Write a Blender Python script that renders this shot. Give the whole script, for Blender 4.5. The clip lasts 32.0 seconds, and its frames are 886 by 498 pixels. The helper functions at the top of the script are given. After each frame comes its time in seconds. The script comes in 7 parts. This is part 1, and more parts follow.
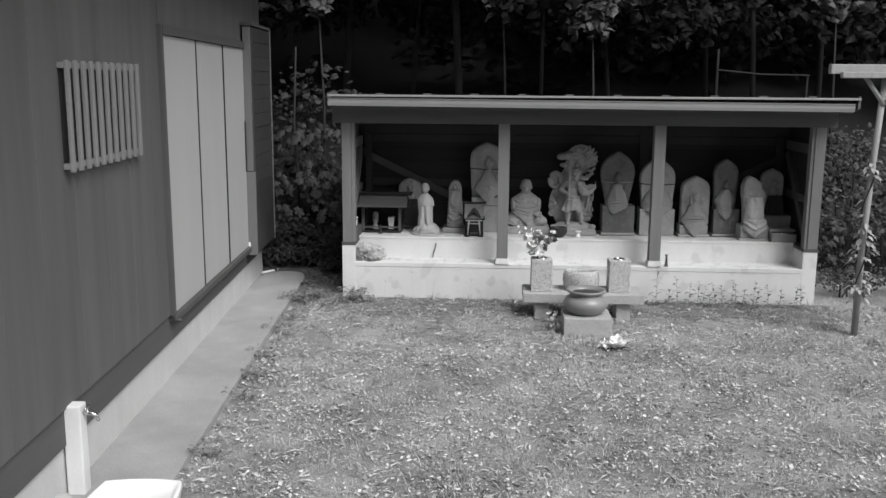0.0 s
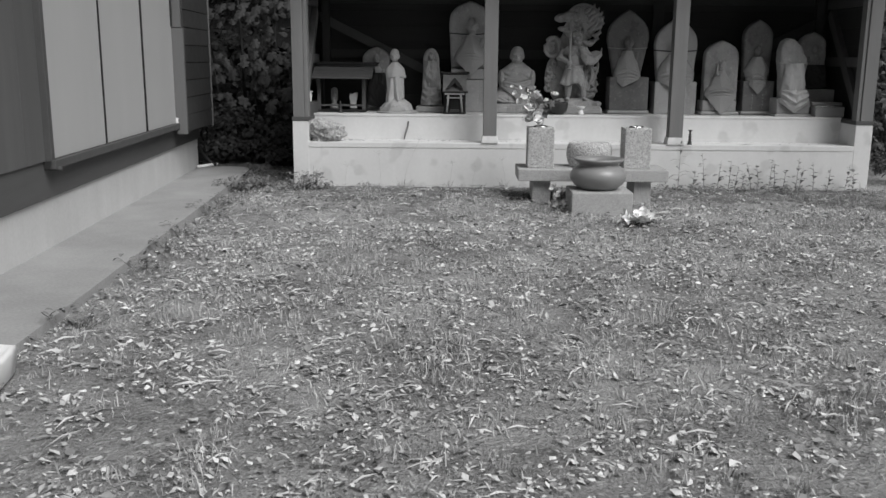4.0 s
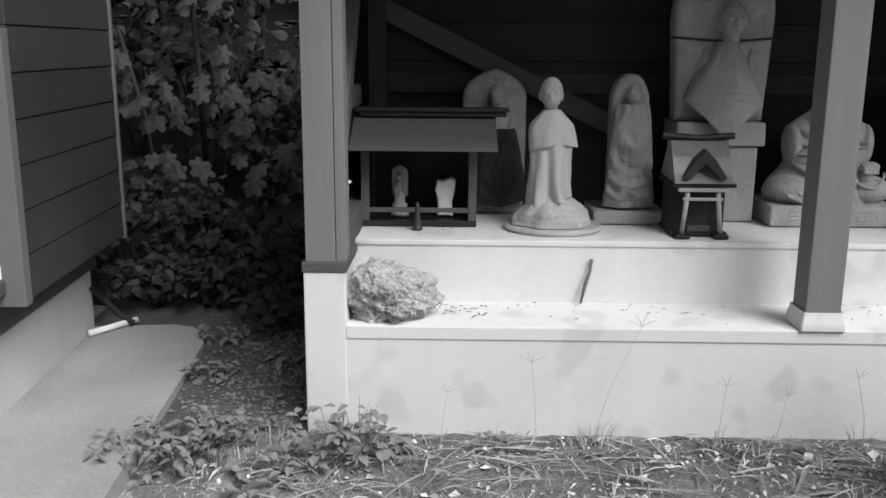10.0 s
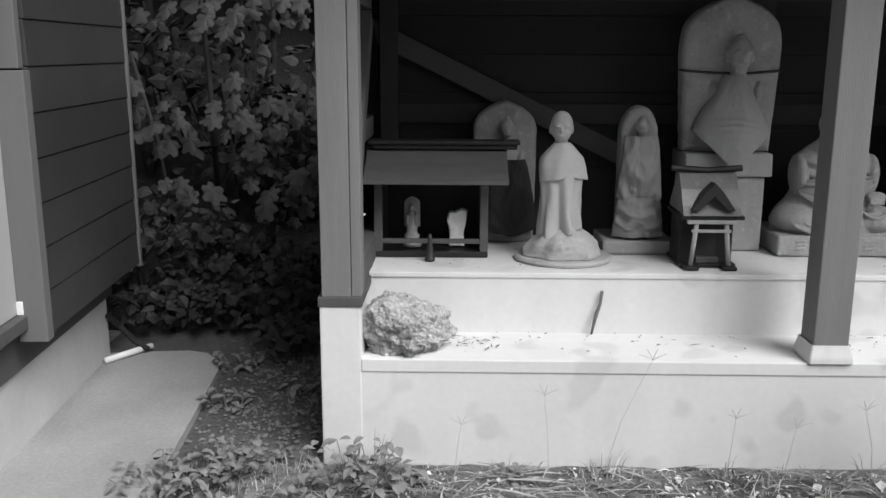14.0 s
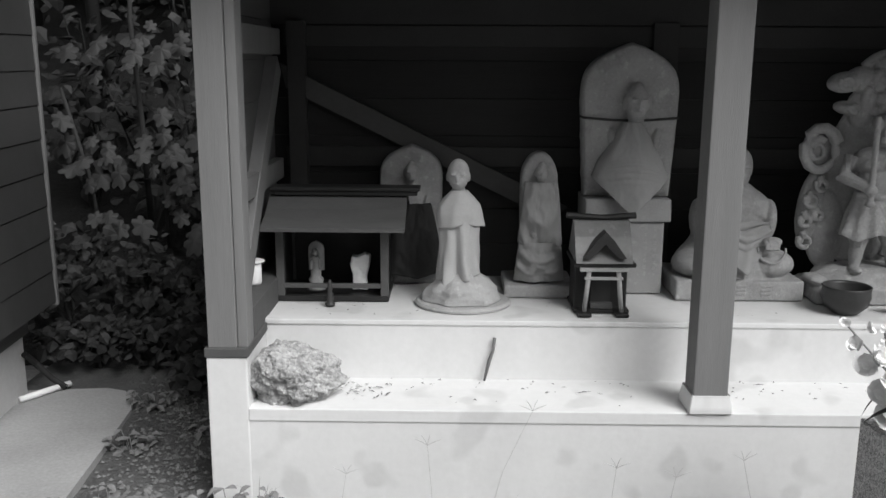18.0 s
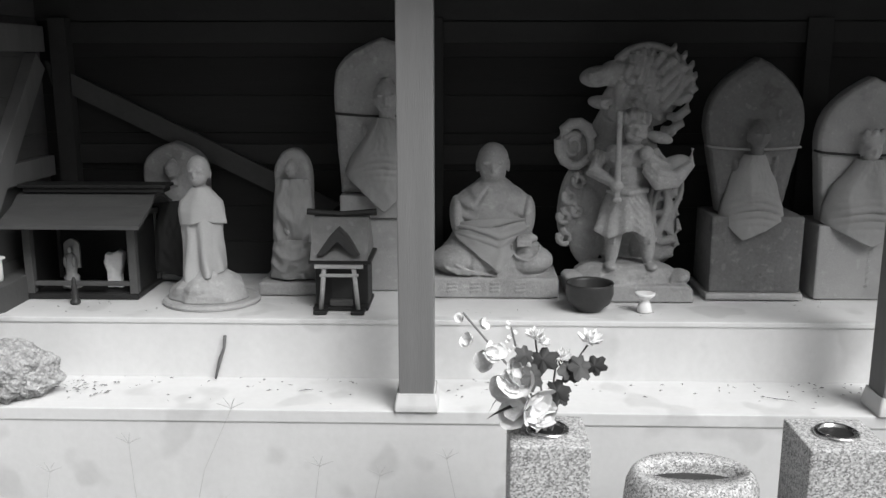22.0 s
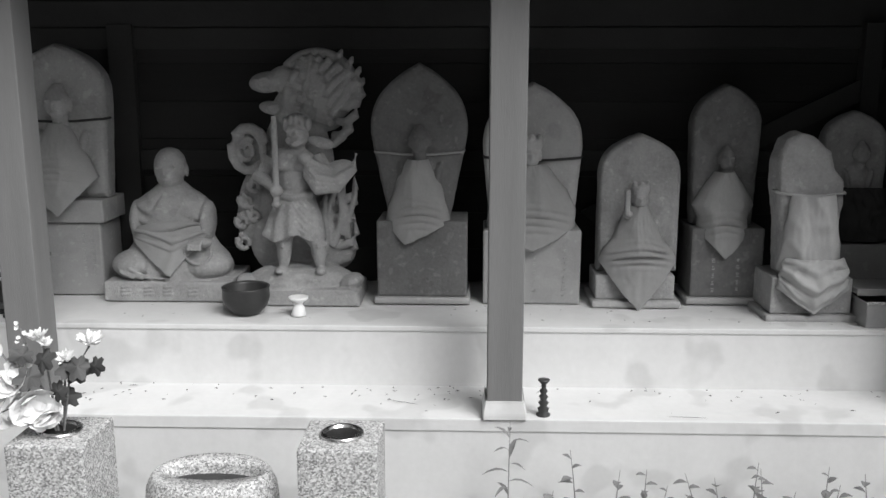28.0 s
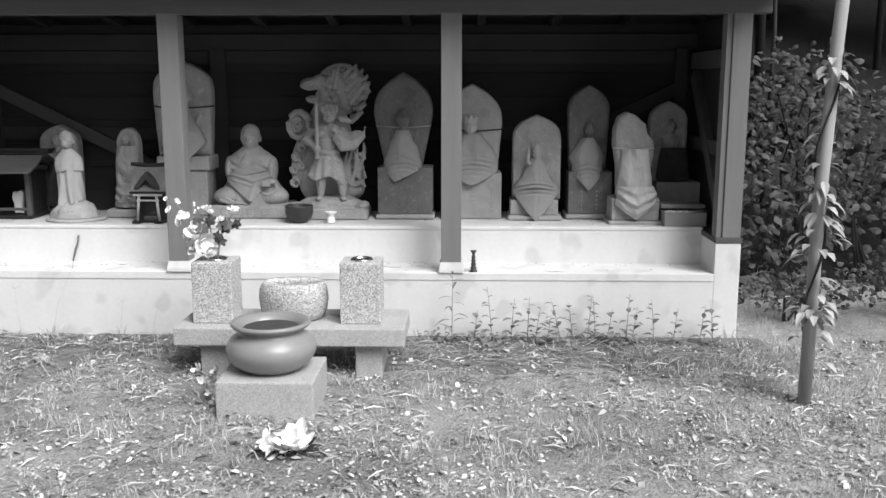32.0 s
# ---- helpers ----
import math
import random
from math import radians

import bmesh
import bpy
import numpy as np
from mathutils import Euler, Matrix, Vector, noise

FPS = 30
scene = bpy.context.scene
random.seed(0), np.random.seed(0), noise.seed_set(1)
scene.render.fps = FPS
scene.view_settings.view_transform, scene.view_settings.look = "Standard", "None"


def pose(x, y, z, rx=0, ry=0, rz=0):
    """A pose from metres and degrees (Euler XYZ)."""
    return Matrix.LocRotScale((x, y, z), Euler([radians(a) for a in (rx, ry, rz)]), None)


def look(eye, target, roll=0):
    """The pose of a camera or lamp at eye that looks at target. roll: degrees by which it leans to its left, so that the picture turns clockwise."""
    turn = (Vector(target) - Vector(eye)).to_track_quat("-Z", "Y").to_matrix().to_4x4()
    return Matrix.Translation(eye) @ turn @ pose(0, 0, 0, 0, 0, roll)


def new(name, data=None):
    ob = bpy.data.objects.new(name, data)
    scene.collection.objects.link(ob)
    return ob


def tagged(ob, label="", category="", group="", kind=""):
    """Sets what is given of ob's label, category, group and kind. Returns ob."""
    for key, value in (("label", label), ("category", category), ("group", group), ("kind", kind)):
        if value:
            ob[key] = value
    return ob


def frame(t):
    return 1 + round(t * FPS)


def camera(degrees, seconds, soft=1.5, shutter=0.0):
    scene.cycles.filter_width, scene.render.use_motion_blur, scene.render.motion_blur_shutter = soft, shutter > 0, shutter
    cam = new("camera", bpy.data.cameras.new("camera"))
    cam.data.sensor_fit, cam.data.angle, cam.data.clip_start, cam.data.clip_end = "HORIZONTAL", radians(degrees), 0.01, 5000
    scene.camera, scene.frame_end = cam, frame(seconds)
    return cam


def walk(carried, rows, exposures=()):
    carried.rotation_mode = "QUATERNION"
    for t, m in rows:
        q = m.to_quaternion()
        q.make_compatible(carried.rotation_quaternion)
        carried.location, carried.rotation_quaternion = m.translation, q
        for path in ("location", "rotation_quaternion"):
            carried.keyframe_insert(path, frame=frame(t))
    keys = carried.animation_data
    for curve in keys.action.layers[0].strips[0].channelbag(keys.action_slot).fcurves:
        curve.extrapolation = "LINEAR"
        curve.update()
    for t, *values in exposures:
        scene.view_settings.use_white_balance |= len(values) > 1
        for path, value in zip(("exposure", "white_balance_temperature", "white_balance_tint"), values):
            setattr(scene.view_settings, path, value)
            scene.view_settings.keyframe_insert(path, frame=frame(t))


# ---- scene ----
cam = camera(52.5, 32.0)
PATH = [
    (0, (0.029, -0.852, 2.096), (-0.073, 1.112, 1.73), 0.4),
    (0.5, (0.038, -0.887, 1.867), (-0.068, 1.074, 1.486), 0.4),
    (1, (0.041, -0.898, 1.584), (-0.066, 1.061, 1.196), 0.3),
    (1.5, (0.051, -0.895, 1.317), (-0.027, 1.064, 0.922), 0.3),
    (2, (-0.002, -0.847, 0.966), (-0.06, 1.11, 0.554), 0.3),
    (2.5, (0.013, -0.838, 0.945), (-0.051, 1.119, 0.535), 0.3),
    (3, (-0.056, -0.61, 0.927), (-0.098, 1.349, 0.526), 0.4),
    (3.5, (-0.08, -0.01, 0.945), (-0.115, 1.948, 0.54), 0.4),
    (5.5, (-0.177, 2.415, 1.135), (-0.207, 4.364, 0.686), 0.4),
    (6, (-0.251, 3.024, 1.169), (-0.27, 4.973, 0.722), 0.4),
    (6.5, (-0.289, 3.721, 1.171), (-0.306, 5.672, 0.735), 0.7),
    (7, (-0.313, 4.369, 1.23), (-0.327, 6.318, 0.783), 0.5),
    (7.5, (-0.422, 4.794, 1.311), (-0.411, 6.743, 0.863), 0.7),
    (8, (-0.667, 4.998, 1.338), (-0.682, 6.949, 0.895), 0.4),
    (8.5, (-0.952, 5.107, 1.323), (-0.981, 7.059, 0.888), 0.4),
    (9, (-1.08, 5.189, 1.265), (-1.111, 7.14, 0.826), 0.5),
    (9.5, (-0.946, 5.285, 1.181), (-0.976, 7.235, 0.739), 0.3),
    (10, (-0.976, 5.31, 1.156), (-1.006, 7.261, 0.716), 0.4),
    (10.5, (-0.999, 5.316, 1.151), (-1.032, 7.266, 0.71), 0.4),
    (11, (-1.017, 5.311, 1.151), (-1.051, 7.263, 0.715), 0.3),
    (11.5, (-1.026, 5.306, 1.144), (-1.062, 7.258, 0.711), 0.3),
    (12, (-1.028, 5.295, 1.118), (-1.063, 7.247, 0.684), 0.4),
    (12.5, (-1.027, 5.282, 1.061), (-1.062, 7.234, 0.627), 0.3),
    (13, (-1.022, 5.276, 1.05), (-1.059, 7.229, 0.617), 0.3),
    (13.5, (-1.022, 5.283, 1.169), (-1.058, 7.234, 0.732), 0.2),
    (14, (-1.009, 5.281, 1.258), (-1.046, 7.235, 0.829), 0.2),
    (14.5, (-1.003, 5.277, 1.345), (-1.043, 7.231, 0.921), 0.3),
    (16.5, (-1.003, 5.265, 1.428), (-1.036, 7.218, 1.002), 0.4),
    (17, (-0.911, 5.265, 1.424), (-0.943, 7.22, 1.002), 0.4),
    (17.5, (-0.794, 5.271, 1.427), (-0.818, 7.225, 1.001), 0.4),
    (18, (-0.656, 5.279, 1.412), (-0.684, 7.234, 0.995), 0.3),
    (18.5, (-0.484, 5.274, 1.402), (-0.546, 7.232, 0.996), -0.1),
    (19, (-0.326, 5.281, 1.4), (-0.372, 7.239, 0.997), -0.0),
    (19.5, (-0.216, 5.276, 1.396), (-0.263, 7.235, 0.996), 0.0),
    (20, (-0.07, 5.28, 1.386), (-0.138, 7.238, 0.984), -0.1),
    (20.5, (0.028, 5.28, 1.393), (-0.032, 7.237, 0.985), -0.1),
    (21, (0.128, 5.295, 1.397), (0.068, 7.251, 0.984), -0.1),
    (21.5, (0.232, 5.312, 1.386), (0.175, 7.269, 0.974), -0.1),
    (22, (0.323, 5.324, 1.396), (0.267, 7.279, 0.98), -0.0),
    (22.5, (0.416, 5.34, 1.407), (0.359, 7.296, 0.993), -0.1),
    (23, (0.5, 5.345, 1.411), (0.446, 7.302, 1.0), 0.0),
    (23.5, (0.593, 5.342, 1.415), (0.537, 7.299, 1.006), 0.0),
    (24, (0.685, 5.34, 1.419), (0.629, 7.297, 1.01), 0.1),
    (24.5, (0.789, 5.339, 1.422), (0.728, 7.297, 1.016), 0.0),
    (25, (0.955, 5.328, 1.421), (0.891, 7.285, 1.014), -0.0),
    (25.5, (1.049, 5.332, 1.417), (0.985, 7.29, 1.013), -0.0),
    (27.5, (1.468, 5.334, 1.383), (1.405, 7.293, 0.985), 0.0),
    (28, (1.567, 5.334, 1.386), (1.503, 7.293, 0.988), -0.0),
    (28.5, (1.663, 5.328, 1.408), (1.597, 7.286, 1.006), -0.0),
    (29, (1.757, 5.327, 1.415), (1.692, 7.285, 1.013), -0.1),
    (29.5, (1.854, 5.329, 1.42), (1.785, 7.287, 1.013), -0.1),
    (30, (1.925, 5.329, 1.425), (1.861, 7.285, 1.014), -0.1),
    (30.5, (1.932, 5.329, 1.409), (1.88, 7.287, 1.003), -0.0),
    (31, (1.959, 5.114, 1.43), (1.883, 7.069, 1.014), -0.1),
    (31.5, (1.947, 3.802, 1.35), (1.865, 5.764, 0.968), -0.2),
    (32, (1.747, 3.138, 1.316), (1.699, 5.106, 0.959), 0.0),
]
walk(cam, [(t, look(eye, target, roll)) for t, eye, target, roll in PATH], exposures=[(0.0, 0.15), (1.0, 0.22), (2.0, 0.1), (3.5, -0.08), (5.5, -0.25), (6.5, -0.12), (8.0, 0.22), (10.0, 0.28), (18.0, 0.3), (30.5, 0.35), (31.0, 0.45), (31.5, 0.55), (32.0, 0.6)])

# ---- light ----
world = bpy.data.worlds.new("world")
scene.world = world
world.use_nodes = True
wn = world.node_tree
sky = wn.nodes.new("ShaderNodeTexSky")
sky.sky_type = "NISHITA"
sky.sun_disc = False
sky.sun_elevation = radians(48.9)
sky.sun_rotation = radians(138.9)
grey = wn.nodes.new("ShaderNodeRGBToBW")
wn.links.new(sky.outputs[0], grey.inputs[0])
bg = wn.nodes["Background"]
wn.links.new(grey.outputs[0], bg.inputs[0])
bg.inputs[1].default_value = 0.15
sun = new("sun", bpy.data.lights.new("sun", "SUN"))
sun.data.energy = 3.5
sun.data.angle = radians(38)
sun.matrix_world = look((5.5, -6.3, 9.6), (0, 0, 0))


# ---- materials ----
def material(name, base, rough=0.8, vary=0.25, fine=60.0, broad=3.0, bump=0.3, stretch=(1, 1, 1), metal=0.0, speck=0.0, speck_scale=300.0, per_piece=0.0, island=0.0, spec=0.3, streak=0.0, bump_dist=0.004, patch=0.0, fleck=0.0):
    """A grey surface that varies at two scales, with fine relief."""
    m = bpy.data.materials.new(name)
    m.use_nodes = True
    nt = m.node_tree
    b = nt.nodes["Principled BSDF"]
    b.inputs["Metallic"].default_value = metal
    b.inputs["Specular IOR Level"].default_value = spec
    N, L = nt.nodes.new, nt.links.new
    co = N("ShaderNodeTexCoord")
    mp = N("ShaderNodeMapping")
    mp.inputs["Scale"].default_value = stretch
    L(co.outputs["Object"], mp.inputs["Vector"])

    def noise_tex(scale, detail):
        n = N("ShaderNodeTexNoise")
        n.inputs["Scale"].default_value = scale
        n.inputs["Detail"].default_value = detail
        n.inputs["Roughness"].default_value = 0.62
        L(mp.outputs[0], n.inputs["Vector"])
        return n.outputs["Fac"]

    def math_node(op, a, c):
        n = N("ShaderNodeMath")
        n.operation = op
        for i, v in enumerate((a, c)):
            if isinstance(v, (int, float)):
                n.inputs[i].default_value = v
            else:
                L(v, n.inputs[i])
        return n.outputs[0]

    f1, f2 = noise_tex(fine, 6), noise_tex(broad, 5)
    k = math_node("ADD", math_node("MULTIPLY", math_node("SUBTRACT", f1, 0.5), vary * 1.6), math_node("MULTIPLY", math_node("SUBTRACT", f2, 0.5), vary * 2.6))
    if streak:
        ms = N("ShaderNodeMapping")
        ms.inputs["Scale"].default_value = (7, 7, 0.5)
        L(co.outputs["Object"], ms.inputs["Vector"])
        n = N("ShaderNodeTexNoise")
        n.inputs["Scale"].default_value = 1.0
        n.inputs["Detail"].default_value = 5
        L(ms.outputs[0], n.inputs["Vector"])
        k = math_node("ADD", k, math_node("MULTIPLY", math_node("SUBTRACT", n.outputs["Fac"], 0.5), streak * 2))
    if patch:
        mr = N("ShaderNodeMapRange")
        mr.interpolation_type = "SMOOTHSTEP"
        pn = N("ShaderNodeTexNoise")
        pn.inputs["Scale"].default_value = 5.5
        pn.inputs["Detail"].default_value = 1.5
        L(co.outputs["Object"], pn.inputs["Vector"])
        L(pn.outputs["Fac"], mr.inputs[0])
        mr.inputs[1].default_value, mr.inputs[2].default_value, mr.inputs[3].default_value, mr.inputs[4].default_value = 0.565, 0.655, 0.0, -patch
        k = math_node("ADD", k, mr.outputs[0])
    if fleck:
        for sc, lo, amt in ((32.0, 0.60, fleck), (11.0, 0.56, -0.55 * fleck), (85.0, 0.64, 0.8 * fleck)):
            fn = N("ShaderNodeTexNoise")
            fn.inputs["Scale"].default_value = sc
            fn.inputs["Detail"].default_value = 3.0
            L(co.outputs["Object"], fn.inputs["Vector"])
            fr = N("ShaderNodeMapRange")
            fr.interpolation_type = "SMOOTHSTEP"
            L(fn.outputs["Fac"], fr.inputs[0])
            fr.inputs[1].default_value, fr.inputs[2].default_value, fr.inputs[3].default_value, fr.inputs[4].default_value = lo, lo + 0.09, 0.0, amt
            k = math_node("ADD", k, fr.outputs[0])
    if speck:
        v = N("ShaderNodeTexVoronoi")
        v.inputs["Scale"].default_value = speck_scale
        L(mp.outputs[0], v.inputs["Vector"])
        s = N("ShaderNodeSeparateColor")
        L(v.outputs["Color"], s.inputs[0])
        k = math_node("ADD", k, math_node("MULTIPLY", math_node("SUBTRACT", s.outputs[0], 0.5), speck))
    if per_piece:
        oi = N("ShaderNodeObjectInfo")
        k = math_node("ADD", k, math_node("MULTIPLY", math_node("SUBTRACT", oi.outputs["Random"], 0.5), per_piece))
    if island:
        gi = N("ShaderNodeNewGeometry")
        k = math_node("ADD", k, math_node("MULTIPLY", math_node("SUBTRACT", gi.outputs["Random Per Island"], 0.5), island))
    val = math_node("MULTIPLY", math_node("MAXIMUM", math_node("ADD", k, 1.0), 0.12), base)
    cc = N("ShaderNodeCombineColor")
    for i in range(3):
        L(val, cc.inputs[i])
    L(cc.outputs[0], b.inputs["Base Color"])
    r = math_node("ADD", math_node("MULTIPLY", math_node("SUBTRACT", f1, 0.5), 0.25), rough)
    L(r, b.inputs["Roughness"])
    if bump:
        bp = N("ShaderNodeBump")
        bp.inputs["Strength"].default_value = bump
        bp.inputs["Distance"].default_value = bump_dist
        L(math_node("ADD", f1, math_node("MULTIPLY", f2, 0.6)), bp.inputs["Height"])
        L(bp.outputs[0], b.inputs["Normal"])
    return m


CONCRETE = material("painted_concrete", 0.66, 0.85, 0.10, 45, 1.7, 0.12, streak=0.05)
PLINTH = material("white_plaster", 0.62, 0.85, 0.09, 38, 1.6, 0.15, streak=0.07, patch=0.13)
SLAB = material("concrete_slab", 0.30, 0.9, 0.36, 70, 1.4, 0.25)
FOUND = material("foundation_concrete", 0.50, 0.9, 0.14, 50, 1.3, 0.2, streak=0.1)
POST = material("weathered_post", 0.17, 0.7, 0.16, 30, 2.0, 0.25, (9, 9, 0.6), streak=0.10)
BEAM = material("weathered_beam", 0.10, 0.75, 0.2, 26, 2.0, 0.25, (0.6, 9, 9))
# tuned near black: the roof's shade is partly put into the boards' colour
DARKWOOD = material("shaded_inner_boards", 0.029, 0.8, 0.2, 22, 2.0, 0.3, (0.6, 6, 6), per_piece=0.3)
# lighter twin of the inner boards: light from the right put in colour
SIDEWOOD_LIT = material("lit_side_boards", 0.095, 0.8, 0.22, 22, 2.0, 0.3, (6, 0.6, 6), per_piece=0.12)
# darker copy of the rail wood: shade under the roof put in its colour
RAIL_SHADED = material("shaded_inner_rail", 0.046, 0.8, 0.2, 24, 2.0, 0.3, (2, 6, 2))
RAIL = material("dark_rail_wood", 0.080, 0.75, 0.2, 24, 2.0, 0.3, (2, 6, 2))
HOUSEWOOD = material("house_plywood", 0.105, 0.7, 0.14, 20, 0.9, 0.18, (5, 5, 0.35), streak=0.32, per_piece=0.10)
SHUTTERWOOD = material("dark_shutter_board", 0.042, 0.6, 0.3, 14, 2.2, 0.2, (1, 1, 1), per_piece=0.15, spec=0.4)
HOUSETRIM = material("house_trim_paint", 0.145, 0.6, 0.08, 30, 2, 0.1, (4, 4, 0.5))
DOORPANEL = material("painted_door_panel", 0.40, 0.55, 0.05, 30, 1.2, 0.06, (3, 3, 0.5))
LATTICE = material("lattice_metal", 0.22, 0.5, 0.12, 40, 3, 0.1)
GUTTER = material("zinc_gutter", 0.30, 0.45, 0.12, 40, 3, 0.1, metal=0.2)
ROOFING = material("roof_sheet", 0.10, 0.6, 0.2, 40, 3, 0.15)
STONE = material("weathered_statue_stone", 0.33, 0.9, 0.26, 90, 7, 0.7, bump_dist=0.004, fleck=0.22)
STONE_LIGHT = material("pale_statue_stone", 0.38, 0.9, 0.18, 110, 9, 0.6, bump_dist=0.003, fleck=0.16)
STONE_DARK = material("dark_statue_stone", 0.15, 0.9, 0.30, 80, 7, 0.7, bump_dist=0.004, fleck=0.30)
STONE_CUT = material("cut_pedestal_stone", 0.32, 0.9, 0.16, 140, 6, 0.5, bump_dist=0.003, fleck=0.14)
CLOTH = material("faded_cloth", 0.29, 0.95, 0.12, 160, 9, 0.3, bump_dist=0.001)
CLOTH_PALE = material("pale_cloth", 0.42, 0.95, 0.12, 160, 9, 0.3, bump_dist=0.001)
CLOTH_DARK = material("dark_cloth", 0.045, 0.95, 0.15, 160, 9, 0.3, bump_dist=0.001)
GRANITE = material("speckled_granite", 0.40, 0.6, 0.12, 200, 12, 0.1, speck=1.25, speck_scale=240)
GRANITE_DARK = material("grey_granite", 0.36, 0.65, 0.12, 200, 10, 0.1, speck=0.7, speck_scale=360)
SHRINEROOF = material("glazed_shrine_roof", 0.17, 0.38, 0.25, 60, 14, 0.2, fleck=0.25, spec=0.5)
STEEL = material("steel_rim", 0.6, 0.25, 0.05, 60, 8, 0.02, metal=1.0)
BRONZE = material("dark_bronze", 0.06, 0.4, 0.2, 80, 8, 0.1, metal=0.4)
BOXMETAL = material("metal_box", 0.34, 0.36, 0.15, 70, 6, 0.05, metal=0.35)
HOUSESILL = material("faded_sill_board", 0.085, 0.75, 0.2, 24, 2.0, 0.2, (2, 0.6, 6))
LEAF_MID = material("weedy_bank_leaf", 0.055, 0.7, 0.25, 60, 2.0, 0.1, island=0.9)
LACQUER = material("old_shrine_wood", 0.085, 0.55, 0.25, 40, 5, 0.2, (1.5, 5, 5))
LACQUER_DARK = material("black_shrine_wood", 0.022, 0.5, 0.25, 40, 5, 0.2, (1.5, 5, 5))
WHITE = material("white_ceramic", 0.78, 0.35, 0.05, 60, 8, 0.03)
PETAL = material("white_petal", 0.82, 0.7, 0.06, 120, 20, 0.1, island=0.1)
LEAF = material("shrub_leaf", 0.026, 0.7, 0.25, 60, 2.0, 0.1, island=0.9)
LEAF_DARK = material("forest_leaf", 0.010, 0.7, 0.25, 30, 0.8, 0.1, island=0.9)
WEED = material("weed_leaf", 0.20, 0.7, 0.25, 60, 5, 0.1, island=0.6)
VASELEAF = material("vase_leaf", 0.055, 0.55, 0.25, 60, 8, 0.1, island=0.5)
STALK = material("dry_stalk", 0.42, 0.85, 0.2, 60, 5, 0.1)
GRASS = material("grass_blade", 0.46, 0.85, 0.3, 50, 1.2, 0.05, island=0.7, spec=0.1)
DAMPSOIL = material("damp_soil", 0.10, 0.95, 0.6, 60, 3, 1.0, bump_dist=0.02)
# near-black tone carries the trees' shade over the bank
SHADED_BANK = material("shaded_bank_soil", 0.02, 0.95, 0.5, 40, 1.5, 1.0, bump_dist=0.04)
LITTER = material("dry_litter", 0.42, 0.9, 0.2, 90, 3, 0.1, island=1.15, spec=0.1)
CHIP = material("pale_dry_leaf", 0.58, 0.85, 0.25, 80, 3, 0.1, island=0.7, spec=0.15)
SOIL = material("grassy_soil", 0.33, 0.95, 0.8, 70, 1.5, 1.0, bump_dist=0.03, fleck=0.5)
BARK = material("tree_bark", 0.028, 0.9, 0.3, 30, 4, 0.6, (3, 3, 0.6))
PALEBARK = material("pale_pole_wood", 0.30, 0.8, 0.2, 30, 4, 0.3, (6, 6, 0.6))
ROCKMAT = material("rough_pale_rock", 0.40, 0.95, 0.30, 45, 9, 1.0, bump_dist=0.018, fleck=0.45, speck=0.5, speck_scale=110)
DIRT = material("damp_stain", 0.14, 0.9, 0.3, 60, 9, 0.3)
WATER = material("dark_ash", 0.05, 0.8, 0.3, 120, 20, 0.3)


# ---- mesh helpers ----
def linked(name, bm, mat, smooth=False, parent=None):
    me = bpy.data.meshes.new(name)
    bm.normal_update()
    bm.to_mesh(me)
    bm.free()
    if smooth:
        me.polygons.foreach_set("use_smooth", [True] * len(me.polygons))
    me.materials.append(mat)
    ob = new(name, me)
    if parent is not None:
        ob.parent = parent
    return ob


def part(name, bm, mat, parent, label="", smooth=False):
    ob = linked(name, bm, mat, smooth, parent)
    if label:
        ob["label"] = label
    return ob


def thing(name, bm, mat, label, category, group="", kind="", smooth=False):
    return tagged(linked(name, bm, mat, smooth), label, category, group, kind)


def holder(name, label, category, m=None, group="", kind=""):
    e = new(name)
    e.empty_display_size = 0.1
    if m is not None:
        e.matrix_world = m
    return tagged(e, label, category, group, kind)


def box(bm, x0, x1, y0, y1, z0, z1, bevel=0.0, m=None):
    r = bmesh.ops.create_cube(bm, size=1.0)
    vs = r["verts"]
    for v in vs:
        v.co = Vector(((x0 + x1) / 2 + v.co.x * (x1 - x0), (y0 + y1) / 2 + v.co.y * (y1 - y0), (z0 + z1) / 2 + v.co.z * (z1 - z0)))
        if m is not None:
            v.co = m @ v.co
    if bevel:
        es = list({e for v in vs for e in v.link_edges})
        bmesh.ops.bevel(bm, geom=es, offset=bevel, segments=2, affect="EDGES", profile=0.6)
    return bm


def B(*a, **k):
    return box(bmesh.new(), *a, **k)


def tube(bm, pts, radii, seg=10, cap=True):
    pts = [Vector(p) for p in pts]
    if isinstance(radii, (int, float)):
        radii = [radii] * len(pts)
    rings = []
    for i, p in enumerate(pts):
        d = (pts[min(i + 1, len(pts) - 1)] - pts[max(i - 1, 0)]).normalized()
        up = Vector((0, 0, 1)) if abs(d.z) < 0.9 else Vector((1, 0, 0))
        s = d.cross(up).normalized()
        t = s.cross(d)
        rings.append([bm.verts.new(p + radii[i] * (math.cos(2 * math.pi * k / seg) * s + math.sin(2 * math.pi * k / seg) * t)) for k in range(seg)])
    for a, b in zip(rings, rings[1:]):
        for k in range(seg):
            bm.faces.new((a[k], a[(k + 1) % seg], b[(k + 1) % seg], b[k]))
    if cap:
        bm.faces.new(rings[0][::-1])
        bm.faces.new(rings[-1])
    return bm


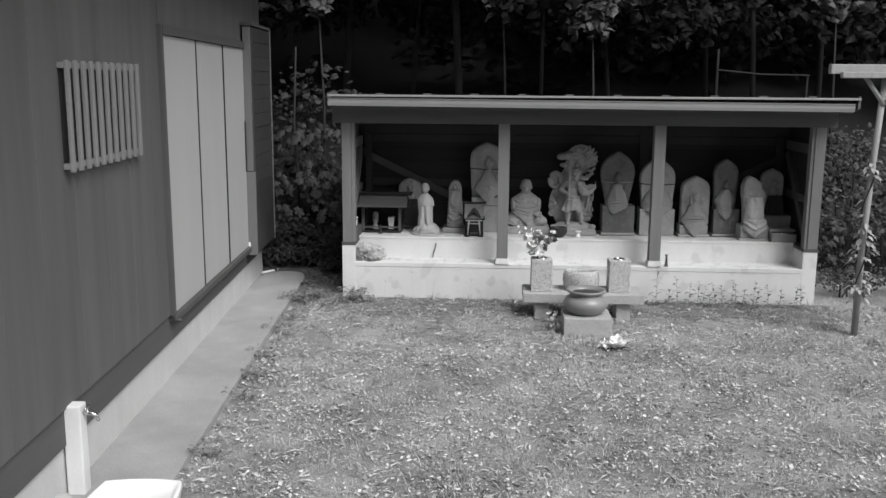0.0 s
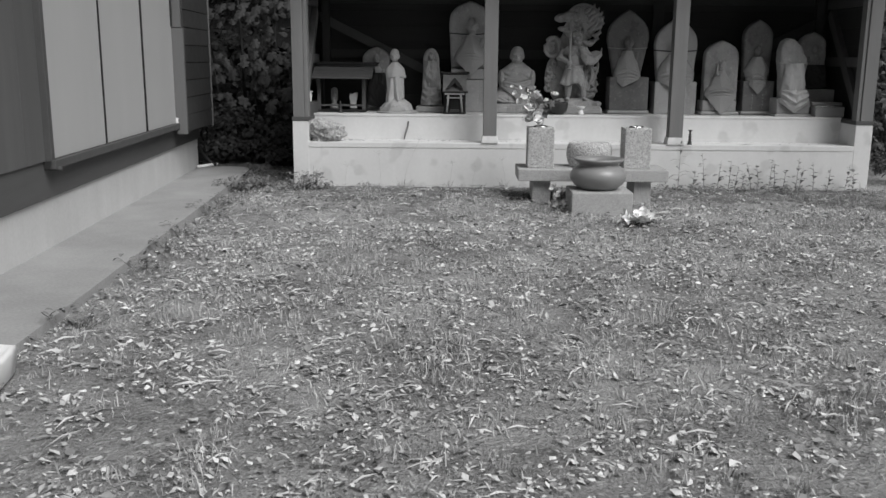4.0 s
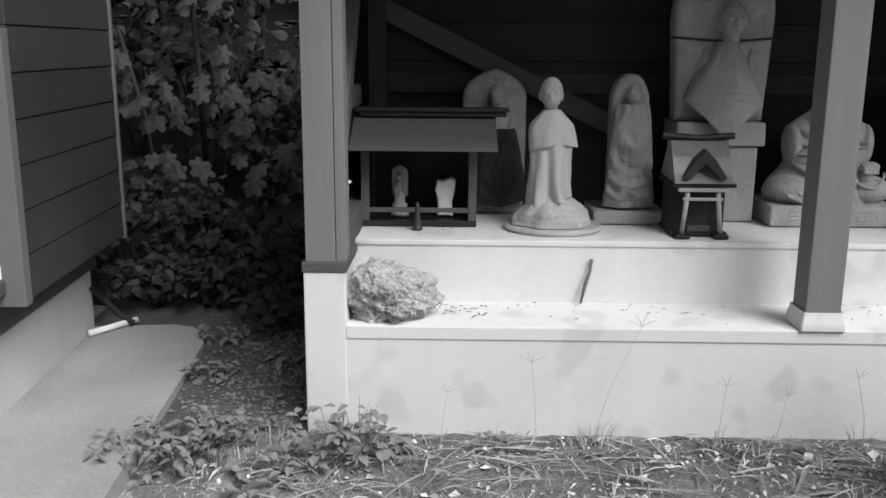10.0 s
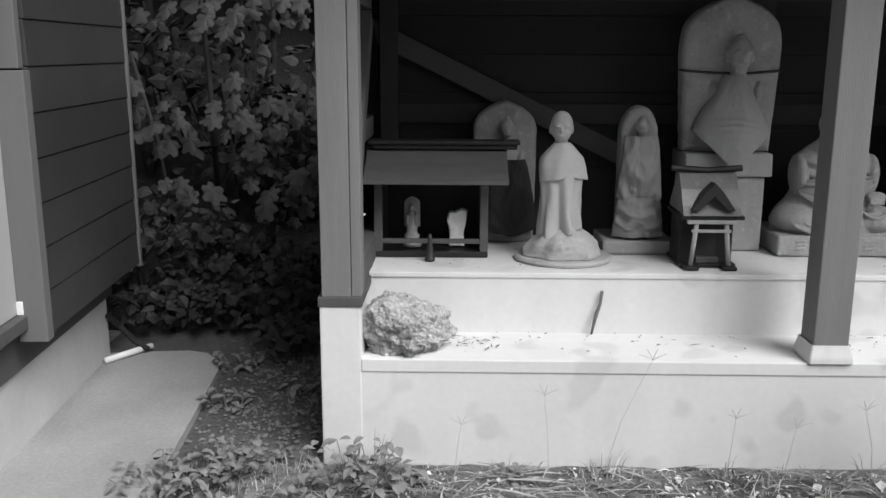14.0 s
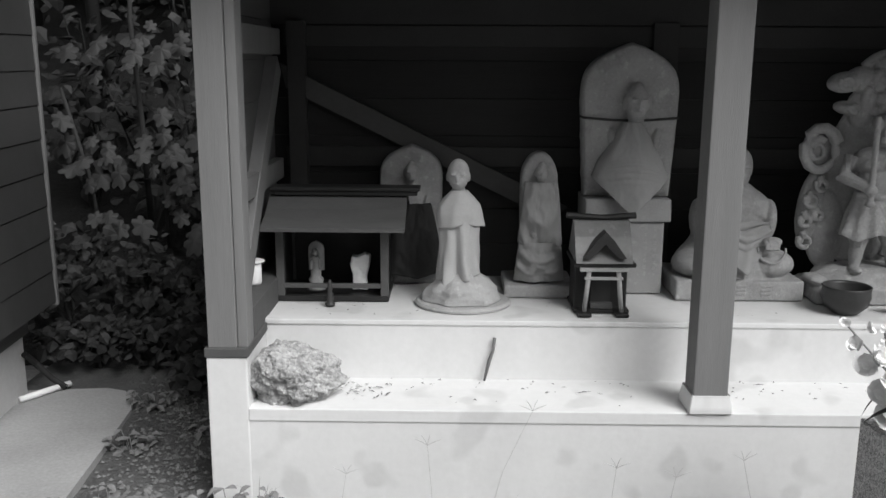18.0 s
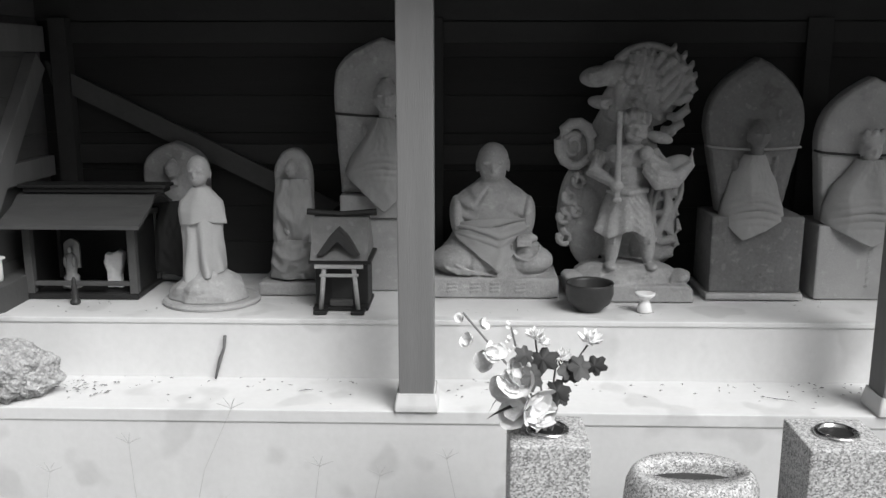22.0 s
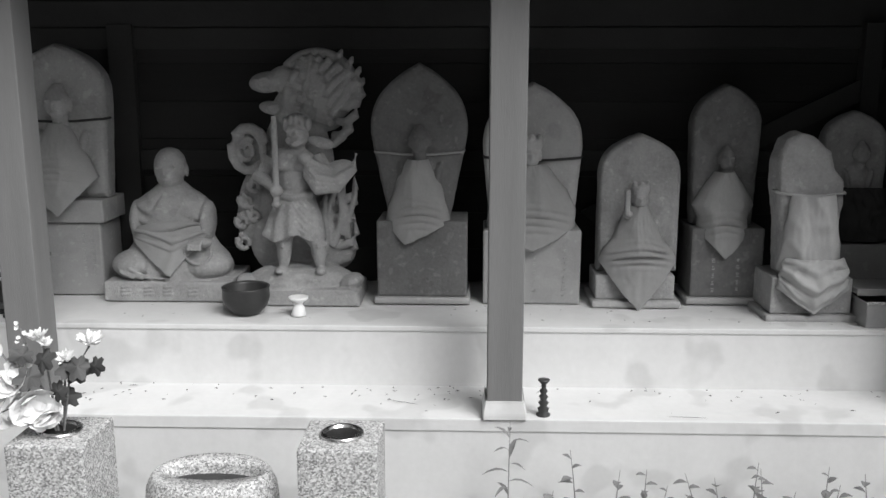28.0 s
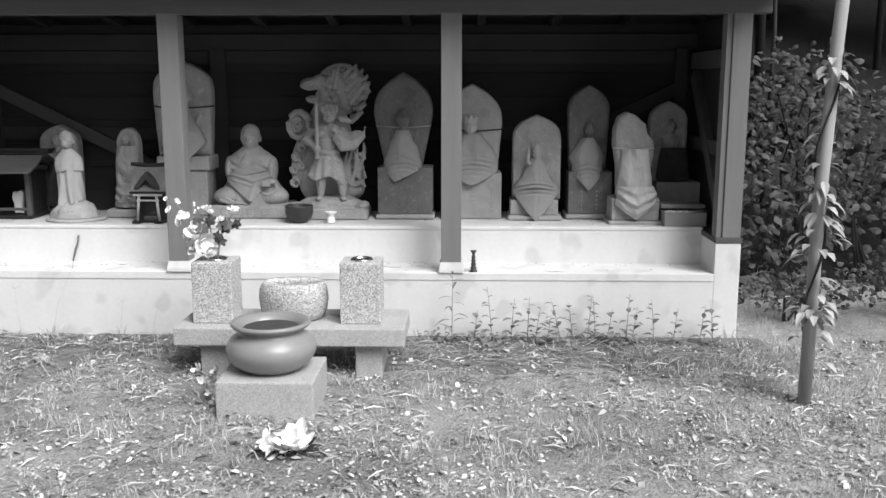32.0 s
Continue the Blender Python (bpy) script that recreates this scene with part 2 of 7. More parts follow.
def lathe(bm, profile, c=(0, 0, 0), seg=28, sx=1.0, sy=1.0, cap=True):
    """Turned shape from (radius, height) pairs, bottom to top."""
    rings = [[bm.verts.new((c[0] + sx * r * math.cos(2 * math.pi * k / seg), c[1] + sy * r * math.sin(2 * math.pi * k / seg), c[2] + z)) for k in range(seg)] for r, z in profile]
    for a, b in zip(rings, rings[1:]):
        for k in range(seg):
            bm.faces.new((a[k], a[(k + 1) % seg], b[(k + 1) % seg], b[k]))
    if cap:
        bm.faces.new(rings[0][::-1])
        bm.faces.new(rings[-1])
    return bm


def ball(bm, c, r, turn=(0, 0, 0), seg=14):
    m = pose(*c, *turn) @ Matrix.Diagonal((*(r if isinstance(r, tuple) else (r, r, r)), 1))
    bmesh.ops.create_uvsphere(bm, u_segments=seg, v_segments=max(6, seg // 2 + 2), radius=1.0, matrix=m)
    return bm


def prism(bm, outline, y0, y1, round_front=0.0):
    """A slab cut to an outline of (x, z), from y0 (front) to y1; its front edge may be rounded."""
    n = len(outline)
    cx, cz = sum(p[0] for p in outline) / n, sum(p[1] for p in outline) / n
    layers = [(y1, 1.0)]
    if round_front:
        layers += [(y0 + round_front, 1.0), (y0 + round_front * 0.3, 1 - 0.25 * round_front / 0.1), (y0, 1 - 0.9 * round_front / 0.1)]
    else:
        layers += [(y0, 1.0)]
    rings = [[bm.verts.new((cx + (x - cx) * s, y, cz + (z - cz) * s)) for x, z in outline] for y, s in layers]
    for a, b in zip(rings, rings[1:]):
        for k in range(n):
            bm.faces.new((a[k], a[(k + 1) % n], b[(k + 1) % n], b[k]))
    bm.faces.new(rings[0][::-1])
    bm.faces.new(rings[-1])
    bmesh.ops.recalc_face_normals(bm, faces=bm.faces[:])
    return bm


def sculpt(ob, voxel=0.007, smooth=4, rough=0.0, size=0.05):
    """Fuse a thing's overlapping forms into one worn carved body."""
    r = ob.modifiers.new("fuse", "REMESH")
    r.mode = "VOXEL"
    r.voxel_size = voxel
    r.use_smooth_shade = True
    if smooth:
        s = ob.modifiers.new("worn", "SMOOTH")
        s.iterations = smooth
        s.factor = 0.5
    if rough:
        t = bpy.data.textures.new("chips", "CLOUDS")
        t.noise_scale = size
        d = ob.modifiers.new("chips", "DISPLACE")
        d.texture = t
        d.strength = rough
        d.texture_coords = "LOCAL"
    return ob


# ---- ground ----
def ground_height(x, y):
    z = 0.018 * math.sin(1.3 * x + 0.7) * math.sin(1.1 * y) + 0.02 * (noise.noise(Vector((x * 0.9, y * 0.9, 0.3))))
    z *= min(1.0, max(0.0, (8.0 - y) / 1.5)) if -1.6 < x < 3.5 else 1.0
    s = min(1.0, max(0.0, (7.9 - y) / 1.1))
    z -= 0.055 + 0.022 * s * s * (3 - 2 * s)
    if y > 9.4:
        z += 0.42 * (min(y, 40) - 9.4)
    return z


def axis_steps(lo, hi, fine_lo, fine_hi, step):
    out, v = [], fine_lo
    while v < fine_hi:
        out.append(v)
        v += step
    g = step
    while v < hi:
        out.append(v)
        v += g
        g *= 1.35
    out.append(hi)
    g, v = step * 1.35, fine_lo - step
    low = []
    while v > lo:
        low.append(v)
        v -= g
        g *= 1.35
    return [lo] + low[::-1] + out


def build_ground():
    xs, ys = axis_steps(-900, 900, -4, 6, 0.12), axis_steps(-900, 900, -1, 11, 0.12)
    verts = [(x, y, ground_height(x, y) - 0.012) for y in ys for x in xs]
    w = len(xs)
    faces = [(j * w + i, j * w + i + 1, (j + 1) * w + i + 1, (j + 1) * w + i) for j in range(len(ys) - 1) for i in range(w - 1)]
    me = bpy.data.meshes.new("ground")
    me.from_pydata(verts, [], faces)
    me.polygons.foreach_set("use_smooth", [True] * len(faces))
    me.materials.append(SOIL)
    tagged(new("ground", me), "trampled grassy soil with dry plant litter", "ground", kind="structure")
    # separate bank sheet, darker than the yard: forest shade put in its colour
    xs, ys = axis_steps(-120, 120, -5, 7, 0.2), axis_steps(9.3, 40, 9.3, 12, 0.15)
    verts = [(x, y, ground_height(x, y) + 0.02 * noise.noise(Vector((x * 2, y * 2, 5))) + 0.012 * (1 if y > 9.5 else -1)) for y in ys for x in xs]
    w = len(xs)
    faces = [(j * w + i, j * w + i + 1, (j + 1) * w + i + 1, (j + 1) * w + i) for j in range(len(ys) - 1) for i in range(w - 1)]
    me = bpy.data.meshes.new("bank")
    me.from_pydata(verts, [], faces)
    me.materials.append(SHADED_BANK)
    tagged(new("bank", me), "wooded bank rising behind the shed, forest shade in its colour", "bank", kind="structure")


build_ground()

# ---- shed: base, posts, walls, roof ----
X0, X1, YF, YB = -1.45, 3.255, 8.0, 9.10
STEP_Z, LEDGE_Z, CURB_Z = 0.511, 0.299, 0.472
shed_base = holder("plinth", "stepped white plastered concrete plinth of the shed", "plinth", kind="structure")


def build_base():
    part("front_wall", B(X0 + 0.125, X1 - 0.135, YF, 8.30, -0.3, LEDGE_Z - 0.0, 0.006), PLINTH, shed_base)
    part("ledge_lip", B(X0 + 0.13, X1 - 0.14, YF - 0.004, YF + 0.05, 0.258, LEDGE_Z + 0.002, 0.004), PLINTH, shed_base)
    part("step", B(X0 + 0.12, X1 - 0.13, 8.296, YB, -0.3, STEP_Z, 0.006), PLINTH, shed_base)
    part("step_nosing", B(X0 + 0.125, X1 - 0.135, 8.291, 8.34, STEP_Z - 0.016, STEP_Z + 0.004, 0.005), PLINTH, shed_base)
    part("side_curb", B(X0, X0 + 0.132, YF - 0.002, YB, -0.3, CURB_Z, 0.006), PLINTH, shed_base)
    part("side_curb", B(X1 - 0.14, X1, YF - 0.002, YB, -0.3, CURB_Z, 0.006), PLINTH, shed_base)


build_base()
shed = holder("shed_frame", "open-fronted timber shed with weathered posts and beams", "shed", kind="structure")


def build_frame():
    for x in (0.107, 1.618):
        bm = bmesh.new()
        lathe(bm, [(0.098, 0), (0.098, 0.02), (0.088, 0.058), (0.088, 0.06)], (x + 0.055, 8.055, LEDGE_Z), 4)
        bmesh.ops.rotate(bm, cent=(x + 0.055, 8.055, 0), matrix=Matrix.Rotation(radians(45), 3, "Z"), verts=bm.verts[:])
        bmesh.ops.bevel(bm, geom=bm.edges[:], offset=0.004, segments=1, affect="EDGES")
        part("post_pad", bm, PLINTH, shed, "small plaster pad under the post")
        part("post", B(x, x + 0.11, 8.0, 8.11, LEDGE_Z + 0.05, 1.70, 0.004), POST, shed)
    part("corner_post", B(X0 + 0.008, X0 + 0.10, 8.002, 8.10, 0.503, 1.70, 0.003), POST, shed)
    part("corner_trim", B(X0 + 0.102, X0 + 0.133, 8.012, 8.10, 0.503, 1.70, 0.002), POST, shed)
    part("corner_post", B(X1 - 0.105, X1 - 0.006, 8.002, 8.10, 0.503, 1.70, 0.003), POST, shed)
    part("corner_trim", B(X1 - 0.136, X1 - 0.107, 8.012, 8.10, 0.503, 1.70, 0.002), POST, shed)
    part("sill", B(X0 - 0.004, X0 + 0.136, 7.994, YB, CURB_Z, 0.503, 0.003), RAIL, shed)
    part("sill", B(X1 - 0.142, X1 + 0.004, 7.994, YB, CURB_Z, 0.503, 0.003), RAIL, shed)
    part("front_beam", B(X0 - 0.08, X1 + 0.09, 8.0, 8.10, 1.69, 1.83, 0.004), BEAM, shed)
    part("side_timber", B(X0 + 0.004, X0 + 0.13, 8.12, 8.93, 0.5035, 0.605, 0.004), RAIL, shed)
    # top plate, back rails and studs take the shaded copy of the rail wood
    part("top_plate", B(X0, X1, 8.95, 9.05, 1.54, 1.64, 0.004), RAIL_SHADED, shed)
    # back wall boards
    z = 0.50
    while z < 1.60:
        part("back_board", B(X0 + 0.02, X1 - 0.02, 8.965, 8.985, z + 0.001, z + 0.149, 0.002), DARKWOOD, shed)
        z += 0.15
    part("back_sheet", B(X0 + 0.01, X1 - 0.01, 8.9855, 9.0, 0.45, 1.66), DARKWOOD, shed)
    part("back_rail", B(X0 + 0.10, X1 - 0.10, 8.945, 8.967, 0.975, 1.055, 0.003), RAIL_SHADED, shed)
    part("back_rail", B(X0 + 0.10, X1 - 0.10, 8.945, 8.967, 1.455, 1.535, 0.003), RAIL_SHADED, shed)
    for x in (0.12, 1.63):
        part("back_stud", B(x, x + 0.10, 8.93, 8.97, 0.52, 1.55, 0.003), RAIL_SHADED, shed)
    for s in (0, 1):
        # left end painted as lit, right end as shaded, by choice of wood
        xa = X0 + 0.03 if s == 0 else X1 - 0.05
        z = 0.50
        while z < 1.72:
            top = min(z + 0.148, 1.70)
            part("side_board", B(xa, xa + 0.02, 8.10, 8.965, z + 0.0005, top + 0.001, 0.001), SIDEWOOD_LIT if xa < 0 else DARKWOOD, shed)
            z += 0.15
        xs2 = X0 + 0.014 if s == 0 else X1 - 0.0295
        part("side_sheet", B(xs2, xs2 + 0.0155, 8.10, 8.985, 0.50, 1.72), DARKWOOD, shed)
        xi = X0 + 0.05 if s == 0 else X1 - 0.09
        # rails and side brace too: lit tone left, shaded tone right
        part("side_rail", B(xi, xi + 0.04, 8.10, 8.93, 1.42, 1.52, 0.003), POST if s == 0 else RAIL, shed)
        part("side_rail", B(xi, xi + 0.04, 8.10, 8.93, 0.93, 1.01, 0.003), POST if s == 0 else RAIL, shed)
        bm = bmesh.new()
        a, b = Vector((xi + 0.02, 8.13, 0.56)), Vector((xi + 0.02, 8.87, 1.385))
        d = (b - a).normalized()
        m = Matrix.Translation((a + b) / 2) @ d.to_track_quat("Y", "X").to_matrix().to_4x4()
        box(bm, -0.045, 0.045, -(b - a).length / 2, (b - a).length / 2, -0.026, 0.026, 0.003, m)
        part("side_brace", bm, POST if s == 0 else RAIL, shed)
        xc = X0 + 0.12 if s == 0 else X1 - 0.12
        part("back_corner_stud", B(min(xc, xc + (0.07 if s == 0 else -0.07)), max(xc, xc + (0.07 if s == 0 else -0.07)), 8.90, 8.96, 0.52, 1.55, 0.003), RAIL_SHADED, shed)
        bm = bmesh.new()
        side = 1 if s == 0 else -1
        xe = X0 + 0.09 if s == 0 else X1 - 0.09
        # left back brace keeps the lit tone, the right one is painted shaded
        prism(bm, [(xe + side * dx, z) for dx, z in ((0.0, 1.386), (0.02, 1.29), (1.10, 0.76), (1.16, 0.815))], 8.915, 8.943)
        part("back_brace", bm, RAIL if s == 0 else RAIL_SHADED, shed)


build_frame()
roof = holder("roof", "low single-pitch sheet roof with a pale metal gutter", "roof", kind="structure")


def build_roof():
    slope = -0.16

    def sloped(x0, x1, y0, y1, z0, z1, bevel=0.0):
        bm = B(x0, x1, y0, y1, z0, z1, bevel)
        for v in bm.verts:
            v.co.z += slope * (v.co.y - 8.05)
        return bm

    xl, xr = -1.50, 3.40
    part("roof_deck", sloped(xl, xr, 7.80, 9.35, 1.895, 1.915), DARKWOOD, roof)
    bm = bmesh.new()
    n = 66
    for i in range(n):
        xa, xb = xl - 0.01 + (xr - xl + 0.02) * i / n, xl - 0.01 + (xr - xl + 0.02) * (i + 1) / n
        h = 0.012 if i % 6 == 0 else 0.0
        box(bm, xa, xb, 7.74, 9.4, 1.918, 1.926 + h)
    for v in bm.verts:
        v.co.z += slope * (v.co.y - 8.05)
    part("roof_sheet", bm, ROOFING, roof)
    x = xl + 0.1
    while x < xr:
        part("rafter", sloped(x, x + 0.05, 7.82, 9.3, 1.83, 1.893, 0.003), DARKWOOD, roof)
        x += 0.46
    part("fascia", B(xl, xr, 7.80, 7.825, 1.83, 1.945, 0.003), BEAM, roof)
    # gutter: an open channel with a rolled lip, hanging slightly lower at one end
    bm = bmesh.new()
    prof = [(0.0, 0.075), (0.0, 0.0), (-0.075, 0.0), (-0.082, 0.03), (-0.082, 0.062), (-0.09, 0.068), (-0.09, 0.075), (-0.078, 0.075), (-0.074, 0.034), (-0.068, 0.008), (-0.006, 0.008), (-0.006, 0.075)]
    ends = [[bm.verts.new((x, 7.795 + a, zb + b)) for a, b in prof] for x, zb in ((xl - 0.02, 1.868), (xr - 0.02, 1.845))]
    k = len(prof)
    for i in range(k):
        bm.faces.new((ends[0][i], ends[0][(i + 1) % k], ends[1][(i + 1) % k], ends[1][i]))
    bm.faces.new(ends[0])
    bm.faces.new(ends[1][::-1])
    bmesh.ops.recalc_face_normals(bm, faces=bm.faces[:])
    part("gutter", bm, GUTTER, roof, "pale zinc gutter")
    part("roof_edge", B(xl - 0.02, xr + 0.02, 7.69, 7.83, 1.953, 1.972, 0.003), GUTTER, roof)
    part("barge_board", sloped(xl - 0.03, xl - 0.004, 7.72, 9.35, 1.82, 1.935, 0.003), BEAM, roof)
    part("barge_board", sloped(xr + 0.004, xr + 0.03, 7.72, 9.35, 1.82, 1.935, 0.003), BEAM, roof)


build_roof()

# ---- house ----
HM = pose(-2.218, 5.311, 0, 0, 0, 3.81) @ Matrix.Diagonal((1, 0.972, 1, 1))
house = holder("house", "wooden house wall with pale sliding door panels and a shutter box", "house", HM, kind="structure")


def build_house():
    # door surface lies at local x = 0; the wall runs along local y
    part("foundation", B(-0.30, -0.055, -12, 3.76, -0.3, 0.238, 0.006), FOUND, house, "pale concrete foundation")
    part("ground_sill", B(-0.28, -0.035, -12, 3.78, 0.24, 0.44, 0.004), HOUSESILL, house)
    w = 0.45
    y = -12.0
    while y < -0.02:
        ye = min(y + w, -0.02)
        part("wall_board", B(-0.06, -0.022, y + 0.0015, ye - 0.0015, 0.44, 3.3, 0.002), HOUSEWOOD, house)
        y += w
    part("wall_above_door", B(-0.06, -0.020, -0.018, 2.75, 2.47, 3.3, 0.002), HOUSEWOOD, house)
    part("corner_wall", B(-0.10, -0.024, 2.752, 3.80, 0.44, 3.3, 0.002), HOUSEWOOD, house)
    part("end_wall", B(-7, -0.102, 3.74, 3.80, -0.3, 3.3, 0.002), HOUSEWOOD, house)
    part("door_head", B(-0.05, 0.02, -0.02, 2.75, 2.40, 2.468, 0.003), RAIL, house)
    part("door_jamb", B(-0.05, 0.012, -0.05, -0.004, 0.40, 2.468, 0.003), RAIL, house)
    part("door_sill", B(-0.05, 0.03, -0.05, 2.75, 0.40, 0.445, 0.004), RAIL, house)
    part("door_backing", B(-0.052, -0.034, 0.0, 2.75, 0.446, 2.40), LACQUER_DARK, house)
    for y in (0.914, 1.868):
        part("door_joint", B(-0.02, 0.003, y - 0.013, y + 0.013, 0.45, 2.396, 0.001), LACQUER_DARK, house, "dark joint strip")
    for i in range(3):
        part("door_panel", B(-0.03, 0.0 - 0.004 * (i % 2), (0.002, 0.929, 1.883)[i], (0.899, 1.853, 2.748)[i], 0.447, 2.398, 0.004), DOORPANEL, house)
    # shutter box standing proud of the wall
    part("shutter_box_post", B(0.0, 0.088, 2.735, 2.786, 0.357, 1.20, 0.003), HOUSETRIM, house)
    part("shutter_box_post", B(0.0, 0.07, 2.75, 2.786, 1.205, 2.62, 0.003), HOUSETRIM, house)
    z = 0.37
    while z < 2.58:
        bm = B(0.062, 0.080, 2.788, 3.80, z + 0.001, z + 0.139, 0.003)
        for v in bm.verts:
            v.co.x += 0.004 * (1 - (v.co.z - z) / 0.14)
        part("shutter_board", bm, SHUTTERWOOD, house)
        z += 0.14
    part("shutter_box_edge", B(0.0, 0.09, 3.802, 3.825, 0.355, 2.62, 0.003), HOUSETRIM, house)
    part("shutter_box_floor", B(0.0, 0.062, 2.787, 3.80, 0.372, 0.39), RAIL, house)
    part("shutter_box_top", B(-0.02, 0.09, 2.735, 3.825, 2.622, 2.65), RAIL, house)
    part("house_eave", B(-7, 0.55, -12, 4.1, 3.3, 3.42), RAIL, house)
    lat = new("window_lattice")
    lat.parent = house
    tagged(lat, "vertical metal bars over a small window")
    part("lattice_frame", B(-0.02, 0.012, -1.79, -0.63, 2.15, 2.18, 0.003), LATTICE, lat)
    part("lattice_frame", B(-0.02, 0.012, -1.79, -0.63, 1.645, 1.675, 0.003), LATTICE, lat)
    for i in range(11):
        yy = -1.765 + 1.11 * i / 10
        part("lattice_bar", B(0.012, 0.030, yy - 0.020, yy + 0.020, 1.63, 2.19, 0.004), LATTICE, lat)
    part("window_pane", B(-0.021, -0.016, -1.775, -0.645, 1.68, 2.145), LACQUER_DARK, lat)
    part("slot", B(-0.01, 0.012, 2.715, 2.735, 1.21, 1.70), LACQUER_DARK, house)
    part("door_track_clip", B(0.0, 0.02, 2.73, 2.748, 0.446, 0.49, 0.003), WHITE, house)
    part("hose", tube(bmesh.new(), [(-0.04, 3.72, 0.16), (-0.02, 3.78, 0.10), (0.04, 3.80, 0.02), (0.10, 3.78, -0.012)], 0.014, 8), LACQUER_DARK, house, "black hose end at the corner")
    part("pipe_stub", tube(bmesh.new(), [(-0.02, -0.02, 0.40), (0.05, -0.02, 0.40)], 0.012), RAIL, house)


build_house()
def build_apron():
    """Concrete strip along the wall, its far corner rounded."""
    bm = bmesh.new()
    outline = [(-0.2, -12.0), (0.455, -12.0)] + [(0.455, -12.0 + k) for k in range(1, 15)] + [(0.455, 3.35), (0.45, 3.55), (0.425, 3.69), (0.37, 3.78), (0.28, 3.82), (0.1, 3.80), (-0.2, 3.79)]
    low = [bm.verts.new((a, b, -0.25)) for a, b in outline]
    top = [bm.verts.new((a - 0.006 + 0.006 * noise.noise(Vector((a * 3, b * 3, 1))), b, -0.03 + 0.004 * noise.noise(Vector((a, b, 2))))) for a, b in outline]
    for k in range(len(outline)):
        q = (k + 1) % len(outline)
        bm.faces.new((low[k], low[q], top[q], top[k]))
    bm.faces.new(top)
    bm.faces.new(low[::-1])
    bmesh.ops.bevel(bm, geom=[e for e in bm.edges if all(v in top for v in e.verts)], offset=0.008, segments=2, affect="EDGES")
    return bm


slab = thing("pavement", build_apron(), SLAB, "narrow concrete apron along the house wall", "pavement", kind="structure")
slab.matrix_world = HM


# unseen wall, added behind the camera to hold low sky light off the shed
thing("wall_south", B(-11, 13, -9.2, -9.0, -0.4, 7.5), HOUSEWOOD, "unseen plain board wall added to block low sky light", "wall", kind="structure")

# ---- statues, steles and their stands ----
DROP = 0.011
Z0 = STEP_Z + DROP + 0.003
SETTING = {o.name for o in bpy.data.objects}


def arch(cx, hw, z0, z1, bulge=0.0, point=0.0, n=22, taper=1.0):
    """Outline of a stele: straight or tapering sides under a round or pointed head."""
    out = [(cx - hw * taper, z0), (cx + hw * taper, z0)]
    zs = z1 - hw * (1.15 + point if point <= 0.3 else 1.0 + 0.45 * point)
    power = 2.7 if point > 0.65 else 3.5
    for i in range(1, 5):
        f = i / 5
        out.append((cx + hw * (taper + (1 - taper) * f) * (1 + bulge * math.sin(math.pi * f * 0.5)), z0 + (zs - z0) * f))
    if point > 0.3:
        m = n // 2
        for i in range(2 * m + 1):
            f = i / m if i <= m else 2 - i / m
            side = 1 if i < m else -1
            out.append((cx + side * hw * (1 + bulge) * (1 - f ** power), zs + (z1 - zs) * f))
    for i in range(n + 1 if point <= 0.3 else 0):
        a = math.pi * i / n
        c, s = math.cos(a), math.sin(a)
        k = s ** (1.0 if point == 0 else 1.0 + 0.35 * point)
        out.append((cx + hw * (1 + bulge) * c * (1 - 0.12 * point * s), zs + (z1 - zs) * k))
    for i in range(4, 0, -1):
        f = i / 5
        out.append((cx - hw * (taper + (1 - taper) * f) * (1 + bulge * math.sin(math.pi * f * 0.5)), z0 + (zs - z0) * f))
    return out


def pedestal(cx, w, yf, d, z0, z1, mat, label, foot=0.0):
    bm = B(cx - w / 2, cx + w / 2, yf, yf + d, z0, z1, 0.008)
    for v in bm.verts:
        v.co += 0.003 * Vector((noise.noise(v.co * 9), noise.noise(v.co * 9 + Vector((5, 0, 0))), 0))
    ob = thing("stone_pedestal", bm, mat, label, "pedestal", "stone pedestals on the step")
    if foot:
        f = thing("mortar_bed", B(cx - w / 2 - foot, cx + w / 2 + foot, yf - foot, yf + d + foot * 0.5, z0 - 0.028, z0 - 0.001, 0.01), STONE_LIGHT, "thin mortar bed under a stone pedestal", "mortar bed")
    return ob


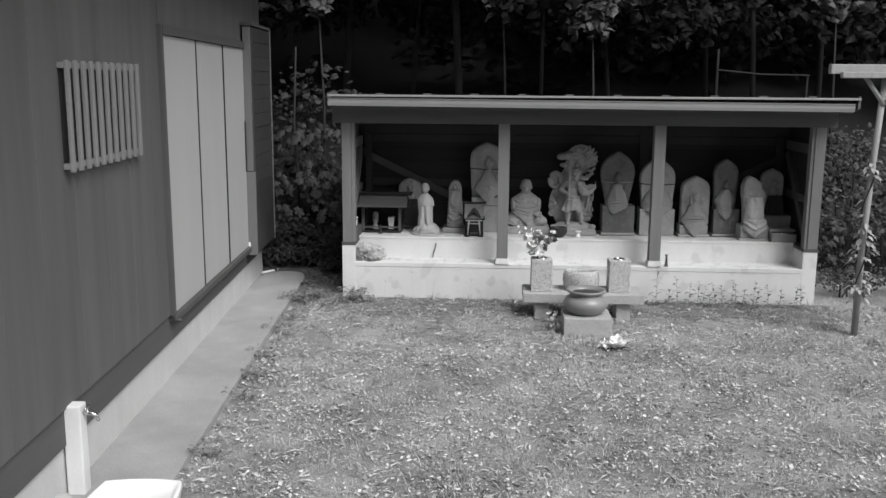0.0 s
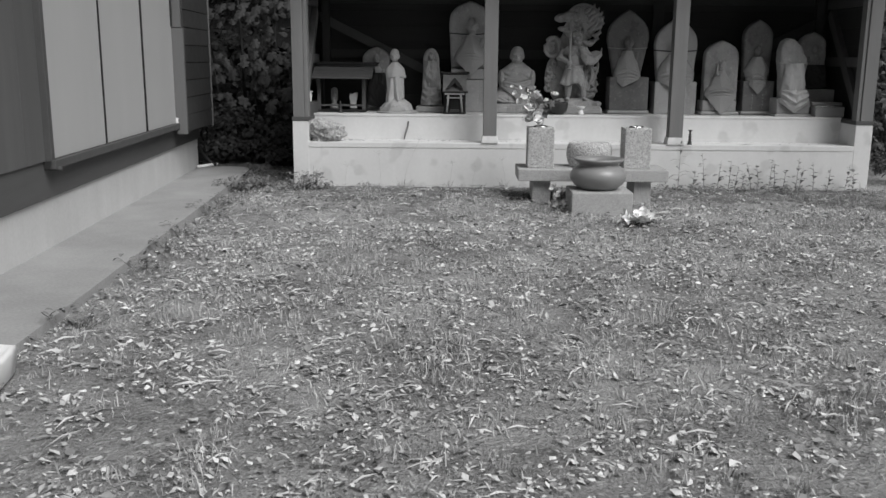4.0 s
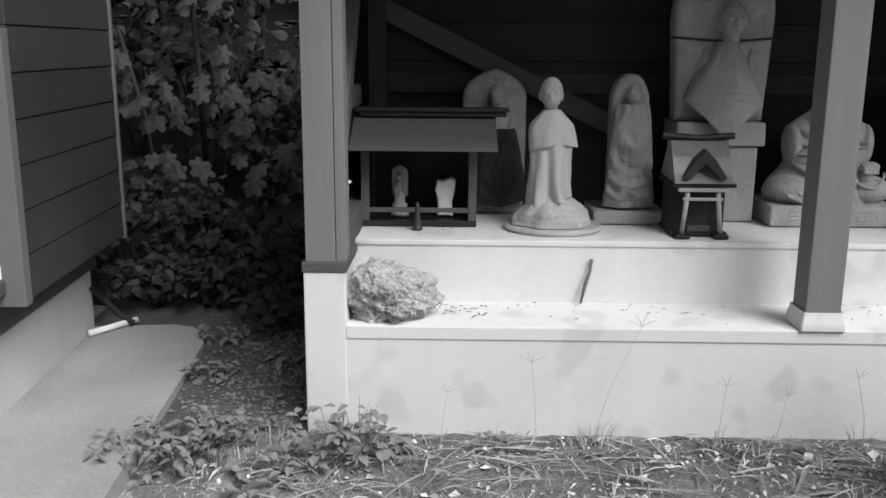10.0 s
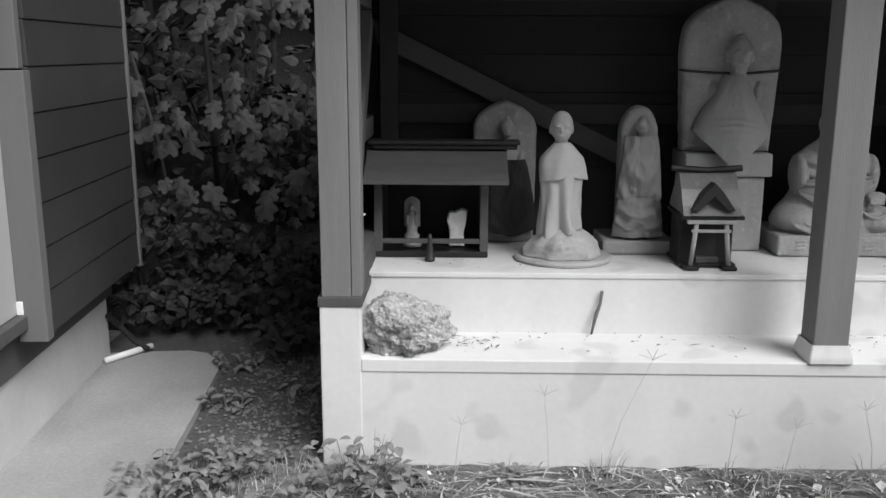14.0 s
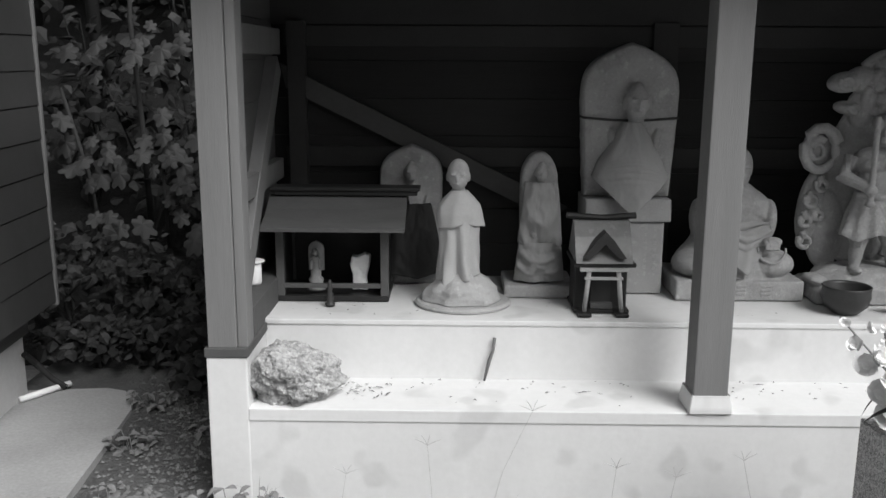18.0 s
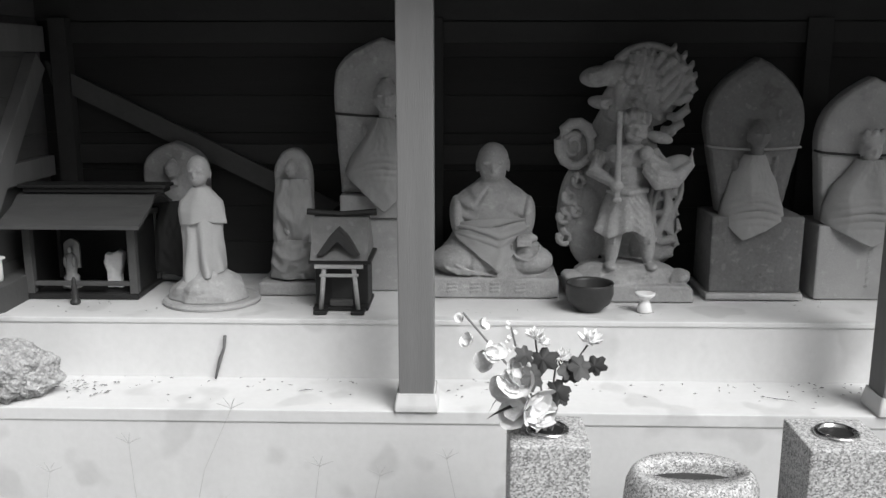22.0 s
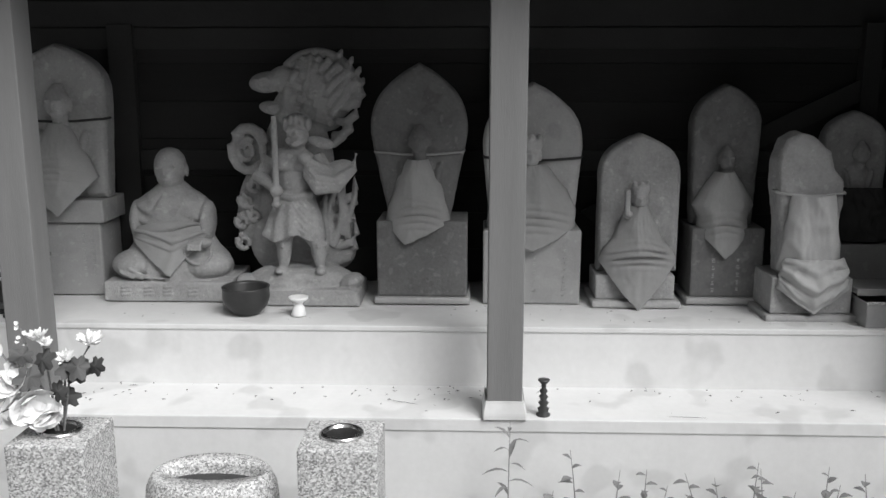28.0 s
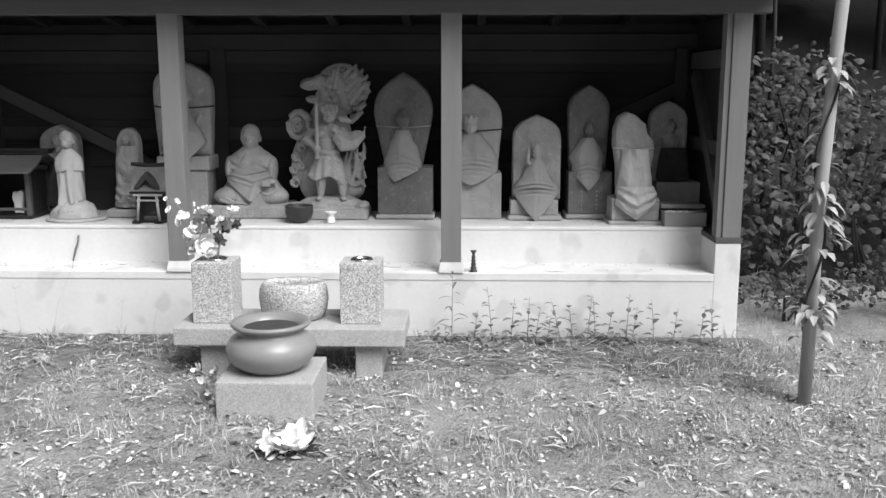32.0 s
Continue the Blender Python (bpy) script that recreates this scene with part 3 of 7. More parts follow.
def relief(bm, cx, yf, zb, zt, w, hr=0.046, crown=False, sceptre=False):
    """A seated figure in high relief on a stele's face; zt is the top of its head, under any crown."""
    h = zt - zb
    yh, zh = yf - 0.030, zt - hr
    ball(bm, (cx, yh, zh), (hr * 0.80, hr * 0.85, hr), seg=20)
    ball(bm, (cx, yh - 0.004, zh - hr * 0.45), (hr * 0.66, hr * 0.75, hr * 0.55), seg=16)
    tube(bm, [(cx, yf - 0.01, zt - hr * 2.8), (cx, yh + 0.008, zh)], hr * 0.55)
    ball(bm, (cx, yh - hr * 0.86, zh - hr * 0.15), (hr * 0.15, hr * 0.18, hr * 0.32), seg=8)
    ball(bm, (cx, yh - hr * 0.76, zh - hr * 0.62), (hr * 0.28, hr * 0.12, hr * 0.09), seg=8)
    for s in (-1, 1):
        ball(bm, (cx + s * hr * 0.34, yh - hr * 0.78, zh + hr * 0.12), (hr * 0.26, hr * 0.12, hr * 0.08), seg=8)
        ball(bm, (cx + s * hr * 0.80, yh + 0.004, zh - hr * 0.15), (hr * 0.14, hr * 0.2, hr * 0.5), seg=8)
    if crown:
        lathe(bm, [(hr * 0.82, 0.0), (hr * 0.90, hr * 0.2), (hr * 0.92, hr * 0.75), (hr * 0.6, hr * 0.9)], (cx, yh, zt - hr * 0.55), 20, 1, 0.9)
        for k in (-1, 0, 1):
            ball(bm, (cx + k * hr * 0.62, yh - hr * (0.55 - 0.2 * abs(k)), zt + hr * 0.35), (hr * 0.27, hr * 0.27, hr * 0.38), seg=10)
    else:
        ball(bm, (cx, yh + 0.006, zt - hr * 0.1), (hr * 0.42, hr * 0.42, hr * 0.32), seg=12)
    ball(bm, (cx, yf, zb + h * 0.44), (w * 0.30, 0.026, h * 0.26))
    ball(bm, (cx, yf - 0.005, zb + h * 0.20), (w * 0.36, 0.034, h * 0.18))
    for s in (-1, 1):
        ball(bm, (cx + s * w * 0.27, yf - 0.004, zb + h * 0.40), (w * 0.08, 0.022, h * 0.20), (0, s * 14, 0))
        ball(bm, (cx + s * w * 0.22, yf - 0.008, zb + h * 0.10), (w * 0.18, 0.030, h * 0.09))
    if sceptre:
        box(bm, cx - hr * 1.55, cx - hr * 1.1, yf - 0.075, yf - 0.045, zt - hr * 2.6, zt - hr * 0.1)
        ball(bm, (cx - hr * 1.2, yf - 0.05, zt - hr * 2.6), (hr * 0.5, 0.03, hr * 0.4), seg=10)


def stele(cx, yf, d, outline, mat, label, fig=None, crown=False, sceptre=False, name="stone_stele"):
    bm = bmesh.new()
    prism(bm, outline, yf, yf + d, 0.02)
    if fig:
        relief(bm, cx + fig[3], yf, fig[0], fig[1], fig[2], fig[4], crown, sceptre)
    ob = thing(name, bm, mat, label, "stele", "stone steles in the shed")
    return sculpt(ob, 0.0042, 1, 0.005, 0.045)


def ridge(v):
    """Sharp-crested waves, as cloth creases are."""
    return 1 - 2 * abs(math.sin(v))


def bib(cx, yf, z1, z0, w0, w1, mat, label, sag=0.0, depth=0.06, folds=3, tip=0.0, seed=0, crease=0.007, skew=0.0):
    """A cloth hung round a statue's neck: a creased sheet that widens from the neck and ends in a slack point."""
    bm = bmesh.new()
    nx, nz = 44, 46
    zc = z0 + tip
    grid = []
    for j in range(nz + 1):
        f = j / nz
        row = []
        for i in range(nx + 1):
            u = i / nx * 2 - 1
            zend = z0 + tip * abs(u) ** 1.05 + 0.006 * noise.noise(Vector((u * 3 + seed, 0.3, 0.7)))
            z = z1 + (zend - z1) * f
            g = min(1.0, max(0.0, (z1 - z) / max(z1 - zc, 1e-3)))
            w = w0 + (w1 - w0) * g ** 0.75
            x = u * w / 2
            ang = math.atan2(x, (z1 - z) + 0.05)
            d = crease * (0.2 + 0.8 * f) * ridge(folds * 1.9 * ang + seed * 1.7 + 0.8 * noise.noise(Vector((u * 1.5, f * 2, seed))))
            d += sag * ridge(5.5 * (f + 0.22 * u * u) * math.pi * 0.5 + seed + 0.7 * noise.noise(Vector((u * 2, f, seed + 9)))) * math.sin(math.pi * min(1, f * 1.1))
            d += 0.009 * (1 - 2.6 * abs(noise.noise(Vector((u * 1.1 + f * 1.4 + seed * 7, f * 2.1 - u * 0.9, 0.5))))) + 0.006 * (1 - 2 * abs(noise.noise(Vector((u * 2.3 + seed * 7, f * 4.3, 3.5))))) + 0.003 * noise.noise(Vector((u * 7, f * 8, seed)))
            y = yf - depth * math.sqrt(max(0.0, 1 - 0.93 * u * u)) * (0.72 + 0.38 * math.sin(math.pi * min(1, f * 1.05))) - d
            row.append(bm.verts.new((cx + x + skew * f * f, y, z)))
        grid.append(row)
    for a, b in zip(grid, grid[1:]):
        for i in range(nx):
            bm.faces.new((a[i], b[i], b[i + 1], a[i + 1]))
    bmesh.ops.recalc_face_normals(bm, faces=bm.faces[:])
    ob = thing("cloth_bib", bm, mat, label, "cloth", "cloths tied on the statues", smooth=True)
    s = ob.modifiers.new("cloth", "SOLIDIFY")
    s.thickness = 0.004
    return ob


def between(table, z):
    """Linear reading of rows (z, a, b, ...) at height z."""
    if z <= table[0][0]:
        return table[0][1:]
    for a, b in zip(table, table[1:]):
        if z <= b[0]:
            f = (z - a[0]) / (b[0] - a[0])
            return tuple(p + (q - p) * f for p, q in zip(a[1:], b[1:]))
    return table[-1][1:]


def drape(cx, yf, rows, tip, mat, label, lean=0.0, pleats=3, sag=0.006, seed=0):
    """A cloth tied round a seated figure's neck: it spreads over shoulders and knees, and its corner hangs as a point.
    rows are (z, half width, depth before the stone) from the knees up; lean puts the point to one side."""
    bm = bmesh.new()
    nx, nz = 56, 60
    zc, zn = rows[0][0], rows[-1][0]
    grid = []
    for j in range(nz + 1):
        f = j / nz
        row = []
        for i in range(nx + 1):
            u = i / nx * 2 - 1
            far = (lean - u) / (1 + lean) if u < lean else (u - lean) / (1 - lean)
            end = tip + (zc - tip) * far ** 1.08 + 0.004 * noise.noise(Vector((u * 4, 0.3, seed)))
            z = zn + (end - zn) * f
            hw, dep = between(rows, z)
            g = (zn - z) / (zn - zc)
            x = u * hw + 0.006 * noise.noise(Vector((0.7, z * 14, seed + 3 * (1 if u > 0 else -1)))) * abs(u)
            # pleats falling from the neck
            d = 0.0055 * min(1.0, g * 1.6) * ridge(pleats * u * 1.35 + seed * 1.3 + 0.7 * noise.noise(Vector((u * 1.5, f * 2, seed)))) * (1 - 0.6 * min(1.0, max(0.0, g - 0.6) / 0.4))
            # slack folds slung between the knees
            sling = max(0.0, 1 - abs(g - 0.86) / 0.30)
            d += 1.5 * sag * sling * (1 - u * u) * ridge(26 * (g + 0.16 * (1 - u * u)) + seed)
            d += 0.005 * noise.noise(Vector((u * 2.2 + seed, g * 3, 2.5))) + 0.002 * noise.noise(Vector((u * 8, g * 9, seed)))
            y = yf - dep * (1 - 0.97 * abs(u) ** 2.3) ** 0.5 - d
            row.append(bm.verts.new((cx + x, y, z)))
        grid.append(row)
    for a, b in zip(grid, grid[1:]):
        for i in range(nx):
            bm.faces.new((a[i], b[i], b[i + 1], a[i + 1]))
    bmesh.ops.recalc_face_normals(bm, faces=bm.faces[:])
    ob = thing("cloth_bib", bm, mat, label, "cloth", "cloths tied on the statues", smooth=True)
    m = ob.modifiers.new("cloth", "SOLIDIFY")
    m.thickness = 0.004
    return ob


def carved(ped, cx, yf, z1, z0, columns, seed):
    """Worn carved writing as short plain bars in columns."""
    rng = random.Random(seed)
    for dx in columns:
        z = z1
        while z > z0:
            h = rng.uniform(0.012, 0.02)
            w = rng.uniform(0.010, 0.016)
            bm = bmesh.new()
            for q in range(3):
                zz = z - h * q / 3
                ww = w * rng.uniform(0.5, 1.0)
                box(bm, cx + dx - ww / 2, cx + dx + ww / 2, yf - 0.0015, yf + 0.004, zz - 0.0022, zz)
            part("carved_mark", bm, STONE_LIGHT, ped)
            z -= h + 0.010


def cord(cx, hw, yf, z, mat, label):
    pts = [(cx - hw * 1.01, yf + 0.05, z + 0.006), (cx - hw * 0.99, yf - 0.006, z + 0.004), (cx - hw * 0.4, yf - 0.012, z - 0.004), (cx, yf - 0.016, z - 0.006), (cx + hw * 0.4, yf - 0.012, z - 0.004), (cx + hw * 0.99, yf - 0.006, z + 0.004), (cx + hw * 1.01, yf + 0.05, z + 0.006)]
    thing("cord", tube(bmesh.new(), pts, 0.005, 6), mat, label, "cord", smooth=True)


def build_steles():
    # leaning old stele half hidden at the back
    stele(-0.83, 8.80, 0.09, arch(-0.835, 0.118, Z0, 1.087, 0.05, 0.5), STONE, "worn rounded stele with a small figure behind the model shrine", (0.70, 1.02, 0.17, 0.0, 0.036))
    bib(-0.82, 8.80, 0.86, 0.56, 0.12, 0.23, CLOTH_DARK, "dark cloth round the worn stele", folds=2, depth=0.05, tip=0.02, seed=21)
    # slim stele
    thing("stone_slab", B(-0.47, -0.20, 8.60, 8.86, Z0, 0.575, 0.01), STONE, "flat stone slab under a slim stele", "stone slab")
    stele(-0.335, 8.66, 0.08, arch(-0.34, 0.070, 0.577, 1.076, 0, 0.25), STONE, "slim round-headed stele wrapped in cloth", (0.74, 1.035, 0.10, 0.0, 0.030))
    bib(-0.335, 8.668, 0.965, 0.70, 0.115, 0.165, CLOTH, "dull cloth wrapped round a slim stele", folds=2, depth=0.05, tip=0.03, seed=1, crease=0.006)
    bib(-0.335, 8.668, 0.735, 0.585, 0.15, 0.19, CLOTH, "second dull cloth folded over the slim stele's foot", folds=3, depth=0.06, tip=0.0, seed=15, sag=0.008)
    # tall broad stele with a broad bib
    p = thing("stone_pedestal", B(-0.15, 0.145, 8.68, 8.88, Z0, 0.81, 0.01), STONE_CUT, "tall squared pedestal with carved writing under the tallest stele", "pedestal", "stone pedestals on the step")
    carved(p, 0.0, 8.68, 0.79, 0.60, (0.075, 0.11), 3)
    pedestal(0.0, 0.33, 8.665, 0.22, 0.812, 0.90, STONE_CUT, "upper pedestal block under the tallest stele")
    stele(0.0, 8.71, 0.09, arch(0.0, 0.178, 0.902, 1.482, 0.03, 0.45, taper=0.92), STONE, "tall broad round-headed stele with a seated figure", (0.93, 1.325, 0.26, 0.018, 0.058))
    drape(0.005, 8.71, [(0.985, 0.146, 0.085), (1.05, 0.115, 0.082), (1.11, 0.078, 0.066), (1.16, 0.05, 0.052), (1.19, 0.036, 0.046)], 0.843, CLOTH, "large plain cloth bib on the tallest stele", 0.02, 2.4, 0.004, 2)
    cord(0.0, 0.18, 8.71, 1.20, CLOTH_DARK, "dark cord round the tallest stele")
    # leaf-shaped stele on a dark block
    pedestal(1.383, 0.335, 8.585, 0.24, Z0 + 0.03, 0.84, STONE_DARK, "dark squared pedestal on a mortar bed", 0.012)
    stele(1.37, 8.65, 0.08, arch(1.37, 0.180, 0.842, 1.412, 0.0, 0.95, taper=0.64), STONE_DARK, "dark leaf-shaped stele with a seated figure", (0.86, 1.182, 0.22, 0.004, 0.047))
    drape(1.366, 8.65, [(0.835, 0.120, 0.092), (0.87, 0.112, 0.088), (0.92, 0.096, 0.062), (0.98, 0.078, 0.054), (1.03, 0.052, 0.048), (1.062, 0.034, 0.044)], 0.757, CLOTH, "plain cloth bib on a dark stele", -0.36, 2.2, 0.007, 3)
    cord(1.37, 0.165, 8.65, 1.085, CLOTH, "pale cord round a dark stele")
    # pale stele behind the post
    p = pedestal(1.79, 0.36, 8.60, 0.24, Z0, 0.805, STONE_CUT, "pale squared pedestal with carved writing")
    carved(p, 1.79, 8.60, 0.76, 0.56, (0.01, 0.12), 4)
    stele(1.79, 8.655, 0.08, arch(1.79, 0.180, 0.807, 1.342, 0.02, 0.75, taper=0.86), STONE_LIGHT, "pale pointed stele with a crowned seated figure", (0.83, 1.128, 0.22, -0.008, 0.044), True)
    drape(1.788, 8.655, [(0.815, 0.160, 0.088), (0.88, 0.158, 0.078), (0.95, 0.128, 0.062), (1.0, 0.086, 0.052), (1.045, 0.05, 0.046)], 0.731, CLOTH, "plain cloth bib on a pale stele", 0.0, 2.6, 0.006, 4)
    cord(1.79, 0.18, 8.655, 1.065, CLOTH_DARK, "dark cord round a pale stele")
    # low round-headed stele with a triple crown figure
    thing("mortar_bed", B(2.01, 2.335, 8.55, 8.80, Z0, 0.552, 0.01), STONE_LIGHT, "thin mortar bed under a low stele", "mortar bed")
    pedestal(2.17, 0.29, 8.575, 0.20, 0.553, 0.645, STONE, "low stone foot of a crowned figure's stele")
    stele(2.17, 8.63, 0.09, arch(2.185, 0.148, 0.646, 1.158, 0.0, 0.5), STONE, "low round-headed stele with a crowned figure holding a tablet", (0.655, 0.966, 0.20, 0.008, 0.037), True, True)
    drape(2.176, 8.63, [(0.698, 0.145, 0.100), (0.735, 0.128, 0.098), (0.775, 0.094, 0.066), (0.83, 0.070, 0.054), (0.875, 0.050, 0.048), (0.90, 0.036, 0.044)], 0.520, CLOTH, "plain cloth slung over the lap of the crowned figure", 0.0, 2.2, 0.011, 5)
    # tall narrow pointed stele on an inscribed block
    p = pedestal(2.512, 0.265, 8.615, 0.22, Z0 + 0.03, 0.815, STONE_DARK, "dark pedestal with carved writing on a mortar bed", 0.014)
    carved(p, 2.512, 8.615, 0.70, 0.58, (-0.05, 0.04), 5)
    stele(2.50, 8.67, 0.08, arch(2.50, 0.125, 0.817, 1.337, 0.02, 0.7, taper=0.9), STONE_DARK, "tall narrow pointed stele with a seated figure", (0.83, 1.108, 0.17, -0.004, 0.038))
    drape(2.495, 8.67, [(0.800, 0.092, 0.076), (0.85, 0.090, 0.070), (0.895, 0.110, 0.056), (0.93, 0.090, 0.055), (0.98, 0.058, 0.048), (1.018, 0.034, 0.044)], 0.703, CLOTH, "plain cloth bib on a narrow stele", 0.05, 2.3, 0.006, 6)
    # weathered stone wrapped in cloth
    pedestal(2.755, 0.28, 8.42, 0.22, Z0 + 0.02, 0.675, STONE, "chipped stone base under a wrapped stone", 0.02)
    bm = bmesh.new()
    prism(bm, [(2.655, 0.676), (2.845, 0.676), (2.84, 0.80), (2.86, 0.93), (2.855, 1.01), (2.82, 1.05), (2.805, 1.11), (2.755, 1.155), (2.70, 1.175), (2.65, 1.15), (2.625, 1.08), (2.63, 0.97), (2.65, 0.85)], 8.46, 8.58, 0.025)
    sculpt(thing("standing_stone", bm, STONE, "weathered standing stone wrapped in cloth", "stone", smooth=True), 0.006, 2, 0.014, 0.06)
    cord(2.74, 0.115, 8.46, 0.965, CLOTH_PALE, "pale cord round a weathered stone")
    bib(2.745, 8.465, 0.965, 0.65, 0.14, 0.215, CLOTH_PALE, "pale cloth hung on a weathered stone", folds=2.2, depth=0.075, tip=0.05, seed=7, crease=0.009)
    bib(2.755, 8.435, 0.745, 0.555, 0.20, 0.25, CLOTH_PALE, "pale cloth gathered over a stone base", folds=1.3, depth=0.06, tip=0.085, seed=8, sag=0.011)
    # small stele in the back corner
    pedestal(3.062, 0.27, 8.68, 0.19, Z0, 0.744, STONE_CUT, "stone block in the back corner")
    stele(3.01, 8.74, 0.08, arch(3.0, 0.118, 0.746, 1.237, 0.0, 0.6), STONE, "small pointed stele with a figure in the back corner", (0.88, 1.12, 0.15, 0.0, 0.036))
    bib(3.03, 8.735, 0.955, 0.752, 0.15, 0.20, CLOTH_DARK, "dark cloth on the corner stele", folds=1, depth=0.045, tip=0.005, seed=9, crease=0.003)
    thing("tin_cup", lathe(bmesh.new(), [(0.03, 0), (0.032, 0.09), (0.029, 0.092)], (3.215 - 0.06, 8.78, Z0), 16), BOXMETAL, "small tin can beside the corner stele", "can", smooth=True)


build_steles()


def loft(bm, x, y, table, step=0.008, seg=48, swell=None):
    """A closed body of oval sections; table rows are (z, half width, half depth); swell(a, z) moves its skin outwards."""
    z0, z1 = table[0][0], table[-1][0]
    n = max(2, int((z1 - z0) / step))
    rings = []
    for k in range(n + 1):
        z = z0 + (z1 - z0) * k / n
        rx, ry = between(table, z)
        ring = []
        for q in range(seg):
            a = 2 * math.pi * q / seg
            d = swell(a, z) if swell else 0.0
            ring.append(bm.verts.new((x + (rx + d) * math.cos(a), y + (ry + d) * math.sin(a), z)))
        rings.append(ring)
    for a, b in zip(rings, rings[1:]):
        for q in range(seg):
            bm.faces.new((a[q], a[(q + 1) % seg], b[(q + 1) % seg], b[q]))
    bm.faces.new(rings[0][::-1])
    bm.faces.new(rings[-1])


def turned(a, b):
    return (a - b + math.pi) % (2 * math.pi) - math.pi


def bump(v, w):
    return math.exp(-(v / w) ** 2)


def build_jizo():
    bm = bmesh.new()
    x, y = -0.645, 8.52
    # rock mound, its face broken by clefts
    loft(bm, x + 0.014, y, [(Z0 + 0.016, 0.142, 0.118), (0.565, 0.138, 0.115), (0.592, 0.123, 0.103), (0.618, 0.098, 0.085), (0.642, 0.062, 0.055), (0.66, 0.04, 0.035)], 0.006, 56, lambda a, z: 0.017 * noise.noise(Vector((2.2 * math.cos(a), 2.2 * math.sin(a), z * 22))) + 0.006 * abs(noise.noise(Vector((5 * math.cos(a), 5 * math.sin(a), z * 45)))))
    loft(bm, x, y, [(0.64, 0.05, 0.042), (0.75, 0.055, 0.042), (0.88, 0.06, 0.044), (0.925, 0.045, 0.036), (0.955, 0.022, 0.022)])
    tube(bm, [(x - 0.002, y, 0.93), (x - 0.002, y - 0.003, 0.98)], 0.024)
    ball(bm, (x - 0.003, y - 0.008, 1.016), (0.040, 0.044, 0.050), seg=24)
    ball(bm, (x - 0.003, y - 0.014, 0.990), (0.034, 0.037, 0.034), seg=20)
    ball(bm, (x - 0.008, y - 0.052, 1.000), (0.006, 0.008, 0.011), seg=8)
    ball(bm, (x - 0.008, y - 0.048, 0.980), (0.011, 0.005, 0.004), seg=8)
    for q in (-1, 1):
        ball(bm, (x - 0.003 + q * 0.039, y, 1.000), (0.006, 0.012, 0.019), seg=8)
        ball(bm, (x - 0.006 + q * 0.016, y - 0.049, 1.013), (0.012, 0.005, 0.003), seg=8)
    sculpt(thing("monk_statue", bm, STONE_LIGHT, "small standing stone monk figure on a rock mound", "statue"), 0.004, 1, 0.003, 0.03)
    thing("round_plinth", lathe(bmesh.new(), [(0.178, 0), (0.18, 0.008), (0.172, 0.016), (0.02, 0.017)], (-0.627, 8.53, Z0), 40, 1, 0.9), STONE_LIGHT, "flat round plinth under the standing figure", "plinth", smooth=False)

    def robe_fold(a, z):
        low = min(1.0, max(0.0, (0.90 - z) / 0.25))
        lean = 1.1 * (z - 0.75)
        d = -0.026 * low * bump(turned(a, 4.55) + lean, 0.17) + 0.016 * low * bump(turned(a, 4.95) + lean, 0.15) + 0.008 * low * bump(turned(a, 4.15) - lean, 0.20) - 0.010 * low * bump(turned(a, 5.45), 0.16) - 0.008 * low * bump(turned(a, 3.75), 0.16)
        return d + 0.004 * low * math.sin(7 * a + 3 * z * 9) + 0.003 * noise.noise(Vector((3 * math.cos(a), 3 * math.sin(a), z * 14)))

    def cape_fold(a, z):
        low = min(1.0, max(0.0, (0.93 - z) / 0.10))
        return 0.020 * low ** 2 * bump(turned(a, 6.05), 0.22) + 0.006 * low * bump(turned(a, 4.5), 0.25) - 0.005 * low * bump(turned(a, 5.2), 0.2) + 0.004 * noise.noise(Vector((2.5 * math.cos(a), 2.5 * math.sin(a), z * 12)))

    bm = bmesh.new()
    loft(bm, x, y - 0.004, [(0.622, 0.080, 0.070), (0.68, 0.078, 0.067), (0.76, 0.073, 0.060), (0.84, 0.077, 0.056), (0.885, 0.072, 0.050), (0.92, 0.040, 0.036)], 0.006, 72, robe_fold)
    for v in bm.verts:
        # the hem hangs lower at one side
        f = max(0.0, (0.72 - v.co.z) / 0.10)
        v.co.z += f * (0.030 * (v.co.x - x) / 0.08 - 0.004)
    thing("cloth_bib", bm, CLOTH_PALE, "long pale robe hung round the standing figure", "cloth", "cloths tied on the statues", smooth=True)
    bm = bmesh.new()
    loft(bm, x, y - 0.006, [(0.822, 0.079, 0.060), (0.868, 0.083, 0.060), (0.900, 0.077, 0.054), (0.926, 0.054, 0.044), (0.952, 0.030, 0.031)], 0.005, 72, cape_fold)
    for v in bm.verts:
        f = max(0.0, (0.88 - v.co.z) / 0.05)
        v.co.z += f * (0.007 * math.sin((v.co.x - x) * 30 + 0.6) + 0.008 * noise.noise(v.co * 18))
    thing("cloth_bib", bm, CLOTH_PALE, "short pale cape over the robe", "cloth", "cloths tied on the statues", smooth=True)


build_jizo()


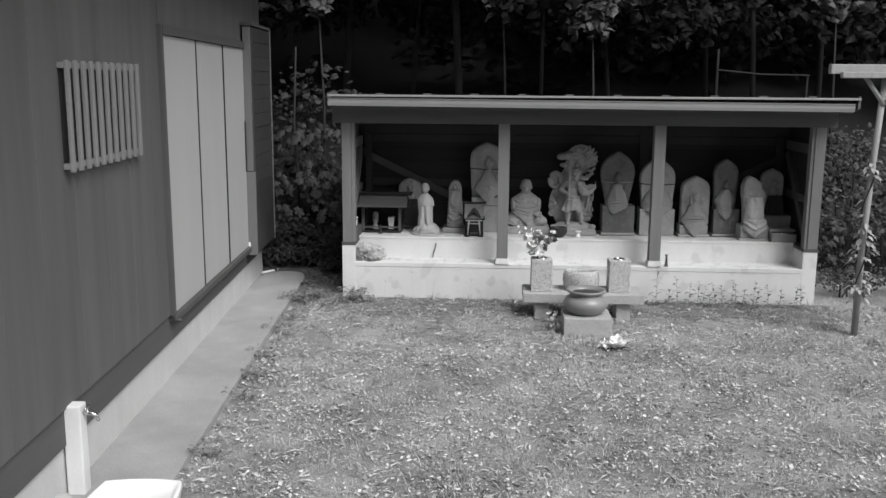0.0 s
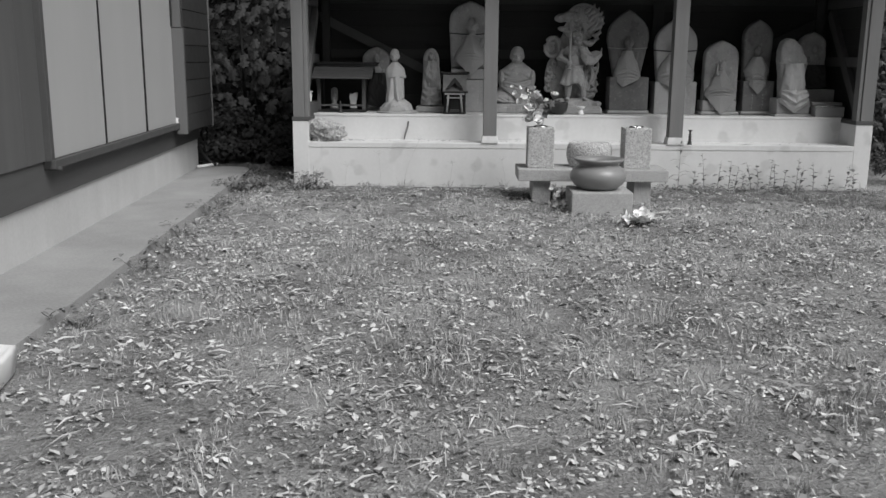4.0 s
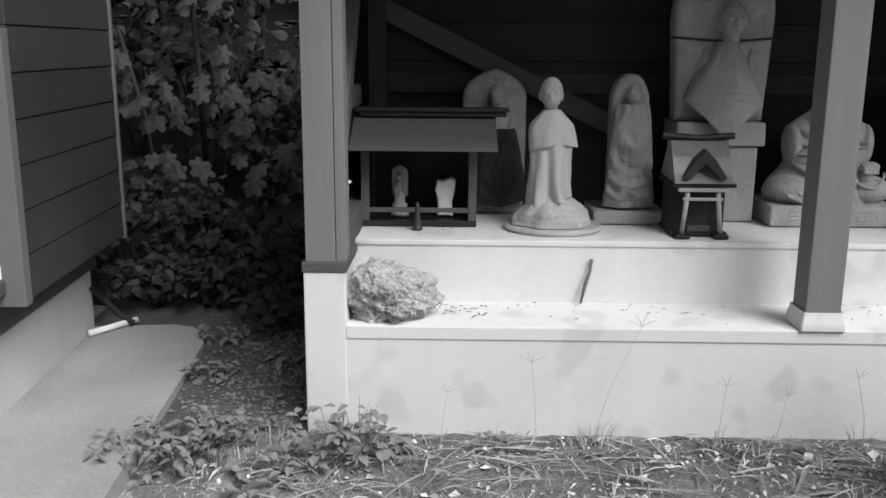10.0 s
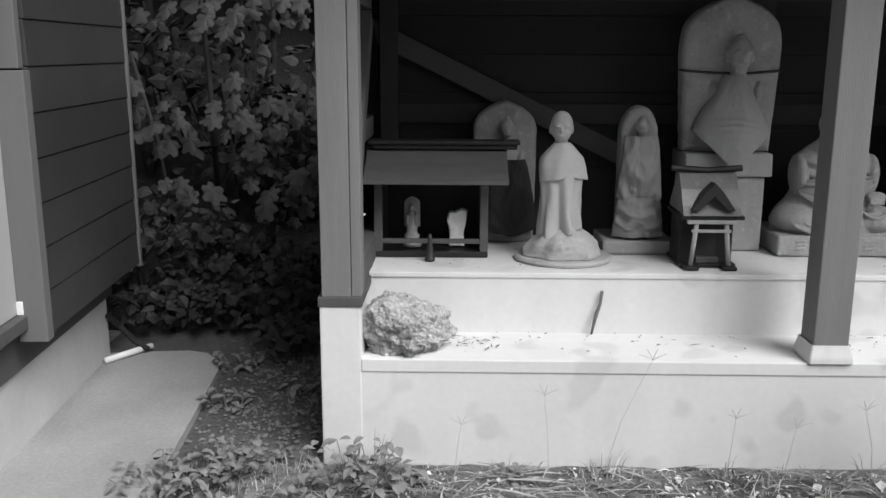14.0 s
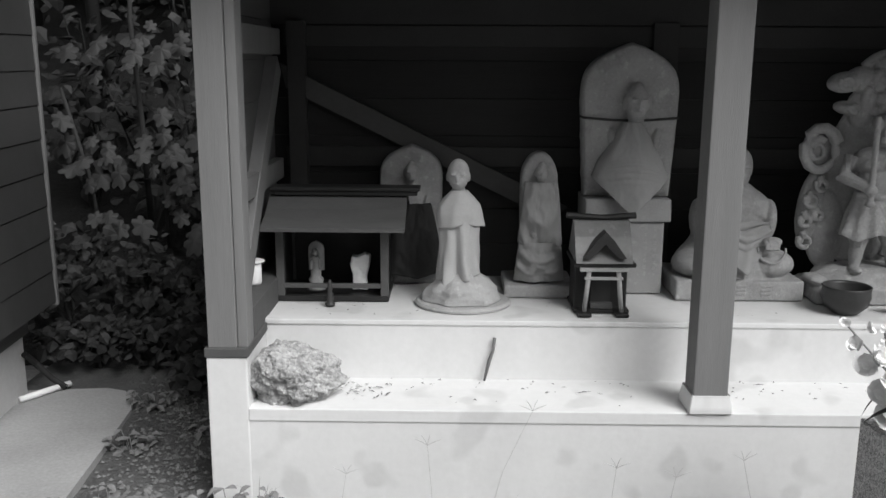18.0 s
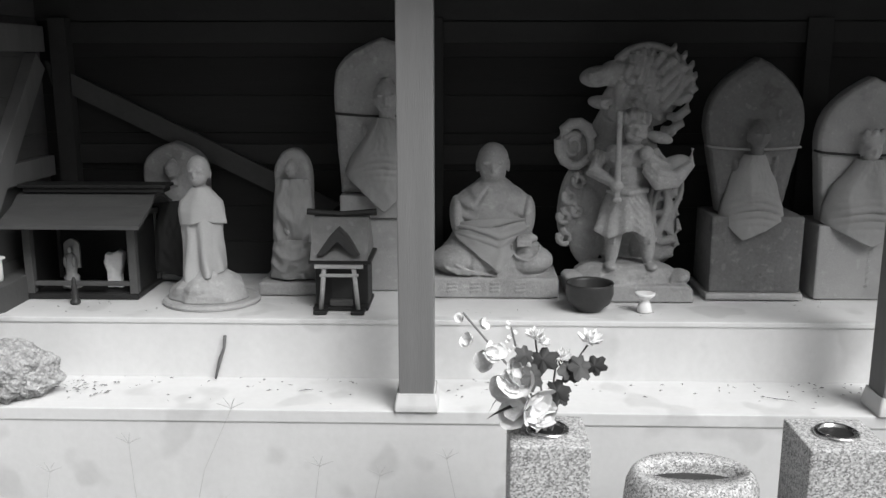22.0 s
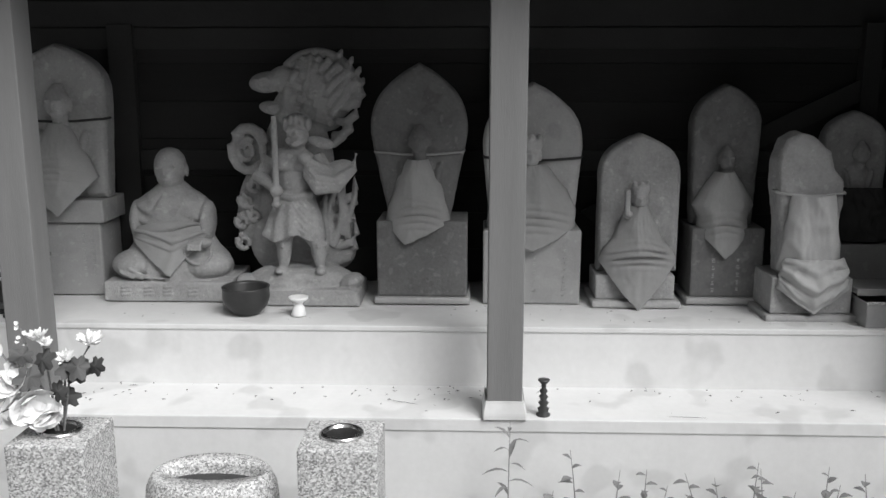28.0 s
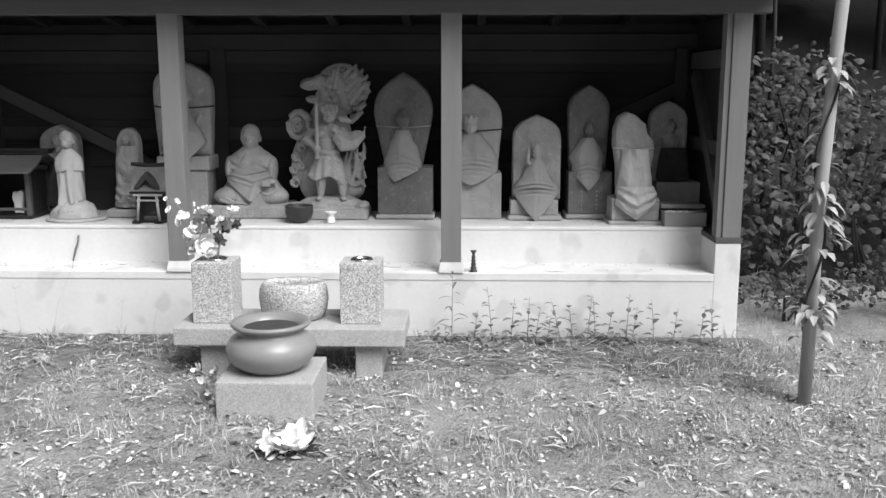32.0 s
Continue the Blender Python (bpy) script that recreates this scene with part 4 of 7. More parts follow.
def build_monk():
    bm = bmesh.new()
    x, y = 0.415, 8.735
    box(bm, 0.178, 0.662, 8.585, 8.90, Z0, 0.603, 0.008)
    body = [(0.595, 0.215, 0.138), (0.64, 0.222, 0.140), (0.68, 0.205, 0.130), (0.715, 0.172, 0.115), (0.75, 0.152, 0.103), (0.79, 0.150, 0.098), (0.83, 0.154, 0.094), (0.865, 0.151, 0.090), (0.895, 0.134, 0.082), (0.918, 0.107, 0.070), (0.938, 0.076, 0.056), (0.962, 0.048, 0.046)]

    def robe(a, z):
        d = 0.003 * noise.noise(Vector((2 * math.cos(a), 2 * math.sin(a), z * 9)))
        # sleeve creases at the shoulder, and the robe's crossing edges
        left = bump(turned(a, 3.75), 0.42) * bump(z - 0.86, 0.07)
        d += 0.011 * left * math.sin(130 * (z + 0.05 * turned(a, 3.75)))
        right = bump(turned(a, 5.55), 0.35) * bump(z - 0.80, 0.06)
        d -= 0.016 * right * bump(z - 0.812 + 0.07 * turned(a, 5.55), 0.007)
        d -= 0.012 * bump(turned(a, 4.40) + (0.90 - z) * 3.0, 0.05) * bump(z - 0.895, 0.03)
        # lap folds
        if z < 0.70:
            d += 0.007 * math.sin(16 * a) * (0.70 - z) / 0.1 * bump(turned(a, 4.2), 0.8)
        return d

    loft(bm, x, y, body, 0.005, 96, robe)
    for q in (-1, 1):
        ball(bm, (x + q * 0.135, y - 0.045, 0.652), (0.098, 0.098, 0.058), (0, 0, -q * 12), 24)
        ball(bm, (x + q * 0.132, y - 0.012, 0.812), (0.032, 0.070, 0.085), (0, q * 4, 0), 18)
    # forearm, fingers and beads
    ball(bm, (x + 0.128, y - 0.100, 0.744), (0.044, 0.030, 0.020), (0, 0, 20), 16)
    for q in range(4):
        tube(bm, [(x + 0.095 + 0.014 * q, y - 0.118, 0.752), (x + 0.093 + 0.015 * q, y - 0.148, 0.742), (x + 0.093 + 0.015 * q, y - 0.150, 0.722)], 0.0075, 8)
    for k in range(18):
        a = math.pi * (0.95 + 1.1 * k / 17)
        ball(bm, (x + 0.122 + 0.052 * math.cos(a), y - 0.146 + 0.022 * abs(math.cos(a)), 0.716 + 0.046 * math.sin(a)), 0.0062, seg=8)
    for k in range(5):
        tube(bm, [(x - 0.20 + 0.016 * k, y - 0.095 - 0.012 * k, 0.672 - 0.006 * k), (x - 0.17 + 0.028 * k, y - 0.140 - 0.002 * k, 0.635 - 0.004 * k), (x - 0.12 + 0.035 * k, y - 0.146, 0.614)], 0.0055, 7)
    # head
    tube(bm, [(x, y - 0.004, 0.93), (x, y - 0.010, 0.975)], 0.046, 18)
    ball(bm, (x, y - 0.014, 1.028), (0.060, 0.067, 0.070), seg=28)
    ball(bm, (x, y - 0.022, 0.990), (0.051, 0.056, 0.050), seg=24)
    ball(bm, (x - 0.003, y - 0.080, 1.005), (0.008, 0.010, 0.017), seg=10)
    ball(bm, (x - 0.003, y - 0.073, 0.978), (0.017, 0.007, 0.005), seg=10)
    for q in (-1, 1):
        ball(bm, (x + q * 0.059, y - 0.002, 1.008), (0.007, 0.016, 0.027), seg=10)
        ball(bm, (x - 0.002 + q * 0.025, y - 0.074, 1.024), (0.018, 0.007, 0.004), seg=10)
    # carved signs on the slab, too worn to read
    for dx in (-0.15, -0.065, 0.01, 0.105):
        for q in range(3):
            tube(bm, [(x + dx - 0.016, 8.5835, 0.552 + 0.015 * q), (x + dx + 0.016, 8.5835, 0.556 + 0.014 * q)], 0.0028, 6)
    sculpt(thing("monk_statue", bm, STONE, "seated stone monk figure holding beads on a carved slab", "statue"), 0.0038, 1, 0.003, 0.04)
    # cloth across the chest with its point hanging over the lap
    bm = bmesh.new()
    nx, nz = 60, 44
    rows = []
    for j in range(nz + 1):
        f = j / nz
        row = []
        for i in range(nx + 1):
            u = i / nx * 2 - 1
            top = 0.822 - 0.020 * u * u + 0.010 * u
            tip = 0.16
            end = 0.628 + (0.118 * (tip - u) / (1 + tip) if u < tip else 0.135 * (u - tip) / (1 - tip)) + 0.003 * noise.noise(Vector((u * 4, 0.2, 1)))
            z = top + (end - top) * f
            rx, ry = between(body, z)
            w = 0.152 - 0.012 * f
            ax = u * w
            back = min(0.985, abs(ax) / (rx + 0.012))
            depth = (ry + 0.012) * math.sqrt(1 - back * back)
            hang = max(0.0, 0.72 - z)
            yy = y - depth - 0.10 * hang * (1 - 0.5 * abs(u))
            crease = 0.010 * bump(f - 0.34 - 0.16 * u, 0.045) + 0.008 * bump(f - 0.52 - 0.10 * u * u, 0.04) * (1 - abs(u)) - 0.014 * bump(f - 0.20 + 0.12 * u, 0.04) * (1 if u > 0 else 0.4) + 0.010 * bump(u - tip * f - 0.42 + 0.5 * f, 0.10) * f + 0.003 * noise.noise(Vector((u * 3, f * 3, 4)))
            row.append(bm.verts.new((x + ax, yy - crease, z)))
        rows.append(row)
    for a, b in zip(rows, rows[1:]):
        for i in range(nx):
            bm.faces.new((a[i], b[i], b[i + 1], a[i + 1]))
    bmesh.ops.recalc_face_normals(bm, faces=bm.faces[:])
    ob = thing("cloth_bib", bm, CLOTH, "plain cloth tied across the seated monk figure's chest", "cloth", "cloths tied on the statues", smooth=True)
    m = ob.modifiers.new("cloth", "SOLIDIFY")
    m.thickness = 0.004


build_monk()


def ring_curl(bm, cx, y, cz, r0, r1, turns, thick, start=0.0, sx=1.0):
    n = int(12 * turns)
    pts = []
    for k in range(n + 1):
        f = k / n
        a = start + 2 * math.pi * turns * f
        r = r0 + (r1 - r0) * f
        pts.append((cx + sx * r * math.cos(a), y, cz + r * math.sin(a)))
    tube(bm, pts, [thick * (1 - 0.35 * k / n) for k in range(n + 1)], 8)


def build_guard():
    bm = bmesh.new()
    x, y = 0.905, 8.70
    # low slab and the broken rock on it
    prism(bm, [(0.695, Z0), (1.155, Z0), (1.15, 0.575), (1.12, 0.588), (0.72, 0.585), (0.695, 0.57)], 8.60, 8.87, 0.012)
    loft(bm, 0.915, 8.735, [(0.56, 0.215, 0.125), (0.60, 0.208, 0.118), (0.622, 0.190, 0.108), (0.64, 0.165, 0.095), (0.652, 0.12, 0.07)], 0.006, 72, lambda a, z: 0.020 * noise.noise(Vector((2.6 * math.cos(a), 2.6 * math.sin(a), z * 26))) + 0.010 * abs(noise.noise(Vector((7 * math.cos(a), 7 * math.sin(a), z * 55)))))
    for k in range(5):
        ball(bm, (0.72 + 0.098 * k, 8.70 + 0.03 * (k % 2), 0.60), (0.05, 0.07, 0.022 + 0.008 * (k % 3)), (0, 12 - 6 * k, 0), 8)
    # smoke: two rolled puffs, then a dome of slanting tongues with slits between them
    for c, r, t in (((0.800, 8.785, 1.340), (0.070, 0.040, 0.040), -6), ((0.86, 8.79, 1.35), (0.06, 0.035, 0.05), 0), ((0.815, 8.79, 1.245), (0.052, 0.036, 0.026), 8), ((0.87, 8.80, 1.24), (0.055, 0.032, 0.075), 0), ((0.985, 8.825, 1.30), (0.125, 0.016, 0.125), 15),
                    ((0.715, 8.80, 0.86), (0.052, 0.035, 0.15), 6), ((0.78, 8.80, 0.78), (0.08, 0.03, 0.16), 0), ((1.045, 8.81, 0.80), (0.075, 0.025, 0.15), -5), ((1.03, 8.80, 0.70), (0.09, 0.03, 0.08), 0), ((0.90, 8.81, 0.95), (0.15, 0.03, 0.33), 0)):
        ball(bm, c, r, (0, t, 0), 18)
    for c, r in (((0.93, 8.80, 1.33), (0.10, 0.022, 0.09)), ((1.05, 8.81, 1.28), (0.07, 0.02, 0.10)), ((0.99, 8.81, 1.22), (0.09, 0.02, 0.06))):
        ball(bm, c, r, (0, 20, 0), 16)
    for c in ((0.795, 1.338, 0.030), (0.83, 1.245, 0.020)):
        ring_curl(bm, c[0], 8.752, c[1], c[2], c[2] * 0.35, 1.3, 0.011, 2.6)
    for k in range(9):
        f = k / 8
        a = radians(118 - 100 * f)
        ex, ez = 0.985 + 0.138 * math.cos(a), 1.30 + 0.134 * math.sin(a)
        sx, sz = 0.875 + 0.155 * f, 1.235 - 0.055 * f
        pts, rad = [], []
        for q in range(12):
            g = q / 11
            side = 0.012 * math.sin(6.0 * g + 0.9 * k)
            px = sx + (ex - sx) * g - side * (ez - sz) * 4
            pz = sz + (ez - sz) * g + side * (ex - sx) * 4 + 0.018 * math.sin(math.pi * g)
            pts.append((px, 8.785 - 0.02 * math.sin(math.pi * g), pz))
            rad.append(0.0195 * (1 - 0.25 * g))
        tube(bm, pts, rad, 9)
    # rim of the dome, and flame tips curling off its outer edge
    tube(bm, [(0.985 + 0.150 * math.cos(radians(d)), 8.80, 1.30 + 0.150 * math.sin(radians(d))) for d in range(-20, 141, 10)], 0.018, 9)
    for k, (px, pz) in enumerate(((1.045, 1.135), (1.075, 1.165), (1.095, 1.215), (1.10, 1.27))):
        tube(bm, [(px - 0.035, 8.785, pz - 0.02), (px, 8.772, pz - 0.022), (px + 0.035, 8.77, pz + 0.005), (px + 0.042, 8.775, pz + 0.045), (px + 0.055, 8.785, pz + 0.075)], [0.015, 0.018, 0.018, 0.012, 0.005], 9)
    # scalloped flame edge beside the legs
    for k in range(5):
        pz = 0.665 + 0.058 * k
        px = 1.085 + 0.008 * math.sin(2.2 * k)
        tube(bm, [(px - 0.07, 8.79, pz - 0.015), (px - 0.03, 8.775, pz - 0.005), (px + 0.012, 8.77, pz + 0.012), (px + 0.034, 8.775, pz + 0.045), (px + 0.028, 8.785, pz + 0.085)], [0.012, 0.016, 0.018, 0.014, 0.005], 9)
    # looped scarf at the raised elbow
    ring_curl(bm, 0.722, 8.765, 1.088, 0.085, 0.075, 1.0, 0.024, 0.3, 0.78)
    ball(bm, (0.722, 8.80, 1.088), (0.06, 0.02, 0.075))
    ring_curl(bm, 0.715, 8.772, 1.085, 0.05, 0.02, 1.3, 0.012, 0.8, 0.8)
    for k in range(4):
        a = 0.1 + 0.33 * k
        px, pz = 1.0 + 0.15 * math.cos(a), 1.30 + 0.13 * math.sin(a)
        tube(bm, [(px - 0.04, 8.785, pz - 0.05), (px + 0.005, 8.78, pz - 0.01), (px + 0.004, 8.785, pz + 0.025), (px + 0.012, 8.79, pz + 0.045)], [0.022, 0.020, 0.014, 0.005], 8)
    # curls down the edges
    for cx2, cz2, r in ((0.688, 0.815, 0.028), (0.692, 0.735, 0.032), (0.705, 0.895, 0.03), (0.74, 0.955, 0.028), (0.735, 0.84, 0.026)):
        ring_curl(bm, cx2, 8.762, cz2, r, r * 0.35, 1.35, 0.012, 0.5 * math.pi)
    for k in range(7):
        bx, bz = 0.995 + 0.018 * k, 0.68 + 0.035 * (k % 3) + 0.012 * k
        pts = [(bx + 0.016 * math.sin(1.7 * k + 5 * q / 7) + 0.01 * q / 7, 8.765 + 0.006 * math.sin(q), bz + 0.24 * q / 7) for q in range(8)]
        tube(bm, pts, [0.013, 0.016, 0.015, 0.013, 0.012, 0.009, 0.006, 0.003], 8)
    # legs
    for hx, fx, q in ((0.862, 0.860, -1), (0.962, 0.994, 1)):
        tube(bm, [(hx, y, 0.83), (0.55 * hx + 0.45 * fx, y - 0.016, 0.775), (fx - 0.004 * q, y - 0.014, 0.74), (fx, y - 0.010, 0.70), (fx + 0.002 * q, y - 0.012, 0.658)], [0.044, 0.038, 0.029, 0.027, 0.018], 14)
        ball(bm, (fx + 0.010 * q, y - 0.036, 0.648), (0.022, 0.046, 0.014))
        for zz in (0.742, 0.752):
            tube(bm, [(fx - 0.029, y - 0.016, zz), (fx, y - 0.046, zz - 0.004), (fx + 0.029, y - 0.016, zz)], 0.005, 6)

    def skirt_fold(a, z):
        low = min(1.0, max(0.0, (0.93 - z) / 0.15))
        d = 0.006 * low * math.sin(11 * a + 0.8) + 0.022 * low * low * bump(turned(a, 3.6), 0.35)
        # swag slung from the belt across to the far hip
        across = turned(a, 4.75)
        if -0.35 < across < 1.35:
            d += 0.008 * max(0.0, ridge(105 * (z - 0.90) + 9.5 * math.sin(across * 1.6))) * (1 - abs(across - 0.5) / 0.9) * (1 if z > 0.80 else 0.4)
        return d

    first = len(bm.verts)
    loft(bm, x + 0.002, y, [(0.760, 0.104, 0.076), (0.80, 0.102, 0.074), (0.85, 0.094, 0.066), (0.90, 0.078, 0.056), (0.945, 0.066, 0.048)], 0.005, 96, skirt_fold)
    bm.verts.ensure_lookup_table()
    for v in bm.verts[first:]:
        f = max(0.0, (0.81 - v.co.z) / 0.05)
        v.co.z += f * (0.014 * math.sin((v.co.x - x) * 42 + 1.2) + 0.012)
    tube(bm, [(x - 0.075, y - 0.03, 0.935), (x, y - 0.056, 0.925), (x + 0.075, y - 0.03, 0.935)], 0.013, 7)
    # bare chest, arms, head
    ball(bm, (x, y, 0.985), (0.066, 0.05, 0.075))
    ball(bm, (x - 0.005, y - 0.004, 1.055), (0.088, 0.052, 0.055))
    for s in (-1, 1):
        ball(bm, (x + s * 0.034, y - 0.042, 1.045), (0.034, 0.018, 0.024))
    tube(bm, [(x - 0.085, y, 1.065), (x - 0.125, y - 0.02, 1.0), (x - 0.055, y - 0.078, 0.965)], [0.036, 0.031, 0.021])
    tube(bm, [(x + 0.085, y, 1.065), (x + 0.13, y - 0.03, 1.01), (x + 0.06, y - 0.075, 1.06)], [0.034, 0.029, 0.022])
    ball(bm, (x + 0.055, y - 0.075, 1.075), (0.026, 0.024, 0.024))
    # billowing sleeve
    for k in range(3):
        tube(bm, [(x + 0.055, y - 0.055, 1.055 - 0.02 * k), (x + 0.10, y - 0.075, 1.0 - 0.02 * k), (x + 0.165, y - 0.06, 0.985 - 0.01 * k), (x + 0.225, y - 0.03, 1.03), (x + 0.235, y - 0.01, 1.085)], [0.018, 0.024, 0.024, 0.018, 0.008], 8)
    ball(bm, (x + 0.17, y - 0.02, 1.025), (0.06, 0.025, 0.035), (0, -20, 0))
    ball(bm, (x + 0.11, y - 0.03, 1.125), (0.05, 0.02, 0.022), (0, 15, 0))
    # staff
    tube(bm, [(x - 0.048, y - 0.092, 0.90), (x - 0.048, y - 0.092, 1.225)], [0.013, 0.010], 8)
    ball(bm, (x - 0.048, y - 0.09, 0.955), (0.025, 0.024, 0.022))
    ball(bm, (x - 0.048, y - 0.092, 0.905), (0.02, 0.018, 0.012))
    # head with tiered hair
    tube(bm, [(x + 0.015, y, 1.09), (x + 0.02, y - 0.012, 1.13)], 0.03)
    ball(bm, (x + 0.022, y - 0.022, 1.155), (0.042, 0.048, 0.050))
    for k in range(5):
        ball(bm, (x + 0.022 + 0.021 * (k - 2), y - 0.03, 1.205 - 0.003 * (k - 2) ** 2), (0.014, 0.03, 0.026), seg=8)
    ball(bm, (x + 0.022, y - 0.005, 1.195), (0.052, 0.05, 0.038))
    ball(bm, (x + 0.020, y - 0.07, 1.148), (0.010, 0.014, 0.013), seg=8)
    ball(bm, (x + 0.020, y - 0.062, 1.122), (0.022, 0.012, 0.009), seg=8)
    for s in (-1, 1):
        ball(bm, (x + 0.021 + s * 0.02, y - 0.062, 1.172), (0.018, 0.010, 0.006), (0, s * 18, 0), 8)
        ball(bm, (x + 0.021 + s * 0.019, y - 0.06, 1.158), (0.012, 0.008, 0.007), seg=8)
        ball(bm, (x + 0.021 + s * 0.026, y - 0.05, 1.135), (0.014, 0.014, 0.014), seg=8)
    guard = sculpt(thing("guardian_statue", bm, STONE, "carved guardian figure with a sword before curling flames", "statue"), 0.0036, 1, 0.0025, 0.03)
    guard.location.y -= 0.06


build_guard()


# ---- shrines, offerings and vessels on the step ----
def build_hut():
    o = holder("model_shrine", "small weathered wooden model shrine with an open front", "shrine")
    xa, xb, yf, yb = -1.325, -0.905, 8.53, 8.80
    part("floor", B(xa, xb, yf, yb, Z0, 0.545, 0.003), LACQUER_DARK, o)
    for x in (xa, xb - 0.03):
        for y in (yf, yb - 0.03):
            part("post", B(x, x + 0.03, y, y + 0.03, 0.546, 0.835, 0.002), LACQUER, o)
    part("back_panel", B(xa + 0.03, xb - 0.03, yb - 0.02, yb - 0.008, 0.546, 0.83), LACQUER_DARK, o)
    part("side_panel", B(xa + 0.01, xa + 0.018, yf + 0.03, yb - 0.03, 0.546, 0.83), LACQUER_DARK, o)
    part("side_panel", B(xb - 0.018, xb - 0.01, yf + 0.03, yb - 0.03, 0.546, 0.83), LACQUER_DARK, o)
    part("front_rail", B(xa + 0.03, xb - 0.03, yf + 0.004, yf + 0.02, 0.575, 0.592, 0.002), LACQUER, o)
    part("lintel", B(xa - 0.01, xb + 0.01, yf - 0.005, yf + 0.03, 0.836, 0.858, 0.002), LACQUER, o)
    part("lintel", B(xa - 0.01, xb + 0.01, yb - 0.03, yb, 0.836, 0.858, 0.002), LACQUER, o)
    for k in range(14):
        x = xa - 0.02 + 0.032 * k
        part("rafter_end", B(x, x + 0.012, yf - 0.055, yf + 0.02, 0.845, 0.857, 0.001), LACQUER, o)
    bm = bmesh.new()
    prof = [(yf - 0.13, 0.852), (yf - 0.07, 0.872), (yf, 0.900), (yf + 0.05, 0.935), (yf + 0.09, 0.942), (yf + 0.14, 0.935), (yf + 0.22, 0.898), (yf + 0.33, 0.86)]
    prof = prof + [(a, b - 0.014) for a, b in prof[::-1]]
    ends = [[bm.verts.new((x, a, b)) for a, b in prof] for x in (-1.352, -0.838)]
    n = len(prof)
    for i in range(n):
        bm.faces.new((ends[0][i], ends[0][(i + 1) % n], ends[1][(i + 1) % n], ends[1][i]))
    bm.faces.new(ends[0])
    bm.faces.new(ends[1][::-1])
    bmesh.ops.recalc_face_normals(bm, faces=bm.faces[:])
    hut_roof = part("roof", bm, LACQUER, o)
    part("ridge", B(-1.33, -0.80, yf + 0.05, yf + 0.125, 0.943, 0.960, 0.003), LACQUER_DARK, hut_roof)
    part("ridge_cap", B(-1.345, -0.79, yf + 0.04, yf + 0.135, 0.961, 0.974, 0.003), LACQUER_DARK, hut_roof)
    for ob in bpy.data.objects:
        if ob.parent in (o, hut_roof) and ob.type == "MESH":
            for v in ob.data.vertices:
                if v.co.z > 0.82:
                    v.co.z -= 0.024
    bm = bmesh.new()
    x, y = -1.19, 8.62
    prism(bm, arch(x, 0.03, 0.62, 0.735, 0, 0.5), y + 0.012, y + 0.025, 0.004)
    lathe(bm, [(0.036, 0.548), (0.036, 0.565), (0.026, 0.575), (0.03, 0.59), (0.02, 0.6), (0.022, 0.64), (0.018, 0.67), (0.008, 0.685)], (x, y, 0), 12)
    ball(bm, (x, y - 0.004, 0.695), (0.011, 0.012, 0.015), seg=8)
    ball(bm, (x + 0.016, y - 0.012, 0.65), (0.008, 0.01, 0.022), seg=8)
    ball(bm, (x - 0.016, y - 0.012, 0.65), (0.008, 0.01, 0.022), seg=8)
    thing("figurine", bm, STONE, "tiny standing figurine inside the model shrine", "figurine", smooth=True)
    bm = bmesh.new()
    prism(bm, [(-1.05, 0.55), (-0.99, 0.55), (-0.995, 0.60), (-0.985, 0.64), (-0.98, 0.685), (-1.0, 0.695), (-1.03, 0.68), (-1.05, 0.685), (-1.058, 0.65), (-1.048, 0.61)], 8.60, 8.635, 0.01)
    sculpt(thing("white_figurine", bm, WHITE, "small chipped white figurine in the model shrine", "figurine"), 0.004, 1, 0.006, 0.02)
    thing("candle_holder", lathe(bmesh.new(), [(0.018, 0), (0.019, 0.01), (0.012, 0.016), (0.016, 0.026), (0.009, 0.034), (0.014, 0.045), (0.008, 0.054), (0.012, 0.065), (0.007, 0.074), (0.009, 0.085), (0.004, 0.1)], (-1.117, 8.47, Z0), 14), BRONZE, "small turned bronze candle holder before the shrine", "candle holder", smooth=True)
    c = thing("white_cup", lathe(bmesh.new(), [(0.026, 0), (0.028, 0.01), (0.028, 0.075), (0.026, 0.078)], (-1.385, 8.43, 0.617), 20), WHITE, "white lidded cup on the side timber beside the shrine", "cup", smooth=True)
    part("rim_lid", lathe(bmesh.new(), [(0.03, 0), (0.040, 0.003), (0.040, 0.006), (0.03, 0.010), (0.008, 0.012)], (-1.385, 8.43, 0.6965), 20), WHITE, c)


build_hut()


